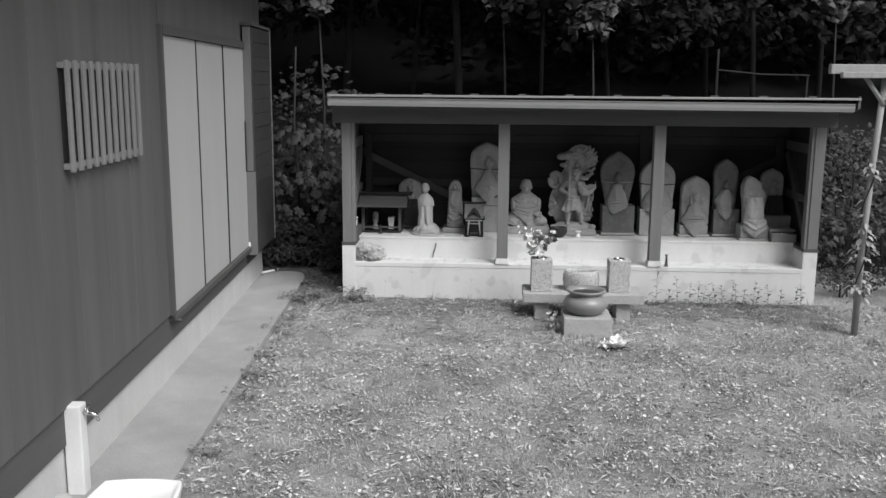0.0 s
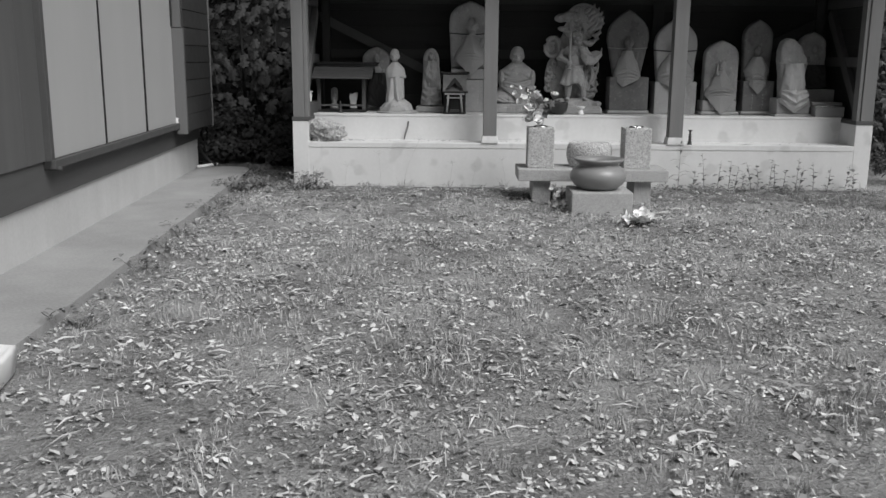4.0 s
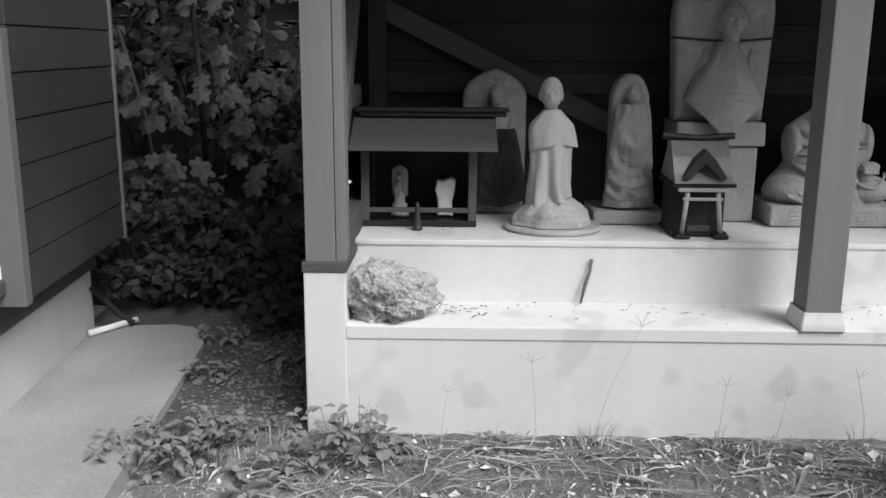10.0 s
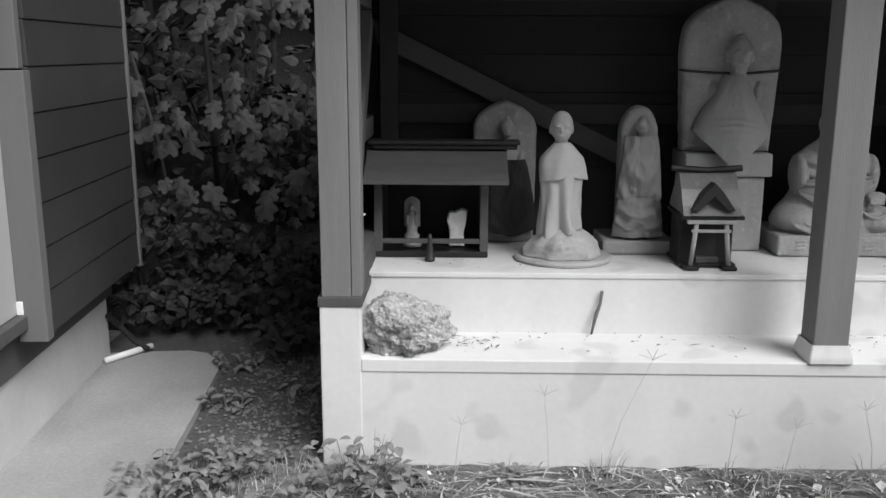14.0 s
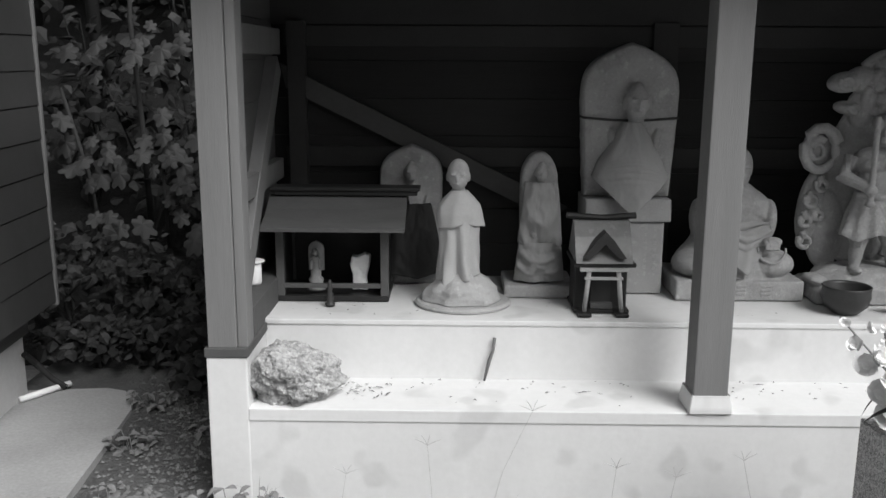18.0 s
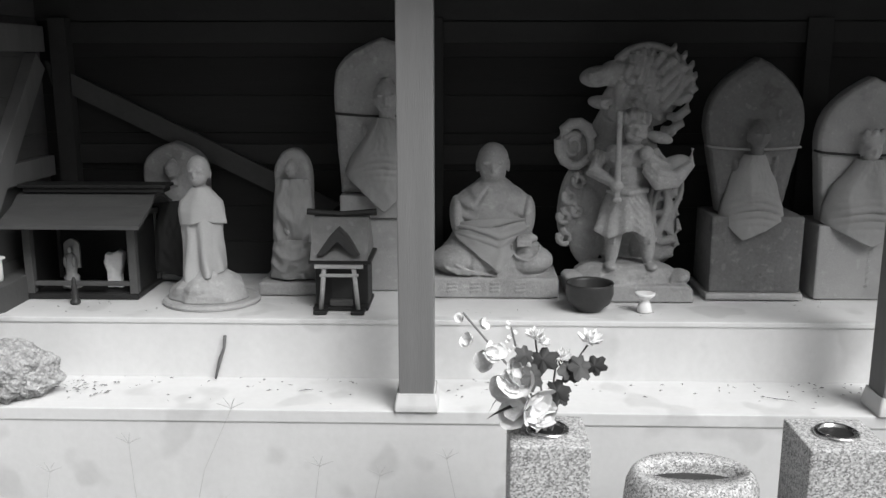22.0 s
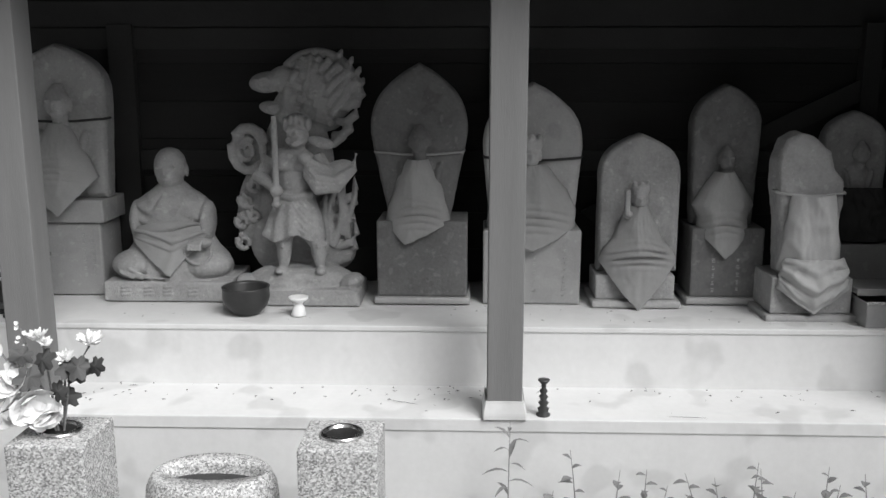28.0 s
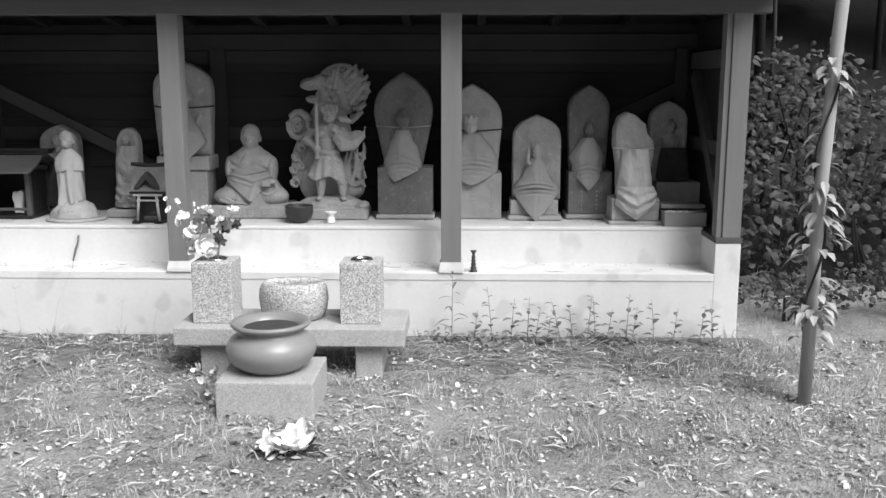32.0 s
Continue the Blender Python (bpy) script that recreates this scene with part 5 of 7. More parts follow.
def build_torii_shrine():
    o = holder("small_shrine", "small ceramic shrine model with a gate at its front", "shrine")
    xa, xb = -0.225, -0.035
    cx = (xa + xb) / 2
    part("body", B(xa, xb, 8.44, 8.58, Z0, 0.70, 0.006), LACQUER_DARK, o)
    part("base_board", B(xa - 0.004, xb + 0.004, 8.40, 8.60, Z0, 0.538, 0.003), LACQUER_DARK, o)
    part("eave_board", B(xa - 0.012, xb + 0.018, 8.375, 8.60, 0.70, 0.714, 0.003), LACQUER_DARK, o)
    bm = bmesh.new()
    prof = [(8.37, 0.715), (8.395, 0.745), (8.43, 0.80), (8.47, 0.85), (8.50, 0.853), (8.60, 0.72)]
    ends = [[bm.verts.new((x, a, b)) for a, b in prof] for x in (xa - 0.005, xb + 0.005)]
    n = len(prof)
    for i in range(n):
        bm.faces.new((ends[0][i], ends[0][(i + 1) % n], ends[1][(i + 1) % n], ends[1][i]))
    bm.faces.new(ends[0])
    bm.faces.new(ends[1][::-1])
    bmesh.ops.recalc_face_normals(bm, faces=bm.faces[:])
    part("roof", bm, SHRINEROOF, o, "glazed pale roof")
    bm = bmesh.new()
    prism(bm, [(cx - 0.075, 0.735), (cx - 0.03, 0.80), (cx, 0.83), (cx + 0.03, 0.80), (cx + 0.075, 0.735), (cx + 0.05, 0.735), (cx, 0.785), (cx - 0.05, 0.735)], 8.362, 8.42)
    part("gable", bm, BRONZE, o)
    bm = bmesh.new()
    tube(bm, [(xa - 0.03, 8.49, 0.868), (cx, 8.49, 0.858), (xb + 0.03, 8.49, 0.868)], 0.012, 8)
    part("ridge", bm, LACQUER_DARK, o)
    for s in (-1, 1):
        part("gate_post", tube(bmesh.new(), [(cx + s * 0.066, 8.375, 0.538), (cx + s * 0.052, 8.38, 0.685)], 0.0085, 8), STONE_LIGHT, o, "pale gate post", True)
        part("gate_foot", B(cx + s * 0.066 - 0.024, cx + s * 0.066 + 0.024, 8.345, 8.40, Z0, 0.5385, 0.004), LACQUER_DARK, o)
    part("gate_lintel", B(cx - 0.085, cx + 0.085, 8.368, 8.388, 0.686, 0.699, 0.002), STONE_LIGHT, o)
    part("gate_tie", B(cx - 0.068, cx + 0.068, 8.371, 8.385, 0.655, 0.665, 0.002), STONE_LIGHT, o)
    part("doorway", B(cx - 0.035, cx + 0.035, 8.436, 8.442, 0.56, 0.64), CLOTH_DARK, o)
    part("stair", B(cx - 0.04, cx + 0.04, 8.41, 8.438, 0.5385, 0.56, 0.003), LACQUER, o)


build_torii_shrine()


def build_vessels():
    b = thing("alms_bowl", lathe(bmesh.new(), [(0.045, 0), (0.05, 0.006), (0.075, 0.03), (0.085, 0.062), (0.083, 0.092), (0.086, 0.10), (0.082, 0.102), (0.077, 0.092), (0.076, 0.06), (0.06, 0.03), (0.02, 0.015)], (0.757, 8.442, Z0), 36), BRONZE, "dark metal bowl on the step", "bowl", smooth=True)
    thing("offering_cup", lathe(bmesh.new(), [(0.025, 0), (0.027, 0.004), (0.022, 0.03), (0.014, 0.04), (0.02, 0.05), (0.034, 0.06), (0.036, 0.068), (0.03, 0.069), (0.012, 0.058)], (0.95, 8.42, Z0), 28), WHITE, "small white footed offering cup", "cup", smooth=True)
    st = thing("incense_stand", lathe(bmesh.new(), [(0.022, 0), (0.023, 0.006), (0.014, 0.012), (0.019, 0.024), (0.01, 0.032), (0.017, 0.044), (0.009, 0.052), (0.015, 0.064), (0.008, 0.072), (0.013, 0.083), (0.007, 0.092), (0.008, 0.105), (0.018, 0.116), (0.019, 0.12), (0.006, 0.121)], (1.797, 8.035, LEDGE_Z + DROP + 0.001), 18), BRONZE, "dark turned candle stand on the ledge", "candle stand", smooth=True)
    # metal box with its lid pushed back
    bx = holder("metal_box", "scuffed metal offering box with a half open top", "box")
    xa, xb, yf, yb, zt = 2.905, 3.145, 8.315, 8.54, 0.612
    part("front_wall", B(xa, xb, yf, yf + 0.006, Z0, zt, 0.002), BOXMETAL, bx)
    part("back_wall", B(xa, xb, yb - 0.006, yb, Z0, zt, 0.002), BOXMETAL, bx)
    part("side_wall", B(xa, xa + 0.006, yf + 0.006, yb - 0.006, Z0, zt, 0.002), BOXMETAL, bx)
    part("side_wall", B(xb - 0.006, xb, yf + 0.006, yb - 0.006, Z0, zt, 0.002), BOXMETAL, bx)
    part("floor", B(xa + 0.006, xb - 0.006, yf + 0.006, yb - 0.006, Z0, 0.535), LACQUER_DARK, bx)
    part("rim", B(xa - 0.004, xb + 0.004, yf - 0.005, yf + 0.006, zt - 0.004, zt + 0.008, 0.003), STEEL, bx, "bright rolled rim")
    part("lid", B(xa - 0.006, xb + 0.006, yf + 0.075, yb + 0.01, zt + 0.012, zt + 0.032, 0.004), BOXMETAL, bx, "lid pushed back")
    part("lid_strap", B(xa - 0.007, xb + 0.007, yf + 0.070, yf + 0.078, zt + 0.010, zt + 0.034, 0.002), BOXMETAL, bx)
    for k in range(4):
        part("tin", lathe(bmesh.new(), [(0.022, 0.02), (0.024, 0.085), (0.02, 0.09)], (2.945 + 0.052 * k, 8.355, 0.515), 14), STEEL, bx)


build_vessels()
for ob in [o for o in bpy.data.objects if o.name not in SETTING and o.parent is None]:
    ob.location.z -= DROP


# ---- altar stones before the shed ----
def build_altar():
    al = holder("stone_bench", "granite altar bench on two stone legs", "bench")
    part("bench_top", B(0.354, 1.463, 7.26, 7.66, 0.092, 0.178, 0.006), GRANITE_DARK, al)
    part("bench_leg", B(0.465, 0.60, 7.32, 7.61, -0.12, 0.091, 0.006), GRANITE_DARK, al)
    part("bench_leg", B(1.22, 1.35, 7.32, 7.61, -0.12, 0.091, 0.006), GRANITE_DARK, al)
    for xa, lab in ((0.427, "square speckled granite flower vase holding flowers"), (1.146, "square speckled granite flower vase, empty")):
        o = holder("stone_vase", lab, "vase", pose(xa + 0.098, 7.448, 0.179), "granite vases on the bench")
        body = part("vase_body", B(-0.098, 0.098, -0.098, 0.098, 0, 0.299, 0.006), GRANITE, o)
        part("rim_ring", lathe(bmesh.new(), [(0.040, -0.02), (0.042, 0.008), (0.048, 0.010), (0.055, 0.006), (0.055, 0.0)], (0, 0, 0.300), 36, cap=False), STEEL, body, "shiny steel rim ring", True)
        part("well", lathe(bmesh.new(), [(0.041, 0.300), (0.041, 0.301), (0.0005, 0.3012)], (0, 0, 0), 28), LACQUER_DARK, body)
    pot = holder("incense_pot", "rounded speckled granite incense bowl on the bench", "incense bowl")
    pot_bm = lathe(bmesh.new(), [(0.125, 0), (0.144, 0.006), (0.164, 0.045), (0.173, 0.10), (0.168, 0.15), (0.156, 0.178), (0.146, 0.187), (0.133, 0.183), (0.128, 0.17), (0.120, 0.15)], (0.90, 7.47, 0.179), 48, 1, 0.74, cap=False)
    ash_bm = lathe(bmesh.new(), [(0.122, 0.151), (0.06, 0.158), (0.001, 0.155)], (0.90, 7.47, 0.179), 32, 1, 0.74)
    # the opening is a narrow oval in a broad rim
    for v in [v for v in pot_bm.verts if v.co.z > 0.179 + 0.14 and math.hypot(v.co.x - 0.90, (v.co.y - 7.47) / 0.74) < 0.14] + ash_bm.verts[:]:
        v.co.y = 7.478 + 0.55 * (v.co.y - 7.47)
    pot_bowl = part("bowl", pot_bm, GRANITE, pot, "", True)
    part("ash", ash_bm, WATER, pot_bowl)
    thing("stone_block", B(0.692, 1.111, 6.75, 7.13, -0.14, 0.084, 0.008), GRANITE_DARK, "squared granite block standing in the grass", "block")
    bn = holder("incense_burner", "wide glazed grey incense burner with a flared rim", "incense burner")
    c = (0.895, 6.955, 0.085)
    part("bowl", lathe(bmesh.new(), [(0.115, 0), (0.135, 0.008), (0.172, 0.035), (0.195, 0.075), (0.198, 0.105), (0.18, 0.14), (0.150, 0.162), (0.138, 0.172), (0.142, 0.182), (0.168, 0.196), (0.176, 0.206), (0.172, 0.216), (0.158, 0.216), (0.13, 0.20), (0.122, 0.185)], c, 56, cap=False), BURNER, bn, "", True)
    part("ash", lathe(bmesh.new(), [(0.128, 0.186), (0.05, 0.196), (0.001, 0.19)], c, 32), WATER, bn)


BURNER = material("glazed_burner", 0.22, 0.35, 0.1, 60, 6, 0.05, spec=0.5)
build_altar()


def build_rock():
    bm = bmesh.new()
    bmesh.ops.create_icosphere(bm, subdivisions=6, radius=1.0)
    for v in bm.verts:
        p = v.co.copy()
        k = 1 + 0.32 * noise.noise(p * 1.6 + Vector((3, 1, 2))) + 0.16 * noise.noise(p * 4) + 0.10 * abs(noise.noise(p * 10)) - 0.12 * max(0, noise.noise(p * 17) - 0.1) - 0.10 * max(0, noise.noise(p * 29) - 0.1)
        v.co = Vector((p.x * 0.132 * k, p.y * 0.115 * k, max(p.z, -0.8) * 0.108 * k * (1 - 0.22 * p.x)))
    ob = thing("rough_stone", bm, ROCKMAT, "rough pale porous rock on the ledge", "rock", smooth=True)
    ob.matrix_world = pose(-1.185, 8.11, LEDGE_Z + 0.078, 0, 4, 12)
    bm = bmesh.new()
    bmesh.ops.create_icosphere(bm, subdivisions=3, radius=1.0)
    for v in bm.verts:
        k = 1 + 0.3 * noise.noise(v.co * 1.7)
        v.co = Vector((v.co.x * 0.042 * k, v.co.y * 0.03 * k, v.co.z * 0.022 * k))
    ob = thing("pale_stone", bm, ROCKMAT, "small pale stone lying in the litter", "stone", smooth=True)
    ob.matrix_world = pose(-0.40, 7.49, ground_height(-0.40, 7.49) + 0.006)
    thing("stick", tube(bmesh.new(), [(-0.552, 8.262, LEDGE_Z + 0.006), (-0.535, 8.275, 0.375), (-0.522, 8.281, 0.41), (-0.517, 8.283, 0.455)], [0.004, 0.007, 0.005, 0.006], 7), DIRT, "thin dark stick leaning on the riser", "stick", smooth=True)


build_rock()


# ---- tap, basin and pipe by the house ----
def build_tap():
    o = holder("garden_tap", "pale concrete tap post with a metal tap", "tap", pose(-2.085, 3.45, -0.03, 0, 0, 3.81))
    part("tap_post", B(-0.055, 0.035, -0.045, 0.045, -0.05, 0.48, 0.008), CONCRETE, o)
    tap = part("tap_body", tube(bmesh.new(), [(0.03, 0, 0.43), (0.08, 0, 0.43), (0.105, 0, 0.415), (0.11, 0, 0.39)], [0.011, 0.011, 0.010, 0.009], 10), STEEL, o, "metal tap", True)
    part("tap_handle", tube(bmesh.new(), [(0.055, -0.03, 0.462), (0.055, 0.03, 0.462)], 0.006, 8), STEEL, tap, "", True)
    part("tap_stem", tube(bmesh.new(), [(0.055, 0, 0.435), (0.055, 0, 0.465)], 0.007, 8), STEEL, tap, "", True)
    bm = bmesh.new()
    outer = []
    for k in range(32):
        a = 2 * math.pi * k / 32
        c, s = math.cos(a), math.sin(a)
        r = 1 / max(abs(c), abs(s)) ** 0.7
        outer.append((c * r, s * r))
    rings = []
    for sc, z in ((0.86, 0.0), (0.95, 0.02), (1.0, 0.10), (0.99, 0.112), (0.95, 0.116), (0.91, 0.112), (0.86, 0.094), (0.80, 0.086), (0.3, 0.082)):
        rings.append([bm.verts.new((x * 0.225 * sc, y * 0.27 * sc, z)) for x, y in outer])
    for a, b in zip(rings, rings[1:]):
        for k in range(32):
            bm.faces.new((a[k], a[(k + 1) % 32], b[(k + 1) % 32], b[k]))
    bm.faces.new(rings[0][::-1])
    bm.faces.new(rings[-1])
    ob = thing("wash_basin", bm, WHITE, "shallow white basin on the concrete apron under the tap", "basin", smooth=True)
    ob.matrix_world = pose(-1.735, 3.21, -0.075, 0, 0, 3.81)
    bm = bmesh.new()
    ball(bm, (0, 0, 0.03), (0.062, 0.055, 0.04))
    ob = thing("round_stone", bm, STONE_LIGHT, "round stone beside the tap post", "stone", smooth=True)
    ob.matrix_world = pose(-2.115, 3.285, -0.038)
    thing("drain_pipe", tube(bmesh.new(), [(-2.495, 8.835, -0.014), (-2.362, 9.03, -0.012)], 0.014, 12), WHITE, "short pale plastic pipe lying on the concrete", "pipe", smooth=True)


build_tap()


# ---- flowers ----
def petal_cluster(bm, c, n, r, seed, up=0.5, axis=(0, -0.75, 0.45), wide=0.42):
    """Cupped petals round an axis; up is how far they close, in radians."""
    rng = random.Random(seed)
    c = Vector(c)
    q = Vector(axis).normalized().to_track_quat("Z", "Y").to_matrix()
    for k in range(n):
        a = 2 * math.pi * k / n + rng.uniform(-0.2, 0.2)
        e = up * rng.uniform(0.6, 1.2)
        d = Vector((math.cos(a) * math.cos(e), math.sin(a) * math.cos(e), math.sin(e)))
        s = Vector((-math.sin(a), math.cos(a), 0))
        nr = d.cross(s)
        L = r * rng.uniform(0.85, 1.15)
        w = L * wide
        rows = []
        for f, wf, lift in ((0.05, 0.25, 0.0), (0.35, 0.85, 0.05), (0.7, 1.0, 0.02), (0.92, 0.6, -0.08), (1.02, 0.1, -0.16)):
            rows.append([bm.verts.new(c + q @ (d * L * f + s * w * wf * u - nr * L * (lift - 0.14 * u * u * wf))) for u in (-1, 0, 1)])
        for a1, b1 in zip(rows, rows[1:]):
            for i2 in range(2):
                bm.faces.new((a1[i2], a1[i2 + 1], b1[i2 + 1], b1[i2]))


def leaf_blade(bm, c, d, L, w, droop=0.25):
    d = Vector(d).normalized()
    s = d.cross(Vector((0, 0, 1)))
    s = s.normalized() if s.length > 0.01 else Vector((1, 0, 0))
    c = Vector(c)
    up = s.cross(d)
    rows = []
    for f, wf in ((0.0, 0.08), (0.25, 0.8), (0.5, 1.0), (0.78, 0.6), (1.0, 0.03)):
        p = c + d * L * f + up * L * 0.10 * math.sin(math.pi * f) - Vector((0, 0, droop * L * f * f))
        rows.append((bm.verts.new(p + s * w * wf), bm.verts.new(p - up * w * wf * 0.25), bm.verts.new(p - s * w * wf)))
    for a, b in zip(rows, rows[1:]):
        bm.faces.new((a[0], a[1], b[1], b[0]))
        bm.faces.new((a[1], a[2], b[2], b[1]))


def lobed_leaf(bm, c, d, nrm, L):
    d, nrm = Vector(d).normalized(), Vector(nrm).normalized()
    s = d.cross(nrm).normalized()
    c = Vector(c)
    mid = bm.verts.new(c + d * L * 0.45 + nrm * L * 0.06)
    ring = []
    n = 18
    for k in range(n):
        a = 2 * math.pi * k / n
        r = L * (0.52 if k % 3 else 0.36) * (1.0 - 0.15 * math.cos(a))
        ring.append(bm.verts.new(c + d * L * 0.45 - d * math.cos(a) * r + s * math.sin(a) * r * 0.8 - nrm * L * 0.08 * abs(math.sin(a))))
    for k in range(n):
        bm.faces.new((mid, ring[k], ring[(k + 1) % n]))


def build_flowers():
    o = holder("flower_bunch", "white gladiolus and chrysanthemum stems standing in the granite vase", "flowers")
    bx, by, bz = 0.526, 7.445, 0.480
    stems = [[(bx - 0.01, by, bz), (bx - 0.04, by - 0.01, bz + 0.07), (bx - 0.10, by - 0.01, bz + 0.17), (bx - 0.215, by + 0.02, bz + 0.30)],
             [(bx - 0.005, by, bz), (bx - 0.02, by + 0.01, bz + 0.12), (bx - 0.035, by + 0.02, bz + 0.235)],
             [(bx + 0.01, by, bz), (bx + 0.035, by, bz + 0.14), (bx + 0.092, by, bz + 0.225)],
             [(bx + 0.005, by + 0.01, bz), (bx + 0.012, by + 0.02, bz + 0.11), (bx + 0.02, by + 0.02, bz + 0.19)],
             [(bx, by + 0.02, bz), (bx - 0.06, by + 0.03, bz + 0.12), (bx - 0.095, by + 0.03, bz + 0.26)]]
    for s in stems:
        part("stem", tube(bmesh.new(), s, 0.0028, 6), WEED, o)
    for k in range(13):
        f = k / 12
        x = bx - 0.018 - 0.19 * f + 0.022 * math.sin(k * 2.4)
        z = bz + 0.030 + 0.265 * f + 0.014 * math.cos(k * 1.7)
        r = (0.046, 0.040, 0.056, 0.060, 0.054, 0.042, 0.046, 0.036, 0.032, 0.030, 0.024, 0.020, 0.016)[k]
        bm = bmesh.new()
        ax = (0.9 * math.sin(k * 2.4), -0.7, 0.15 + 0.8 * math.cos(k * 3.1) * (1 - f) + 0.4 * f)
        petal_cluster(bm, (x, by - 0.035 + 0.014 * math.cos(k), z), 5, r, 40 + k, 0.35 + 0.5 * f, ax, 0.62)
        petal_cluster(bm, (x, by - 0.036 + 0.014 * math.cos(k), z), 3, r * 0.75, 70 + k, 0.75, ax, 0.5)
        part("blossom", bm, PETAL, o)
    for x, z, r, ax in ((bx + 0.096, bz + 0.232, 0.036, (0.2, -0.3, 1)), (bx + 0.030, bz + 0.190, 0.026, (0, -0.6, 0.8)), (bx - 0.035, bz + 0.243, 0.030, (-0.2, -0.2, 1)), (bx - 0.02, bz + 0.228, 0.022, (0.3, -0.4, 1))):
        bm = bmesh.new()
        petal_cluster(bm, (x, by, z), 18, r, int(x * 1000), 0.5, ax, 0.16)
        petal_cluster(bm, (x, by, z + 0.004), 12, r * 0.7, int(x * 900), 1.0, ax, 0.18)
        part("blossom", bm, PETAL, o)
    for k in range(7):
        bm = bmesh.new()
        petal_cluster(bm, (bx - 0.095 + 0.012 * math.sin(k * 2), by + 0.03, bz + 0.20 + 0.012 * k), 5, 0.008, 500 + k, 0.6)
        part("bud", bm, PETAL, o)
    rng = random.Random(9)
    for k, (x, z) in enumerate(((bx + 0.085, bz + 0.205), (bx + 0.04, bz + 0.165), (bx + 0.105, bz + 0.165), (bx + 0.045, bz + 0.14), (bx - 0.02, bz + 0.20), (bx - 0.005, bz + 0.175), (bx + 0.01, bz + 0.12), (bx - 0.03, bz + 0.19), (bx + 0.075, bz + 0.19), (bx + 0.02, bz + 0.105))):
        bm = bmesh.new()
        lobed_leaf(bm, (x - 0.02, by - 0.01 + 0.01 * math.sin(k), z), (rng.uniform(-0.7, 1), rng.uniform(-0.5, 0.1), rng.uniform(-0.5, 0.5)), (rng.uniform(-0.3, 0.3), -1, rng.uniform(0.1, 0.9)), rng.uniform(0.06, 0.08))
        part("leaf", bm, VASELEAF, o)
    for c, d, L, w, dr in (((bx - 0.03, by - 0.02, bz + 0.075), (-1, -0.15, -0.15), 0.13, 0.010, 0.10), ((bx - 0.06, by - 0.02, bz + 0.115), (-0.25, -0.2, -1), 0.075, 0.007, 0.0), ((bx - 0.07, by, bz + 0.13), (-0.8, -0.1, -0.55), 0.10, 0.004, 0.3)):
        part("long_leaf", (lambda bm: (leaf_blade(bm, c, d, L, w, dr), bm)[1])(bmesh.new()), VASELEAF, o)
    g = holder("cut_flowers", "bunch of white lilies lying on the grass", "flowers")
    rng = random.Random(3)
    for k in range(7):
        bm = bmesh.new()
        petal_cluster(bm, (1.07 + rng.uniform(-0.08, 0.08), 6.36 + rng.uniform(-0.04, 0.04), -0.035 + rng.uniform(-0.015, 0.025)), 6, rng.uniform(0.06, 0.08), 200 + k, 0.5, (rng.uniform(-0.9, 0.9), rng.uniform(-1, 0.1), rng.uniform(0.2, 1)), 0.3)
        part("blossom", bm, PETAL, g)
    for k in range(12):
        bm = bmesh.new()
        leaf_blade(bm, (1.07 + rng.uniform(-0.08, 0.08), 6.36 + rng.uniform(-0.04, 0.04), -0.06), (rng.uniform(-1, 1), rng.uniform(-1, 1), 0.2), 0.10, 0.012)
        part("leaf", bm, LEAF, g)
    g2 = holder("wilted_flowers", "wilted pale flowers beside the granite block", "flowers")
    for k in range(6):
        bm = bmesh.new()
        petal_cluster(bm, (0.61 + 0.035 * math.sin(k * 2), 6.93 + 0.05 * math.cos(k * 3), -0.05 + 0.028 * k), 5, 0.04, 300 + k, 0.7, (math.sin(k), -0.5, 0.6), 0.28)
        part("blossom", bm, LITTER, g2)


build_flowers()


# ---- plants ----
def mesh_stuff(name, verts, faces, mat, label, category):
    me = bpy.data.meshes.new(name)
    me.from_pydata(verts, [], faces)
    me.materials.append(mat)
    return tagged(new(name, me), label, category, kind="stuff")


def free_ground(x, y):
    if X0 - 0.02 < x < X1 + 0.02 and y > YF - 0.02:
        return False
    lx = (x + 2.218) * math.cos(radians(3.81)) + (y - 5.311) * math.sin(radians(3.81))
    ly = -(x + 2.218) * math.sin(radians(3.81)) + (y - 5.311) * math.cos(radians(3.81))
    if lx < 0.46 and ly < 3.75:
        return False
    if 0.70 < x < 1.10 and 6.77 < y < 7.12:
        return False
    return True


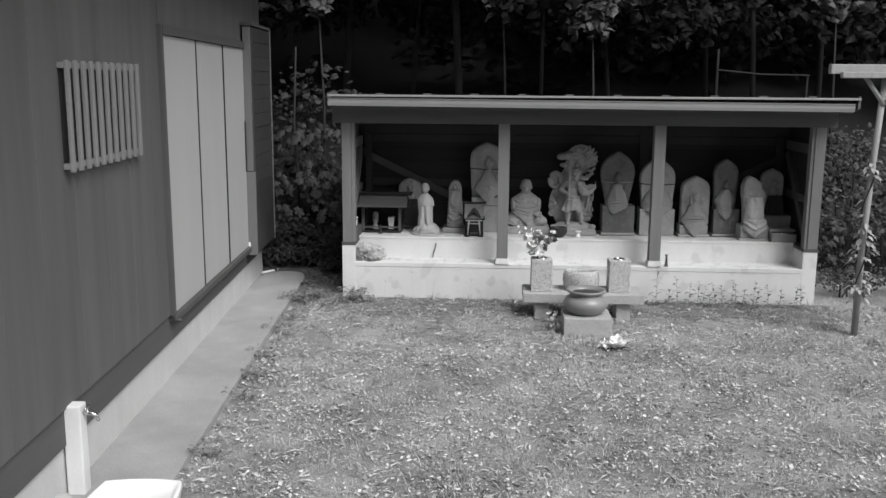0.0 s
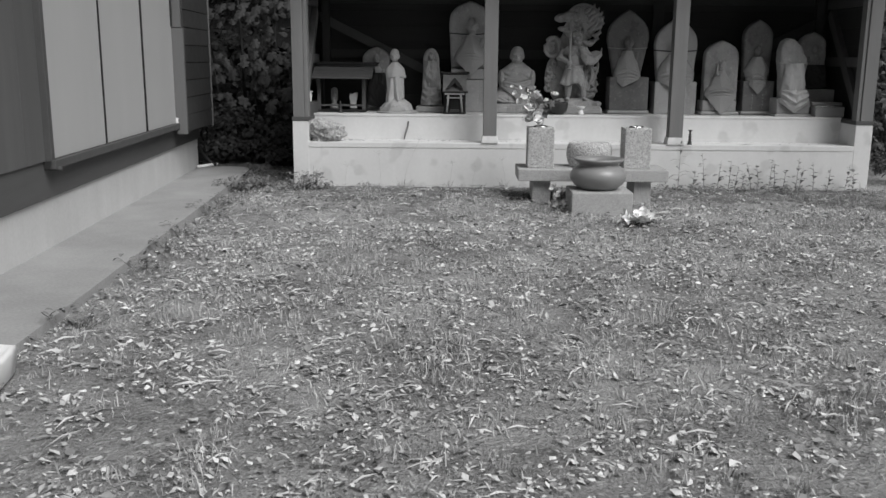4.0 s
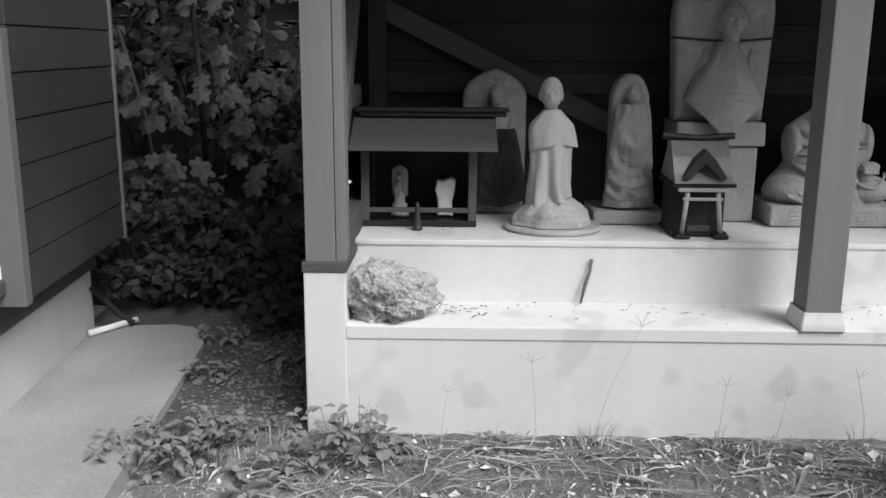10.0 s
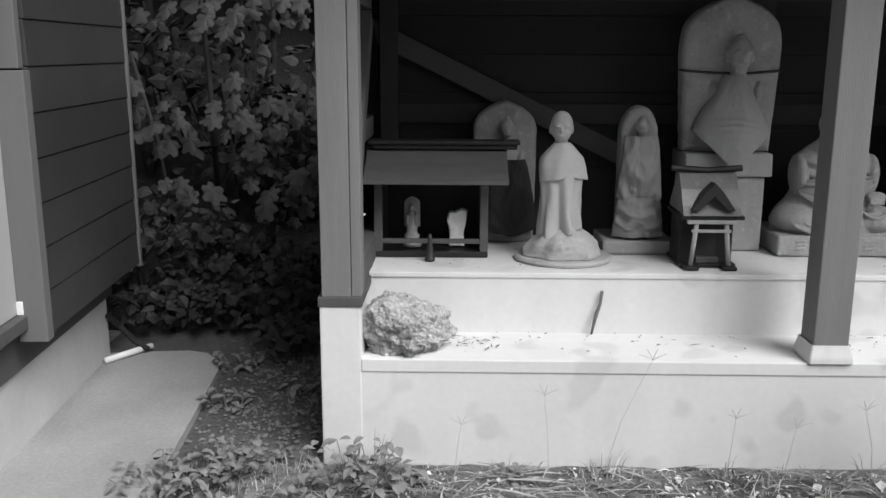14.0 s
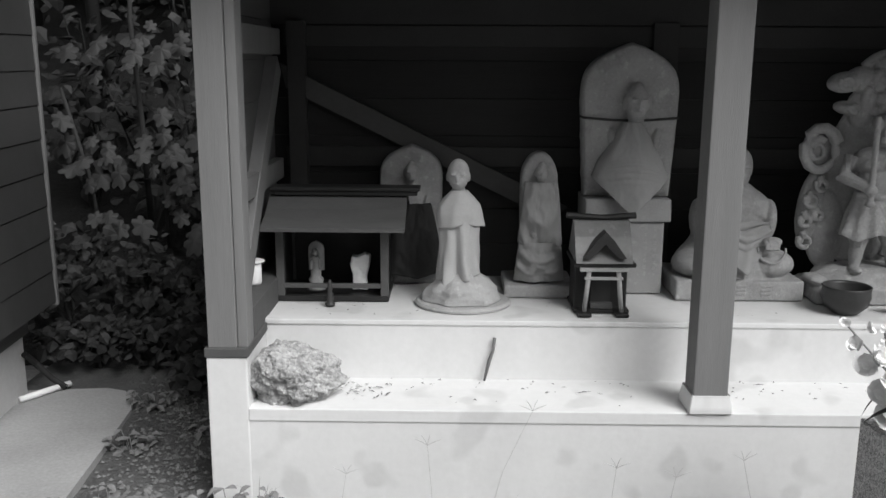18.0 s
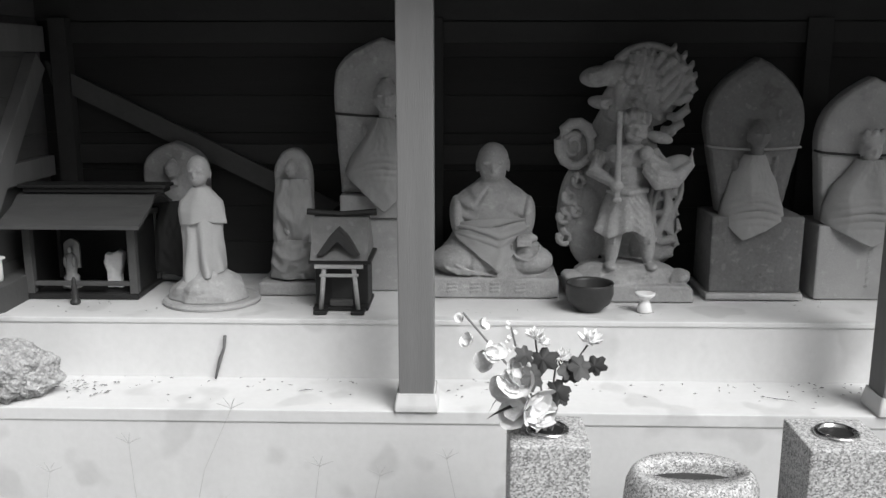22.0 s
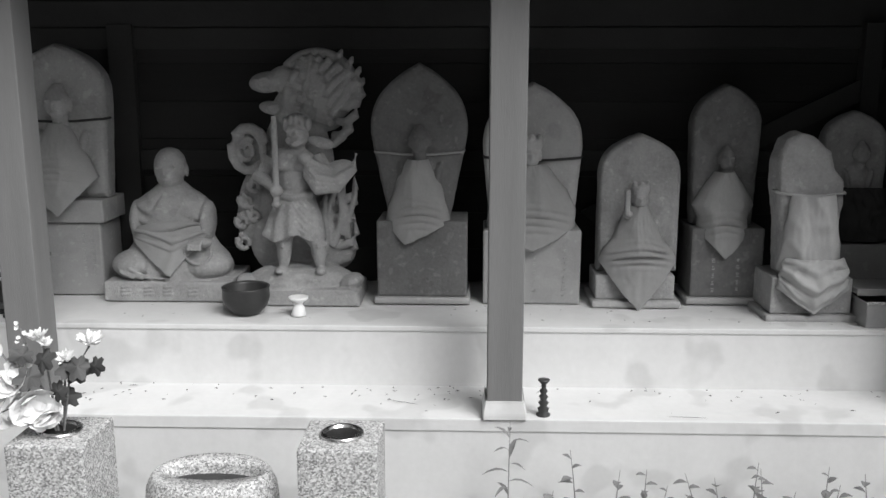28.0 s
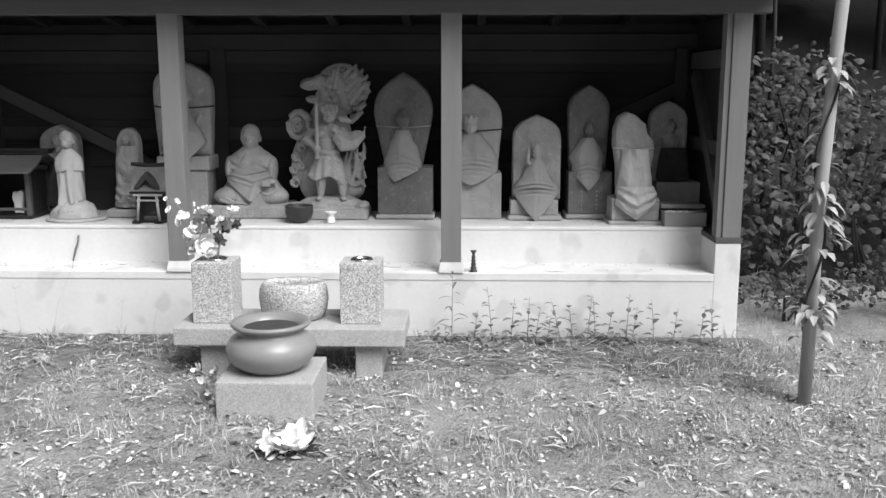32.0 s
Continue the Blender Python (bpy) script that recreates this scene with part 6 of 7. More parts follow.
def build_grass():
    rng = random.Random(11)
    verts, faces = [], []

    def blade(x, y, h, w):
        z = ground_height(x, y) - 0.014
        a, b = rng.uniform(0, 6.283), rng.uniform(0, 6.283)
        lean = rng.uniform(0.1, 0.9) * h
        dx, dy = math.cos(a) * w, math.sin(a) * w
        lx, ly = math.cos(b) * lean, math.sin(b) * lean
        n = len(verts)
        verts.extend([(x - dx, y - dy, z), (x + dx, y + dy, z), (x + dx * 0.8 + lx * 0.4, y + dy * 0.8 + ly * 0.4, z + h * 0.65), (x - dx * 0.8 + lx * 0.4, y - dy * 0.8 + ly * 0.4, z + h * 0.65), (x + lx, y + ly, z + h)])
        faces.extend([(n, n + 1, n + 2, n + 3), (n + 3, n + 2, n + 4)])

    for _ in range(7200):
        y = 0.5 + 7.5 * rng.random()
        x = -2.1 + 8.2 * rng.random()
        if rng.random() < 0.12:
            x, y = rng.uniform(3.3, 7.0), rng.uniform(6.5, 10)
        if not free_ground(x, y):
            continue
        if rng.random() > 0.55 + 0.8 * noise.noise(Vector((x * 0.8, y * 0.8, 2.0))) + 1.3 * noise.noise(Vector((x * 3.5, y * 3.5, 5.0))):
            continue
        tall = rng.choice((0.018, 0.025, 0.035, 0.05)) * (1.5 if rng.random() < 0.07 else 1)
        r = rng.uniform(0.012, 0.05)
        for _ in range(rng.randint(10, 26)):
            px, py = x + rng.gauss(0, r), y + rng.gauss(0, r)
            if free_ground(px, py):
                blade(px, py, tall * rng.uniform(0.5, 1.3), rng.uniform(0.0008, 0.0022))
    mesh_stuff("grass", verts, faces, GRASS, "short patchy grass over the yard", "grass")
    verts, faces = [], []
    for _ in range(190000):
        y = 0.4 + 7.6 * rng.random() ** 1.3
        x = -2.0 + 7.4 * rng.random()
        if not free_ground(x, y):
            continue
        if rng.random() > 0.58 + 0.6 * noise.noise(Vector((x * 1.1, y * 1.1, 7.0))) + 1.3 * noise.noise(Vector((x * 4.5, y * 4.5, 3.0))):
            continue
        z = ground_height(x, y) - 0.010 + rng.uniform(0, 0.012)
        a = rng.uniform(0, 6.283)
        long_one = rng.random() < 0.09
        L = rng.uniform(0.04, 0.13) if long_one else rng.uniform(0.006, 0.020) * (2.2 if rng.random() < 0.12 else 1.0)
        w = rng.uniform(0.0010, 0.0028) if long_one else L * rng.uniform(0.18, 0.42)
        dx, dy = math.cos(a) * L / 2, math.sin(a) * L / 2
        px, py = -math.sin(a) * w, math.cos(a) * w
        t = rng.uniform(-0.35, 0.35) * L * (0.3 if long_one else 1)
        t2 = rng.uniform(-0.6, 0.6) * w
        n = len(verts)
        verts.extend([(x - dx, y - dy, z - t), (x + px, y + py, z + 0.12 * L + t2), (x + dx, y + dy, z + t), (x - px, y - py, z + 0.08 * L - t2)])
        faces.append((n, n + 1, n + 2, n + 3))
    # creeping broad-leaved weeds in darker patches
    weeds, wfaces = [], []
    for _ in range(26000):
        x, y = -2.0 + 7.4 * rng.random(), 0.3 + 7.6 * rng.random() ** 1.2
        if not free_ground(x, y) or noise.noise(Vector((x * 1.6, y * 1.6, 11.0))) + 0.8 * noise.noise(Vector((x * 5.0, y * 5.0, 13.0))) < 0.16:
            continue
        z = ground_height(x, y) + rng.uniform(-0.008, 0.028)
        a, L = rng.uniform(0, 6.283), rng.uniform(0.014, 0.036)
        d, p = Vector((math.cos(a), math.sin(a), rng.uniform(-0.1, 0.5))) * L, Vector((-math.sin(a), math.cos(a), 0)) * L * rng.uniform(0.22, 0.4)
        o, n = Vector((x, y, z)), len(weeds)
        weeds += [tuple(o), tuple(o + d * 0.45 + p), tuple(o + d), tuple(o + d * 0.45 - p), tuple(o + d * 0.5 - Vector((0, 0, L * 0.12)))]
        wfaces += [(n, n + 4, n + 1), (n + 1, n + 4, n + 2), (n + 2, n + 4, n + 3), (n + 3, n + 4, n)]
    chips, cfaces = [], []
    for _ in range(20000):
        x, y = rng.uniform(-2.0, 4.6), 0.8 + 5.6 * rng.random() ** 1.9
        if not free_ground(x, y) or (x < -1.48 and 2.9 < y < 3.5) or rng.random() > 0.55 + 1.2 * noise.noise(Vector((x * 1.4, y * 1.4, 21.0))):
            continue
        o, n, a = Vector((x, y, ground_height(x, y) + rng.uniform(0.0, 0.014))), len(chips), rng.uniform(0, 6.283)
        L = rng.uniform(0.010, 0.034)
        d, p = Vector((math.cos(a), math.sin(a), rng.uniform(-0.25, 0.25))) * L, Vector((-math.sin(a), math.cos(a), rng.uniform(-0.4, 0.4))) * L * rng.uniform(0.14, 0.34)
        chips += [tuple(o - d * 0.5), tuple(o - d * 0.2 + p), tuple(o + d * 0.35 + p * 0.8 + Vector((0, 0, L * 0.15))), tuple(o + d * 0.5), tuple(o + d * 0.1 - p)]
        cfaces += [(n, n + 4, n + 2, n + 1), (n + 4, n + 3, n + 2)]
    mesh_stuff("dry_leaf_chips", chips, cfaces, CHIP, "pale curled dry leaf chips on the yard", "litter")
    mesh_stuff("creeping_weeds", weeds, wfaces, WEED, "low creeping leafy weeds in patches over the yard", "weeds")
    mesh_stuff("plant_litter", verts, faces, LITTER, "dry stalks and leaf bits strewn on the ground", "litter")


build_grass()


def leaf_cloud(verts, faces, rng, c, r, n, size, flat=0.5):
    for _ in range(n):
        while True:
            p = Vector((rng.uniform(-1, 1), rng.uniform(-1, 1), rng.uniform(-1, 1)))
            if p.length < 1:
                break
        p = p * (0.55 + 0.45 * p.length)
        o = Vector((c[0] + p.x * r[0], c[1] + p.y * r[1], c[2] + p.z * r[2]))
        d = Vector((rng.uniform(-1, 1), rng.uniform(-1.2, 0.6), rng.uniform(-0.9, 0.3))).normalized()
        nrm = Vector((rng.uniform(-0.5, 0.5), rng.uniform(-1.0, 0.2), rng.uniform(0.2, 1))).normalized()
        s = d.cross(nrm)
        if s.length < 0.05:
            continue
        s.normalize()
        L = size * rng.uniform(0.55, 1.3)
        w = L * rng.uniform(0.34, 0.48)
        k = len(verts)
        up = s.cross(d) * L * 0.12
        m1 = o + d * L * 0.45 + up * 0.5
        verts += [tuple(o), tuple(o + d * L * 0.12 + s * w * 0.75 - up), tuple(o + d * L * 0.42 + s * w - up), tuple(o + d * L * 0.75 + s * w * 0.5 - up * 0.7), tuple(o + d * L - up), tuple(o + d * L * 0.75 - s * w * 0.5 - up * 0.7), tuple(o + d * L * 0.42 - s * w - up), tuple(o + d * L * 0.12 - s * w * 0.75 - up), tuple(m1)]
        faces += [(k, k + 1, k + 2, k + 8), (k + 2, k + 3, k + 4, k + 8), (k + 4, k + 5, k + 6, k + 8), (k + 6, k + 7, k, k + 8)]


def shrub(name, spots, size, n, seed, mat, label):
    rng = random.Random(seed)
    o = holder(name, label, "shrub")
    verts, faces = [], []
    for (x, y, z, rx, ry, rz) in spots:
        leaf_cloud(verts, faces, rng, (x, y, z), (rx, ry, rz), n, size)
    me = bpy.data.meshes.new("leaves")
    me.from_pydata(verts, [], faces)
    me.materials.append(mat)
    ob = new("leaves", me)
    ob.parent = o
    for (x, y, z, rx, ry, rz) in spots:
        for k in range(3):
            bm = bmesh.new()
            tube(bm, [(x + rng.uniform(-0.05, 0.05), y, ground_height(x, y) - 0.05), (x + rng.uniform(-0.2, 0.2) * rx, y, z * 0.6), (x + rng.uniform(-0.6, 0.6) * rx, y + rng.uniform(-0.3, 0.3) * ry, z + rz * 0.5)], [0.012, 0.008, 0.004], 6)
            part("twig", bm, BARK, o)
    return o


def build_lobed_shrub():
    rng = random.Random(23)
    o = holder("lobed_shrub", "slender-stemmed shrub with large lobed leaves on the dark bank", "shrub")
    stems = [[(-2.33, 10.12, 0.45), (-2.34, 10.1, 1.06), (-2.37, 10.1, 1.6), (-2.34, 10.15, 2.5)], [(-2.55, 10.0, 0.35), (-2.6, 9.98, 0.8), (-2.7, 9.95, 1.25)], [(-1.95, 10.05, 0.35), (-1.85, 10.0, 0.8), (-1.75, 9.95, 1.3)], [(-2.2, 10.0, 0.4), (-2.2, 9.97, 0.9)]]
    for k, line in enumerate(stems):
        part("stem", tube(bmesh.new(), line, [0.017 - 0.003 * min(k, 2) - 0.002 * i for i in range(len(line))], 8), BARK, o, smooth=True)
    for x, y, z, r, n in ((-2.15, 9.95, 0.92, 0.22, 16), (-2.62, 9.95, 0.95, 0.2, 13), (-1.8, 9.95, 1.05, 0.2, 14), (-2.4, 10.0, 1.45, 0.25, 12), (-1.85, 9.95, 1.5, 0.22, 11), (-2.0, 9.9, 0.55, 0.2, 8), (-2.45, 9.85, 0.55, 0.2, 8), (-1.78, 9.85, 0.72, 0.12, 5)):
        for _ in range(n):
            c = (x + rng.gauss(0, r * 0.6), y + rng.uniform(-0.12, 0.1), z + rng.gauss(0, r * 0.45))
            bm = bmesh.new()
            lobed_leaf(bm, c, (rng.uniform(-0.7, 0.7), rng.uniform(-0.7, -0.1), rng.uniform(-1.0, -0.2)), (rng.uniform(-0.3, 0.3), -0.7, rng.uniform(0.4, 1.0)), rng.uniform(0.08, 0.15))
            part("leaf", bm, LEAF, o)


def build_shrubs():
    build_lobed_shrub()
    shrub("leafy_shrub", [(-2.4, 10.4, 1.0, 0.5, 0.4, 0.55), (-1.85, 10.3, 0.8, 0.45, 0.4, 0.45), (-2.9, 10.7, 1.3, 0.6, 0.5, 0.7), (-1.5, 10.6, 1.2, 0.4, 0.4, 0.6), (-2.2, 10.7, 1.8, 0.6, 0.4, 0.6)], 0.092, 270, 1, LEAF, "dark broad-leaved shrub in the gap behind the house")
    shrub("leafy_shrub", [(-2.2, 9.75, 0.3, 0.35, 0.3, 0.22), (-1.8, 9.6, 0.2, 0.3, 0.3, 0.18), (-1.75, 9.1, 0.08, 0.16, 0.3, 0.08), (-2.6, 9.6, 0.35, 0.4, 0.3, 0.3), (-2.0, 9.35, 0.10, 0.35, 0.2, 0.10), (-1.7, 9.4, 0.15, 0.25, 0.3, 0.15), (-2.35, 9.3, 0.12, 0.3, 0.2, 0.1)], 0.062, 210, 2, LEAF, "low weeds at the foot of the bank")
    shrub("leafy_shrub", [(3.9, 9.2, 0.5, 0.5, 0.5, 0.5), (4.6, 9.5, 0.7, 0.6, 0.5, 0.6), (4.2, 9.9, 1.2, 0.6, 0.5, 0.5), (5.3, 9.8, 0.8, 0.7, 0.5, 0.7), (3.75, 9.9, 1.0, 0.4, 0.4, 0.5)], 0.068, 495, 3, LEAF_MID, "leafy shrub beyond the shed's end")
    shrub("leafy_shrub", [(3.7, 8.4, 0.12, 0.4, 0.3, 0.12), (4.4, 8.5, 0.15, 0.5, 0.4, 0.15), (5.2, 8.4, 0.2, 0.5, 0.5, 0.2)], 0.036, 390, 4, LEAF_MID, "low weeds beside the shed")


build_shrubs()


def build_tree(x, y, h, r, seed, lean=0.0):
    rng = random.Random(seed)
    o = holder("forest_tree", "dark forest tree with a leafy crown", "tree", group="trees behind the shed")
    zb = ground_height(x, y)
    bm = bmesh.new()
    tube(bm, [(x, y, zb - 0.2), (x + lean * 0.3, y, zb + h * 0.35), (x + lean * 0.7, y + 0.1, zb + h * 0.7), (x + lean, y, zb + h)], [r, r * 0.8, r * 0.5, r * 0.15], 10)
    verts, faces = [], []
    for k in range(9):
        f = rng.uniform(0.3, 1.0)
        a = rng.uniform(0, 6.283)
        L = rng.uniform(0.8, 2.0) * (1.2 - 0.6 * f)
        b = Vector((x + lean * f, y, zb + h * f))
        e = b + Vector((math.cos(a) * L, math.sin(a) * L * 0.8, rng.uniform(-0.1, 0.5)))
        tube(bm, [b, (b + e) / 2 + Vector((0, 0, 0.12)), e], [r * 0.3, r * 0.2, r * 0.06], 6)
        leaf_cloud(verts, faces, rng, e, (0.8, 0.7, 0.45), 260, 0.16)
        leaf_cloud(verts, faces, rng, (b + e) / 2, (0.7, 0.6, 0.4), 120, 0.16)
    part("trunk", bm, BARK, o, smooth=True)
    me = bpy.data.meshes.new("crown")
    me.from_pydata(verts, [], faces)
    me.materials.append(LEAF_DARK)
    ob = new("crown", me)
    ob.parent = o


def build_forest():
    rng = random.Random(33)
    for k in range(15):
        x = -6.5 + 1.05 * k + rng.uniform(-0.4, 0.4)
        build_tree(x, 11.3 + rng.uniform(0, 2.2), rng.uniform(4.5, 7.5), rng.uniform(0.035, 0.07), 100 + k, rng.uniform(-0.5, 0.5))
    for k in range(10):
        x = -9 + 2.1 * k + rng.uniform(-0.4, 0.4)
        build_tree(x, 15 + rng.uniform(0, 2.5), rng.uniform(6.5, 9), rng.uniform(0.07, 0.12), 200 + k, rng.uniform(-0.5, 0.5))
    verts, faces = [], []
    for k in range(260):
        x = rng.uniform(-12, 15)
        y = rng.uniform(13.5, 19)
        leaf_cloud(verts, faces, rng, (x, y, rng.uniform(1.5, 11)), (1.3, 0.8, 0.9), 150, 0.3)
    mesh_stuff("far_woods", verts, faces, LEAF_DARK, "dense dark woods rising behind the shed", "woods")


build_forest()


def build_sapling(x, y, z_leaf, seed, n=70):
    rng = random.Random(seed)
    o = holder("sapling", "thin sapling with pale drooping leaves behind the roof", "sapling", group="saplings behind the shed")
    zb = ground_height(x, y)
    part("stem", tube(bmesh.new(), [(x + 0.04, y, zb - 0.1), (x + 0.06, y, 0.5 * (zb + z_leaf)), (x, y, z_leaf + 0.15)], [0.02, 0.016, 0.008], 8), BARK, o, smooth=True)
    verts, faces = [], []
    leaf_cloud(verts, faces, rng, (x - 0.02, y - 0.05, z_leaf), (0.26, 0.2, 0.22), n, 0.13)
    leaf_cloud(verts, faces, rng, (x + 0.15, y - 0.05, z_leaf + 0.2), (0.2, 0.2, 0.14), n // 2, 0.12)
    me = bpy.data.meshes.new("leaves")
    me.from_pydata(verts, [], faces)
    me.materials.append(SAPLEAF)
    ob = new("leaves", me)
    ob.parent = o


SAPLEAF = material("sapling_leaf", 0.07, 0.6, 0.2, 60, 3, 0.1, island=0.7)
build_sapling(1.22, 10.3, 2.84, 1)
build_sapling(-2.13, 10.5, 3.10, 2, 60)
build_sapling(4.10, 10.4, 3.08, 3, 60)
build_sapling(0.15, 11.0, 3.1, 4, 40)
rails = holder("pole_frame", "thin bare pole frame behind the shed roof", "frame")
part("upright", tube(bmesh.new(), [(2.74, 10.3, 0.3), (2.73, 10.3, 2.5)], 0.016, 8), BARK, rails)
part("upright", tube(bmesh.new(), [(3.78, 10.3, 0.3), (3.80, 10.3, 2.2)], 0.014, 8), BARK, rails)
part("rail", tube(bmesh.new(), [(2.72, 10.29, 2.26), (3.25, 10.29, 2.21), (3.82, 10.29, 2.20)], 0.010, 8), BARK, rails)


# ---- weeds along the base ----
def herb(x, y, h, seed, label, leafy=0.05, n=7, lean=0.0, mat=None, narrow=0.25, name="weed"):
    """An upright weed: one stem with leaves in turn."""
    rng = random.Random(seed)
    o = holder(name, label, "weed", group="weeds along the plinth")
    h += 0.06
    z = ground_height(x, y) - 0.015
    pts = [Vector((x, y, z)), Vector((x + lean * 0.3, y - 0.01, z + h * 0.4)), Vector((x + lean * 0.65, y - 0.005, z + h * 0.75)), Vector((x + lean, y, z + h))]
    part("stem", tube(bmesh.new(), pts, [0.0028, 0.0022, 0.0016, 0.0008], 5), WEED, o)
    for k in range(n):
        f = 0.12 + 0.88 * (k + rng.uniform(-0.2, 0.2)) / n
        f = min(max(f, 0.05), 1.0)
        p = Vector((x + lean * f, y - 0.008, z + h * f))
        a = k * 2.4 + rng.uniform(-0.4, 0.4)
        bm = bmesh.new()
        L = leafy * (1.15 - 0.55 * f) * rng.uniform(0.8, 1.2)
        leaf_blade(bm, p, (math.cos(a), 0.5 * math.sin(a) - 0.2, rng.uniform(0.1, 0.8)), L, L * narrow, 0.35)
        part("leaf", bm, mat or WEED, o)
    return o


def finger_grass(x, y, h, seed, lean):
    rng = random.Random(seed)
    o = holder("finger_grass", "thin grass stalk with spread seed fingers against the plinth", "grass stalk", group="grass stalks along the plinth")
    h += 0.06
    z = ground_height(x, y) - 0.015
    top = Vector((x + lean, y, z + h))
    part("stalk", tube(bmesh.new(), [(x, y, z), (x + lean * 0.35, y - 0.012, z + h * 0.5), top], [0.0012, 0.001, 0.0008], 5), STALK, o)
    for k in range(4):
        a = -0.9 + 0.6 * k + rng.uniform(-0.15, 0.15)
        part("seed_finger", tube(bmesh.new(), [top, top + Vector((math.sin(a) * 0.02, -0.004, math.cos(a) * 0.02)), top + Vector((math.sin(a) * 0.052, -0.006, math.cos(a) * 0.04))], [0.0011, 0.0012, 0.0006], 5), STALK, o)


def grass_tuft(x, y, h, n, seed, spread=0.05, mat=None):
    rng = random.Random(seed)
    o = holder("grass_tuft", "tuft of arching grass blades at the plinth's foot", "grass tuft", group="grass tufts along the plinth")
    h += 0.03
    z = ground_height(x, y) - 0.015
    for k in range(n):
        a = rng.uniform(0, 6.283)
        r = spread * rng.uniform(0.3, 1.6)
        hh = h * rng.uniform(0.5, 1.1)
        p0 = Vector((x + 0.02 * math.cos(a), y + 0.01 * math.sin(a), z))
        bm = bmesh.new()
        rows = []
        for f in (0.0, 0.3, 0.6, 0.82, 1.0):
            p = p0 + Vector((math.cos(a) * r * f ** 1.6, 0.45 * math.sin(a) * r * f ** 1.6, hh * (f - 0.35 * f ** 3)))
            w = 0.0022 * (1 - f * 0.85)
            rows.append((bm.verts.new(p + Vector((w, 0.3 * w, 0))), bm.verts.new(p - Vector((w, 0.3 * w, 0)))))
        for q, b in zip(rows, rows[1:]):
            bm.faces.new((q[0], q[1], b[1], b[0]))
        part("blade", bm, mat or WEED, o)


def low_plant(x, y, r, n, seed, size=0.035, h=0.08, label="low broad-leaved weed growing in the yard"):
    rng = random.Random(seed)
    o = holder("low_weed", label, "weed", group="low weeds by the wall")
    z = ground_height(x, y) - 0.01
    for k in range(n):
        a = rng.uniform(0, 6.283)
        q = r * rng.random() ** 0.6
        px, py = x + q * math.cos(a), y + q * math.sin(a) * 0.7
        hz = z + h * rng.uniform(0.2, 1.0)
        bm = bmesh.new()
        d = (rng.uniform(-1, 1), rng.uniform(-1, 0.4), rng.uniform(-0.2, 0.4))
        leaf_blade(bm, (px, py, hz), d, size * rng.uniform(0.7, 1.3), size * rng.uniform(0.3, 0.45), 0.4)
        part("leaf", bm, WEED, o)
        if k % 3 == 0:
            part("stalk", tube(bmesh.new(), [(x + 0.3 * (px - x), y + 0.3 * (py - y), z), (px, py, hz)], 0.0014, 4), WEED, o)


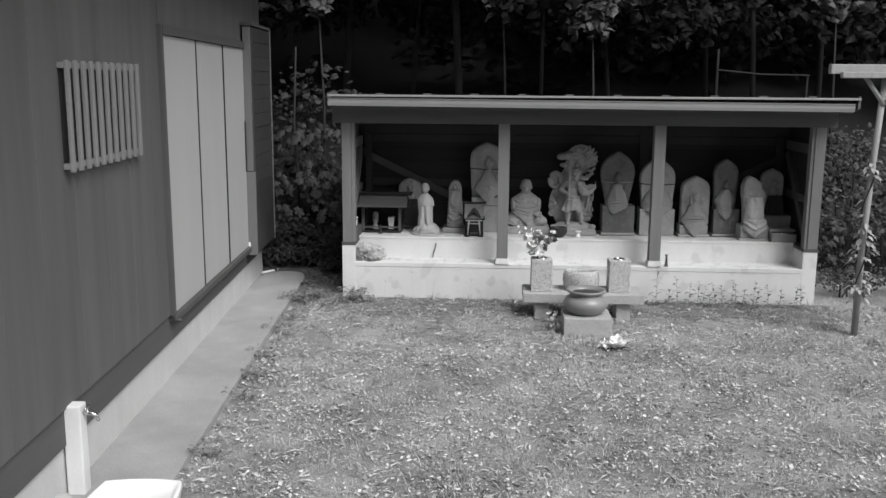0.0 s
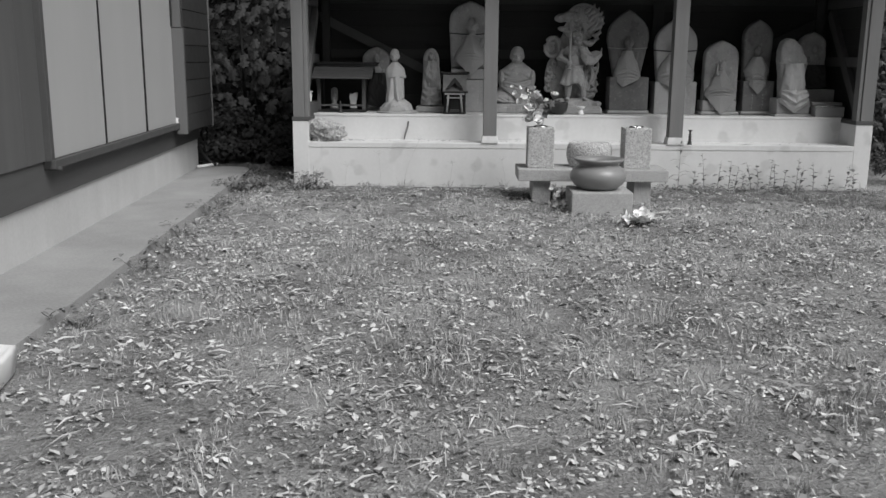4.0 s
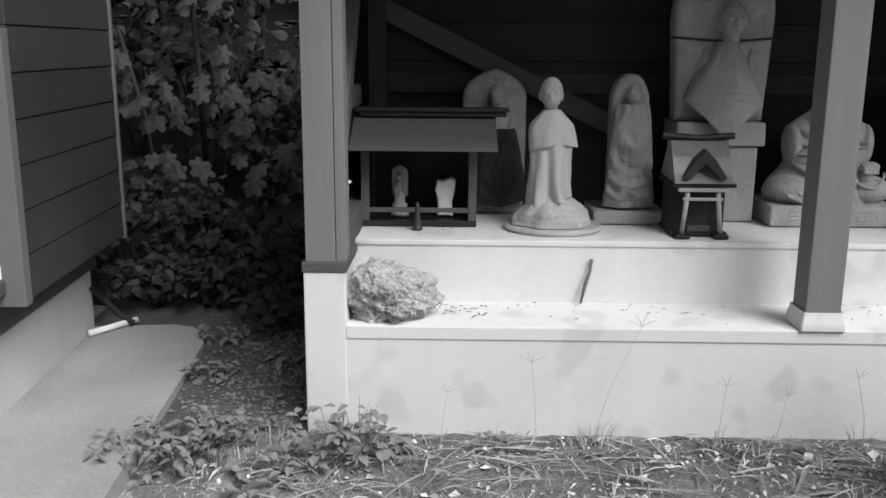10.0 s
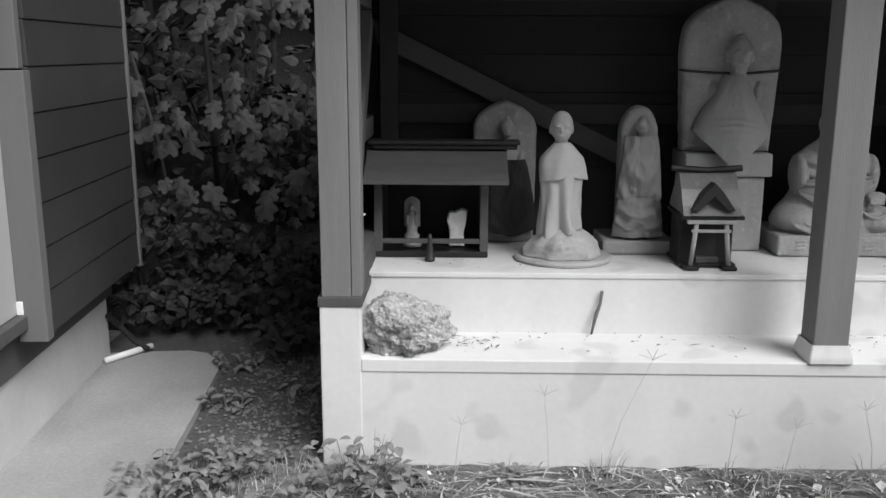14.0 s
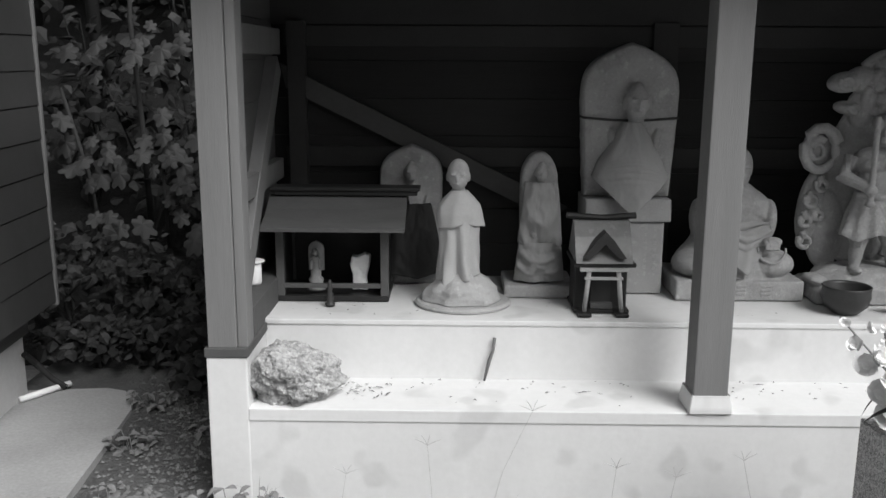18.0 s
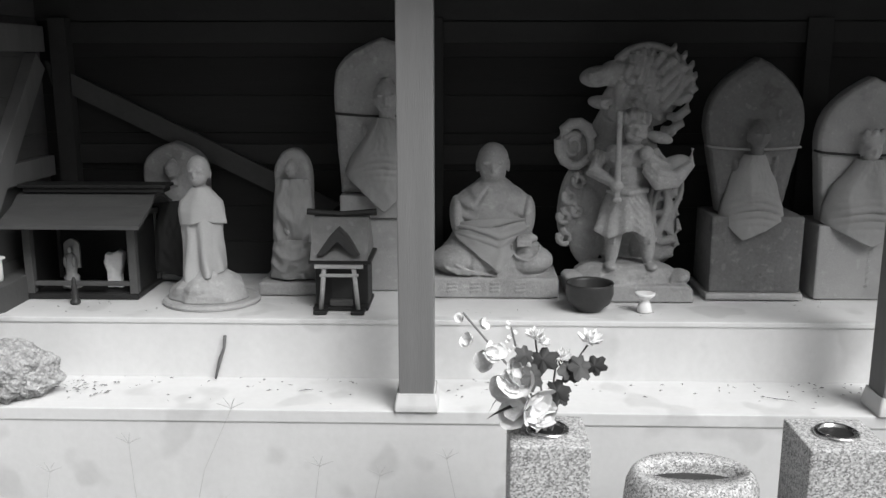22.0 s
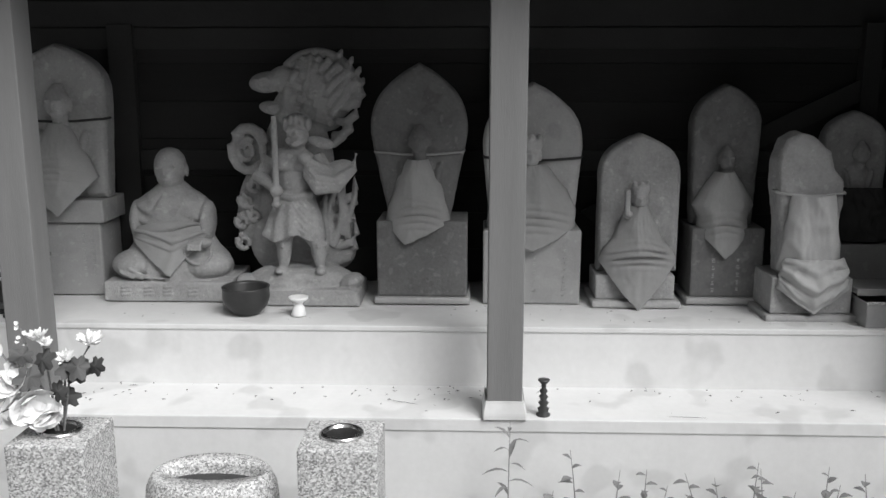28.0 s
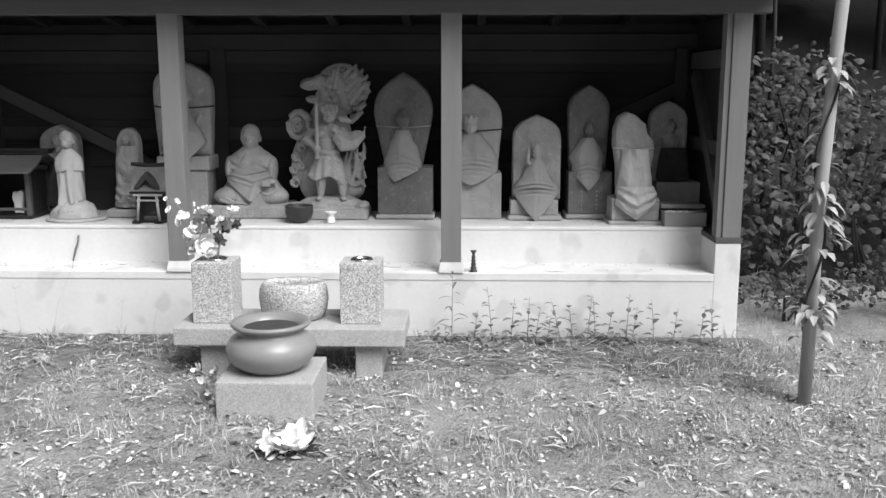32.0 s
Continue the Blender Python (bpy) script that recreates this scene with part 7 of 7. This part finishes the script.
def build_weeds():
    herb(1.68, 7.86, 0.36, 1, "upright narrow-leaved weed before a post", 0.10, 16, 0.005, narrow=0.10)
    for k, (x, h, ln) in enumerate(((1.90, 0.30, -0.03), (2.09, 0.24, 0.01), (2.13, 0.19, 0.03), (2.42, 0.26, 0.02), (2.46, 0.25, -0.02), (2.62, 0.27, 0.015), (2.66, 0.18, 0.03), (3.02, 0.20, 0.03), (2.27, 0.24, -0.06), (2.2, 0.12, 0.02))):
        herb(x, 7.90 - 0.02 * (k % 3), h * 0.85, 10 + k, "small leafy weed stem against the white plinth", 0.058, 10, ln, narrow=0.30)
    for k, (x, h, ln) in enumerate(((2.0, 0.20, 0.02), (2.34, 0.17, -0.03), (2.52, 0.14, 0.03), (2.78, 0.19, -0.02), (2.88, 0.15, 0.02), (3.1, 0.16, -0.02), (1.8, 0.13, 0.02))):
        herb(x, 7.88 + 0.02 * (k % 2), h, 80 + k, "low leafy weed at the white plinth's foot", 0.066, 8, ln, narrow=0.34)
    for k, (x, h, ln) in enumerate(((-0.72, 0.22, -0.02), (-0.55, 0.34, 0.14), (-0.16, 0.15, 0.02), (0.30, 0.18, -0.04), (-1.02, 0.12, 0.02), (0.02, 0.12, 0.03))):
        finger_grass(x, 7.93, h, 30 + k, ln)
    for k, (x, y, h, n) in enumerate(((-1.27, 7.86, 0.24, 9), (-1.36, 7.90, 0.13, 8), (-0.555, 7.93, 0.10, 7), (-0.165, 7.93, 0.09, 6), (1.62, 7.9, 0.10, 8), (1.50, 7.92, 0.09, 6), (2.3, 7.9, 0.10, 8), (2.9, 7.9, 0.09, 7), (3.2, 7.95, 0.12, 8), (-0.85, 7.94, 0.06, 6), (0.1, 7.94, 0.07, 6), (0.28, 7.92, 0.12, 6))):
        grass_tuft(x, y, h, n, 50 + k)
    low_plant(-1.33, 7.82, 0.17, 110, 1, 0.036, 0.14)
    low_plant(-1.20, 7.86, 0.10, 20, 2, 0.04, 0.08)
    low_plant(-1.90, 7.80, 0.19, 100, 3, 0.036, 0.12, "weeds creeping over the concrete apron's edge")
    low_plant(-1.74, 7.92, 0.17, 80, 4, 0.034, 0.11, "weeds creeping over the concrete apron's edge")
    low_plant(-0.86, 7.90, 0.07, 16, 5, 0.028, 0.06)
    low_plant(-1.55, 7.66, 0.14, 24, 6, 0.04, 0.05)
    low_plant(-1.88, 8.45, 0.10, 26, 7, 0.04, 0.08)
    low_plant(-1.93, 8.85, 0.10, 26, 8, 0.04, 0.09)
    low_plant(-1.62, 8.6, 0.12, 26, 9, 0.04, 0.06)
    rng = random.Random(77)
    for k in range(16):
        low_plant(rng.uniform(1.5, 3.5), rng.uniform(7.72, 7.95), 0.08, 9, 100 + k, 0.03, 0.06)
    for k in range(22):
        ly = -2.6 + 5.2 * k / 21
        px, py = -2.218 + 0.49 * math.cos(radians(3.81)) - ly * math.sin(radians(3.81)), 5.311 + ly * math.cos(radians(3.81)) + 0.49 * math.sin(radians(3.81))
        if abs(py - 3.2) < 0.36:
            continue
        big = rng.choice((0.8, 1.0, 1.5, 1.9))
        low_plant(px + rng.uniform(0.0, 0.08), py, 0.08 * big, int(9 * big * big), 140 + k, 0.034, 0.05 * big, "small weeds along the apron's edge")


build_weeds()


def build_damp_soil():
    nx, ny = 26, 36
    verts, faces = [], []
    for j in range(ny + 1):
        for i in range(nx + 1):
            x = -2.62 + 1.15 * i / nx
            y = 7.98 + 1.7 * j / ny + (0.22 * noise.noise(Vector((x * 4, 1.3, 0.2))) if j == 0 else 0)
            verts.append((x, y, ground_height(x, y) + (0.006 + 0.012 * abs(noise.noise(Vector((x * 11, y * 11, 4.0)))) if 0 < j < ny and 0 < i < nx else -0.01)))
    for j in range(ny):
        for i in range(nx):
            k = j * (nx + 1) + i
            faces.append((k, k + 1, k + nx + 2, k + nx + 1))
    ob = mesh_stuff("damp_soil", verts, faces, DAMPSOIL, "damp dark soil between the house and the shed", "soil")
    ob.data.polygons.foreach_set("use_smooth", [True] * len(ob.data.polygons))


build_damp_soil()


def build_bare_soil():
    nx, ny = 120, 14
    verts, faces = [], []
    for j in range(ny + 1):
        for i in range(nx + 1):
            x = -1.9 + 5.3 * i / nx
            front = 7.40 + 0.22 * noise.noise(Vector((x * 2.3, 0.4, 3.0))) + 0.08 * noise.noise(Vector((x * 9, 0.4, 3.0)))
            y = front + (7.998 - front) * j / ny
            edge = j == 0 or i in (0, nx)
            verts.append((x, y, ground_height(x, y) + (-0.016 if edge else -0.006 + 0.010 * noise.noise(Vector((x * 13, y * 13, 4.0))))))
    for j in range(ny):
        for i in range(nx):
            k = j * (nx + 1) + i
            faces.append((k, k + 1, k + nx + 2, k + nx + 1))
    ob = mesh_stuff("bare_soil", verts, faces, BARESOIL, "bare dark soil under the litter before the plinth", "soil")
    ob.data.polygons.foreach_set("use_smooth", [True] * len(faces))


BARESOIL = material("bare_soil", 0.17, 0.95, 0.7, 70, 3, 1.0, bump_dist=0.02, fleck=0.5)
build_bare_soil()


def build_debris():
    rng = random.Random(6)
    verts, faces = [], []

    def flake(x, y, z, L, w, a):
        n = len(verts)
        dx, dy = math.cos(a) * L / 2, math.sin(a) * L / 2
        px, py = -math.sin(a) * w, math.cos(a) * w
        verts.extend([(x - dx, y - dy, z + 0.001), (x + px, y + py, z + 0.004), (x + dx, y + dy, z + 0.0015), (x - px, y - py, z + 0.002)])
        faces.append((n, n + 1, n + 2, n + 3))

    for _ in range(150):
        flake(rng.uniform(-1.25, 3.05), 8.04 + 0.24 * rng.random() ** 0.6, LEDGE_Z + 0.004, rng.uniform(0.006, 0.02), rng.uniform(0.0012, 0.004), rng.uniform(0, 6.28))
    for _ in range(60):
        flake(rng.uniform(-1.25, 3.05), rng.uniform(8.35, 8.55), STEP_Z + 0.005, rng.uniform(0.005, 0.014), rng.uniform(0.001, 0.003), rng.uniform(0, 6.28))
    for _ in range(40):
        flake(rng.gauss(-0.98, 0.05), rng.uniform(8.1, 8.24), LEDGE_Z + 0.004, rng.uniform(0.01, 0.035), rng.uniform(0.001, 0.003), rng.uniform(0, 6.28))
    for x, y, L, a in ((1.35, 8.12, 0.11, 2.8), (1.32, 8.13, 0.05, 2.6), (2.25, 8.02, 0.14, 3.1), (-0.22, 8.16, 0.06, 0.3), (0.4, 8.25, 0.04, 0.1)):
        flake(x, y, LEDGE_Z + 0.005, L, 0.002, a)
    mesh_stuff("ledge_debris", verts, faces, DIRT, "dry leaf crumbs scattered on the plaster ledge", "debris")
    # gravel in the gap
    verts, faces = [], []
    for _ in range(1500):
        x, y = rng.gauss(-1.68, 0.16), rng.uniform(7.6, 9.3)
        if not free_ground(x, y):
            continue
        r = rng.uniform(0.004, 0.014)
        z = ground_height(x, y) + (0.010 if y > 8.0 else -0.012) + r * 0.2
        n = len(verts)
        pts = [(1, 0, 0), (0, 1, 0), (-1, 0, 0), (0, -1, 0), (0.1, 0.1, 0.7)]
        a = rng.uniform(0, 6.28)
        for px, py, pz in pts:
            k = rng.uniform(0.7, 1.2)
            verts.append((x + r * k * (px * math.cos(a) - py * math.sin(a)), y + r * k * (px * math.sin(a) + py * math.cos(a)), z + r * pz))
        faces.extend([(n, n + 1, n + 4), (n + 1, n + 2, n + 4), (n + 2, n + 3, n + 4), (n + 3, n, n + 4)])
    mesh_stuff("gravel", verts, faces, STONE_DARK, "grey gravel between the apron and the plinth", "gravel")
    # long straw by the plinth
    verts, faces = [], []
    for _ in range(1500):
        x, y = rng.uniform(-1.6, 3.2), 7.97 - 0.75 * rng.random() ** 1.3
        if 0.35 < x < 1.47 and 7.2 < y < 7.65:
            continue
        L, w, a = rng.uniform(0.04, 0.24), rng.uniform(0.0008, 0.0035) * (2.2 if rng.random() < 0.06 else 1), rng.gauss(0.0, 0.9)
        if y + abs(math.sin(a)) * L / 2 > 7.985:
            continue
        z = ground_height(x, y) + rng.uniform(0.0, 0.02)
        n = len(verts)
        dx, dy = math.cos(a) * L / 2, math.sin(a) * L / 2
        px, py = -math.sin(a) * w, math.cos(a) * w
        t = rng.uniform(-0.008, 0.008)
        verts.extend([(x - dx - px * 0.5, y - dy - py * 0.5, z - t), (x - dx + px * 0.5, y - dy + py * 0.5, z - t), (x + px, y + py, z + 0.006), (x + dx, y + dy, z + t), (x - px, y - py, z + 0.005)])
        faces.extend([(n, n + 4, n + 2, n + 1), (n + 4, n + 3, n + 2)])
    mesh_stuff("straw", verts, faces, STRAW, "dry straw and split stalks at the foot of the plinth", "straw")


STRAW = material("dry_straw", 0.27, 0.85, 0.2, 90, 6, 0.1, island=0.9)
build_debris()


# ---- arbour pole with a climbing vine ----
def build_pole():
    o = holder("arbour", "leaning pale pole arbour with rough top timbers", "arbour")
    part("pole", tube(bmesh.new(), [(3.285, 7.05, -0.16), (3.285, 7.05, 0.8), (3.312, 7.05, 1.5), (3.35, 7.05, 2.22)], [0.030, 0.028, 0.027, 0.026], 12), PALEBARK, o, "", True)
    part("top_timber", B(2.875, 6.2, 7.00, 7.07, 2.185, 2.265, 0.008), PALEBARK, o)
    part("top_timber", B(2.95, 5.6, 6.93, 6.997, 2.15, 2.20, 0.008), PALEBARK, o)
    part("brace", tube(bmesh.new(), [(3.345, 7.03, 1.93), (3.15, 7.02, 2.19)], 0.02, 8), PALEBARK, o, "", True)
    part("brace", tube(bmesh.new(), [(3.345, 7.03, 1.93), (3.55, 7.02, 2.19)], 0.02, 8), PALEBARK, o, "", True)
    part("far_pole", tube(bmesh.new(), [(5.6, 7.05, -0.16), (5.6, 7.05, 2.19)], 0.03, 10), PALEBARK, o, "", True)
    v = holder("climbing_vine", "ivy climbing the leaning pole", "vine")
    rng = random.Random(4)
    bm = bmesh.new()
    pts = []
    for k in range(40):
        z = 0.02 + 1.5 * k / 39
        a = z * 9
        pts.append((3.285 + 0.02 * max(0, z - 0.8) + 0.034 * math.cos(a), 7.05 + 0.034 * math.sin(a), z))
    tube(bm, pts, 0.005, 6)
    part("vine_stem", bm, BARK, v)
    bm = bmesh.new()
    for k in range(120):
        z = rng.uniform(0.25, 1.45) if k % 3 else rng.uniform(0.1, 0.9)
        spread = 0.03 + (0.05 if z < 0.75 else 0.0) * rng.random()
        a = rng.uniform(0, 6.283)
        leaf_blade(bm, (3.29 + 0.02 * max(0, z - 0.8) + spread * math.cos(a), 7.05 + spread * math.sin(a), z), (math.cos(a), math.sin(a), rng.uniform(-0.5, 0.3)), rng.uniform(0.05, 0.085), 0.018, 0.5)
    part("vine_leaves", bm, VINELEAF, v)


VINELEAF = material("vine_leaf", 0.30, 0.6, 0.2, 60, 5, 0.1, island=0.6)
build_pole()
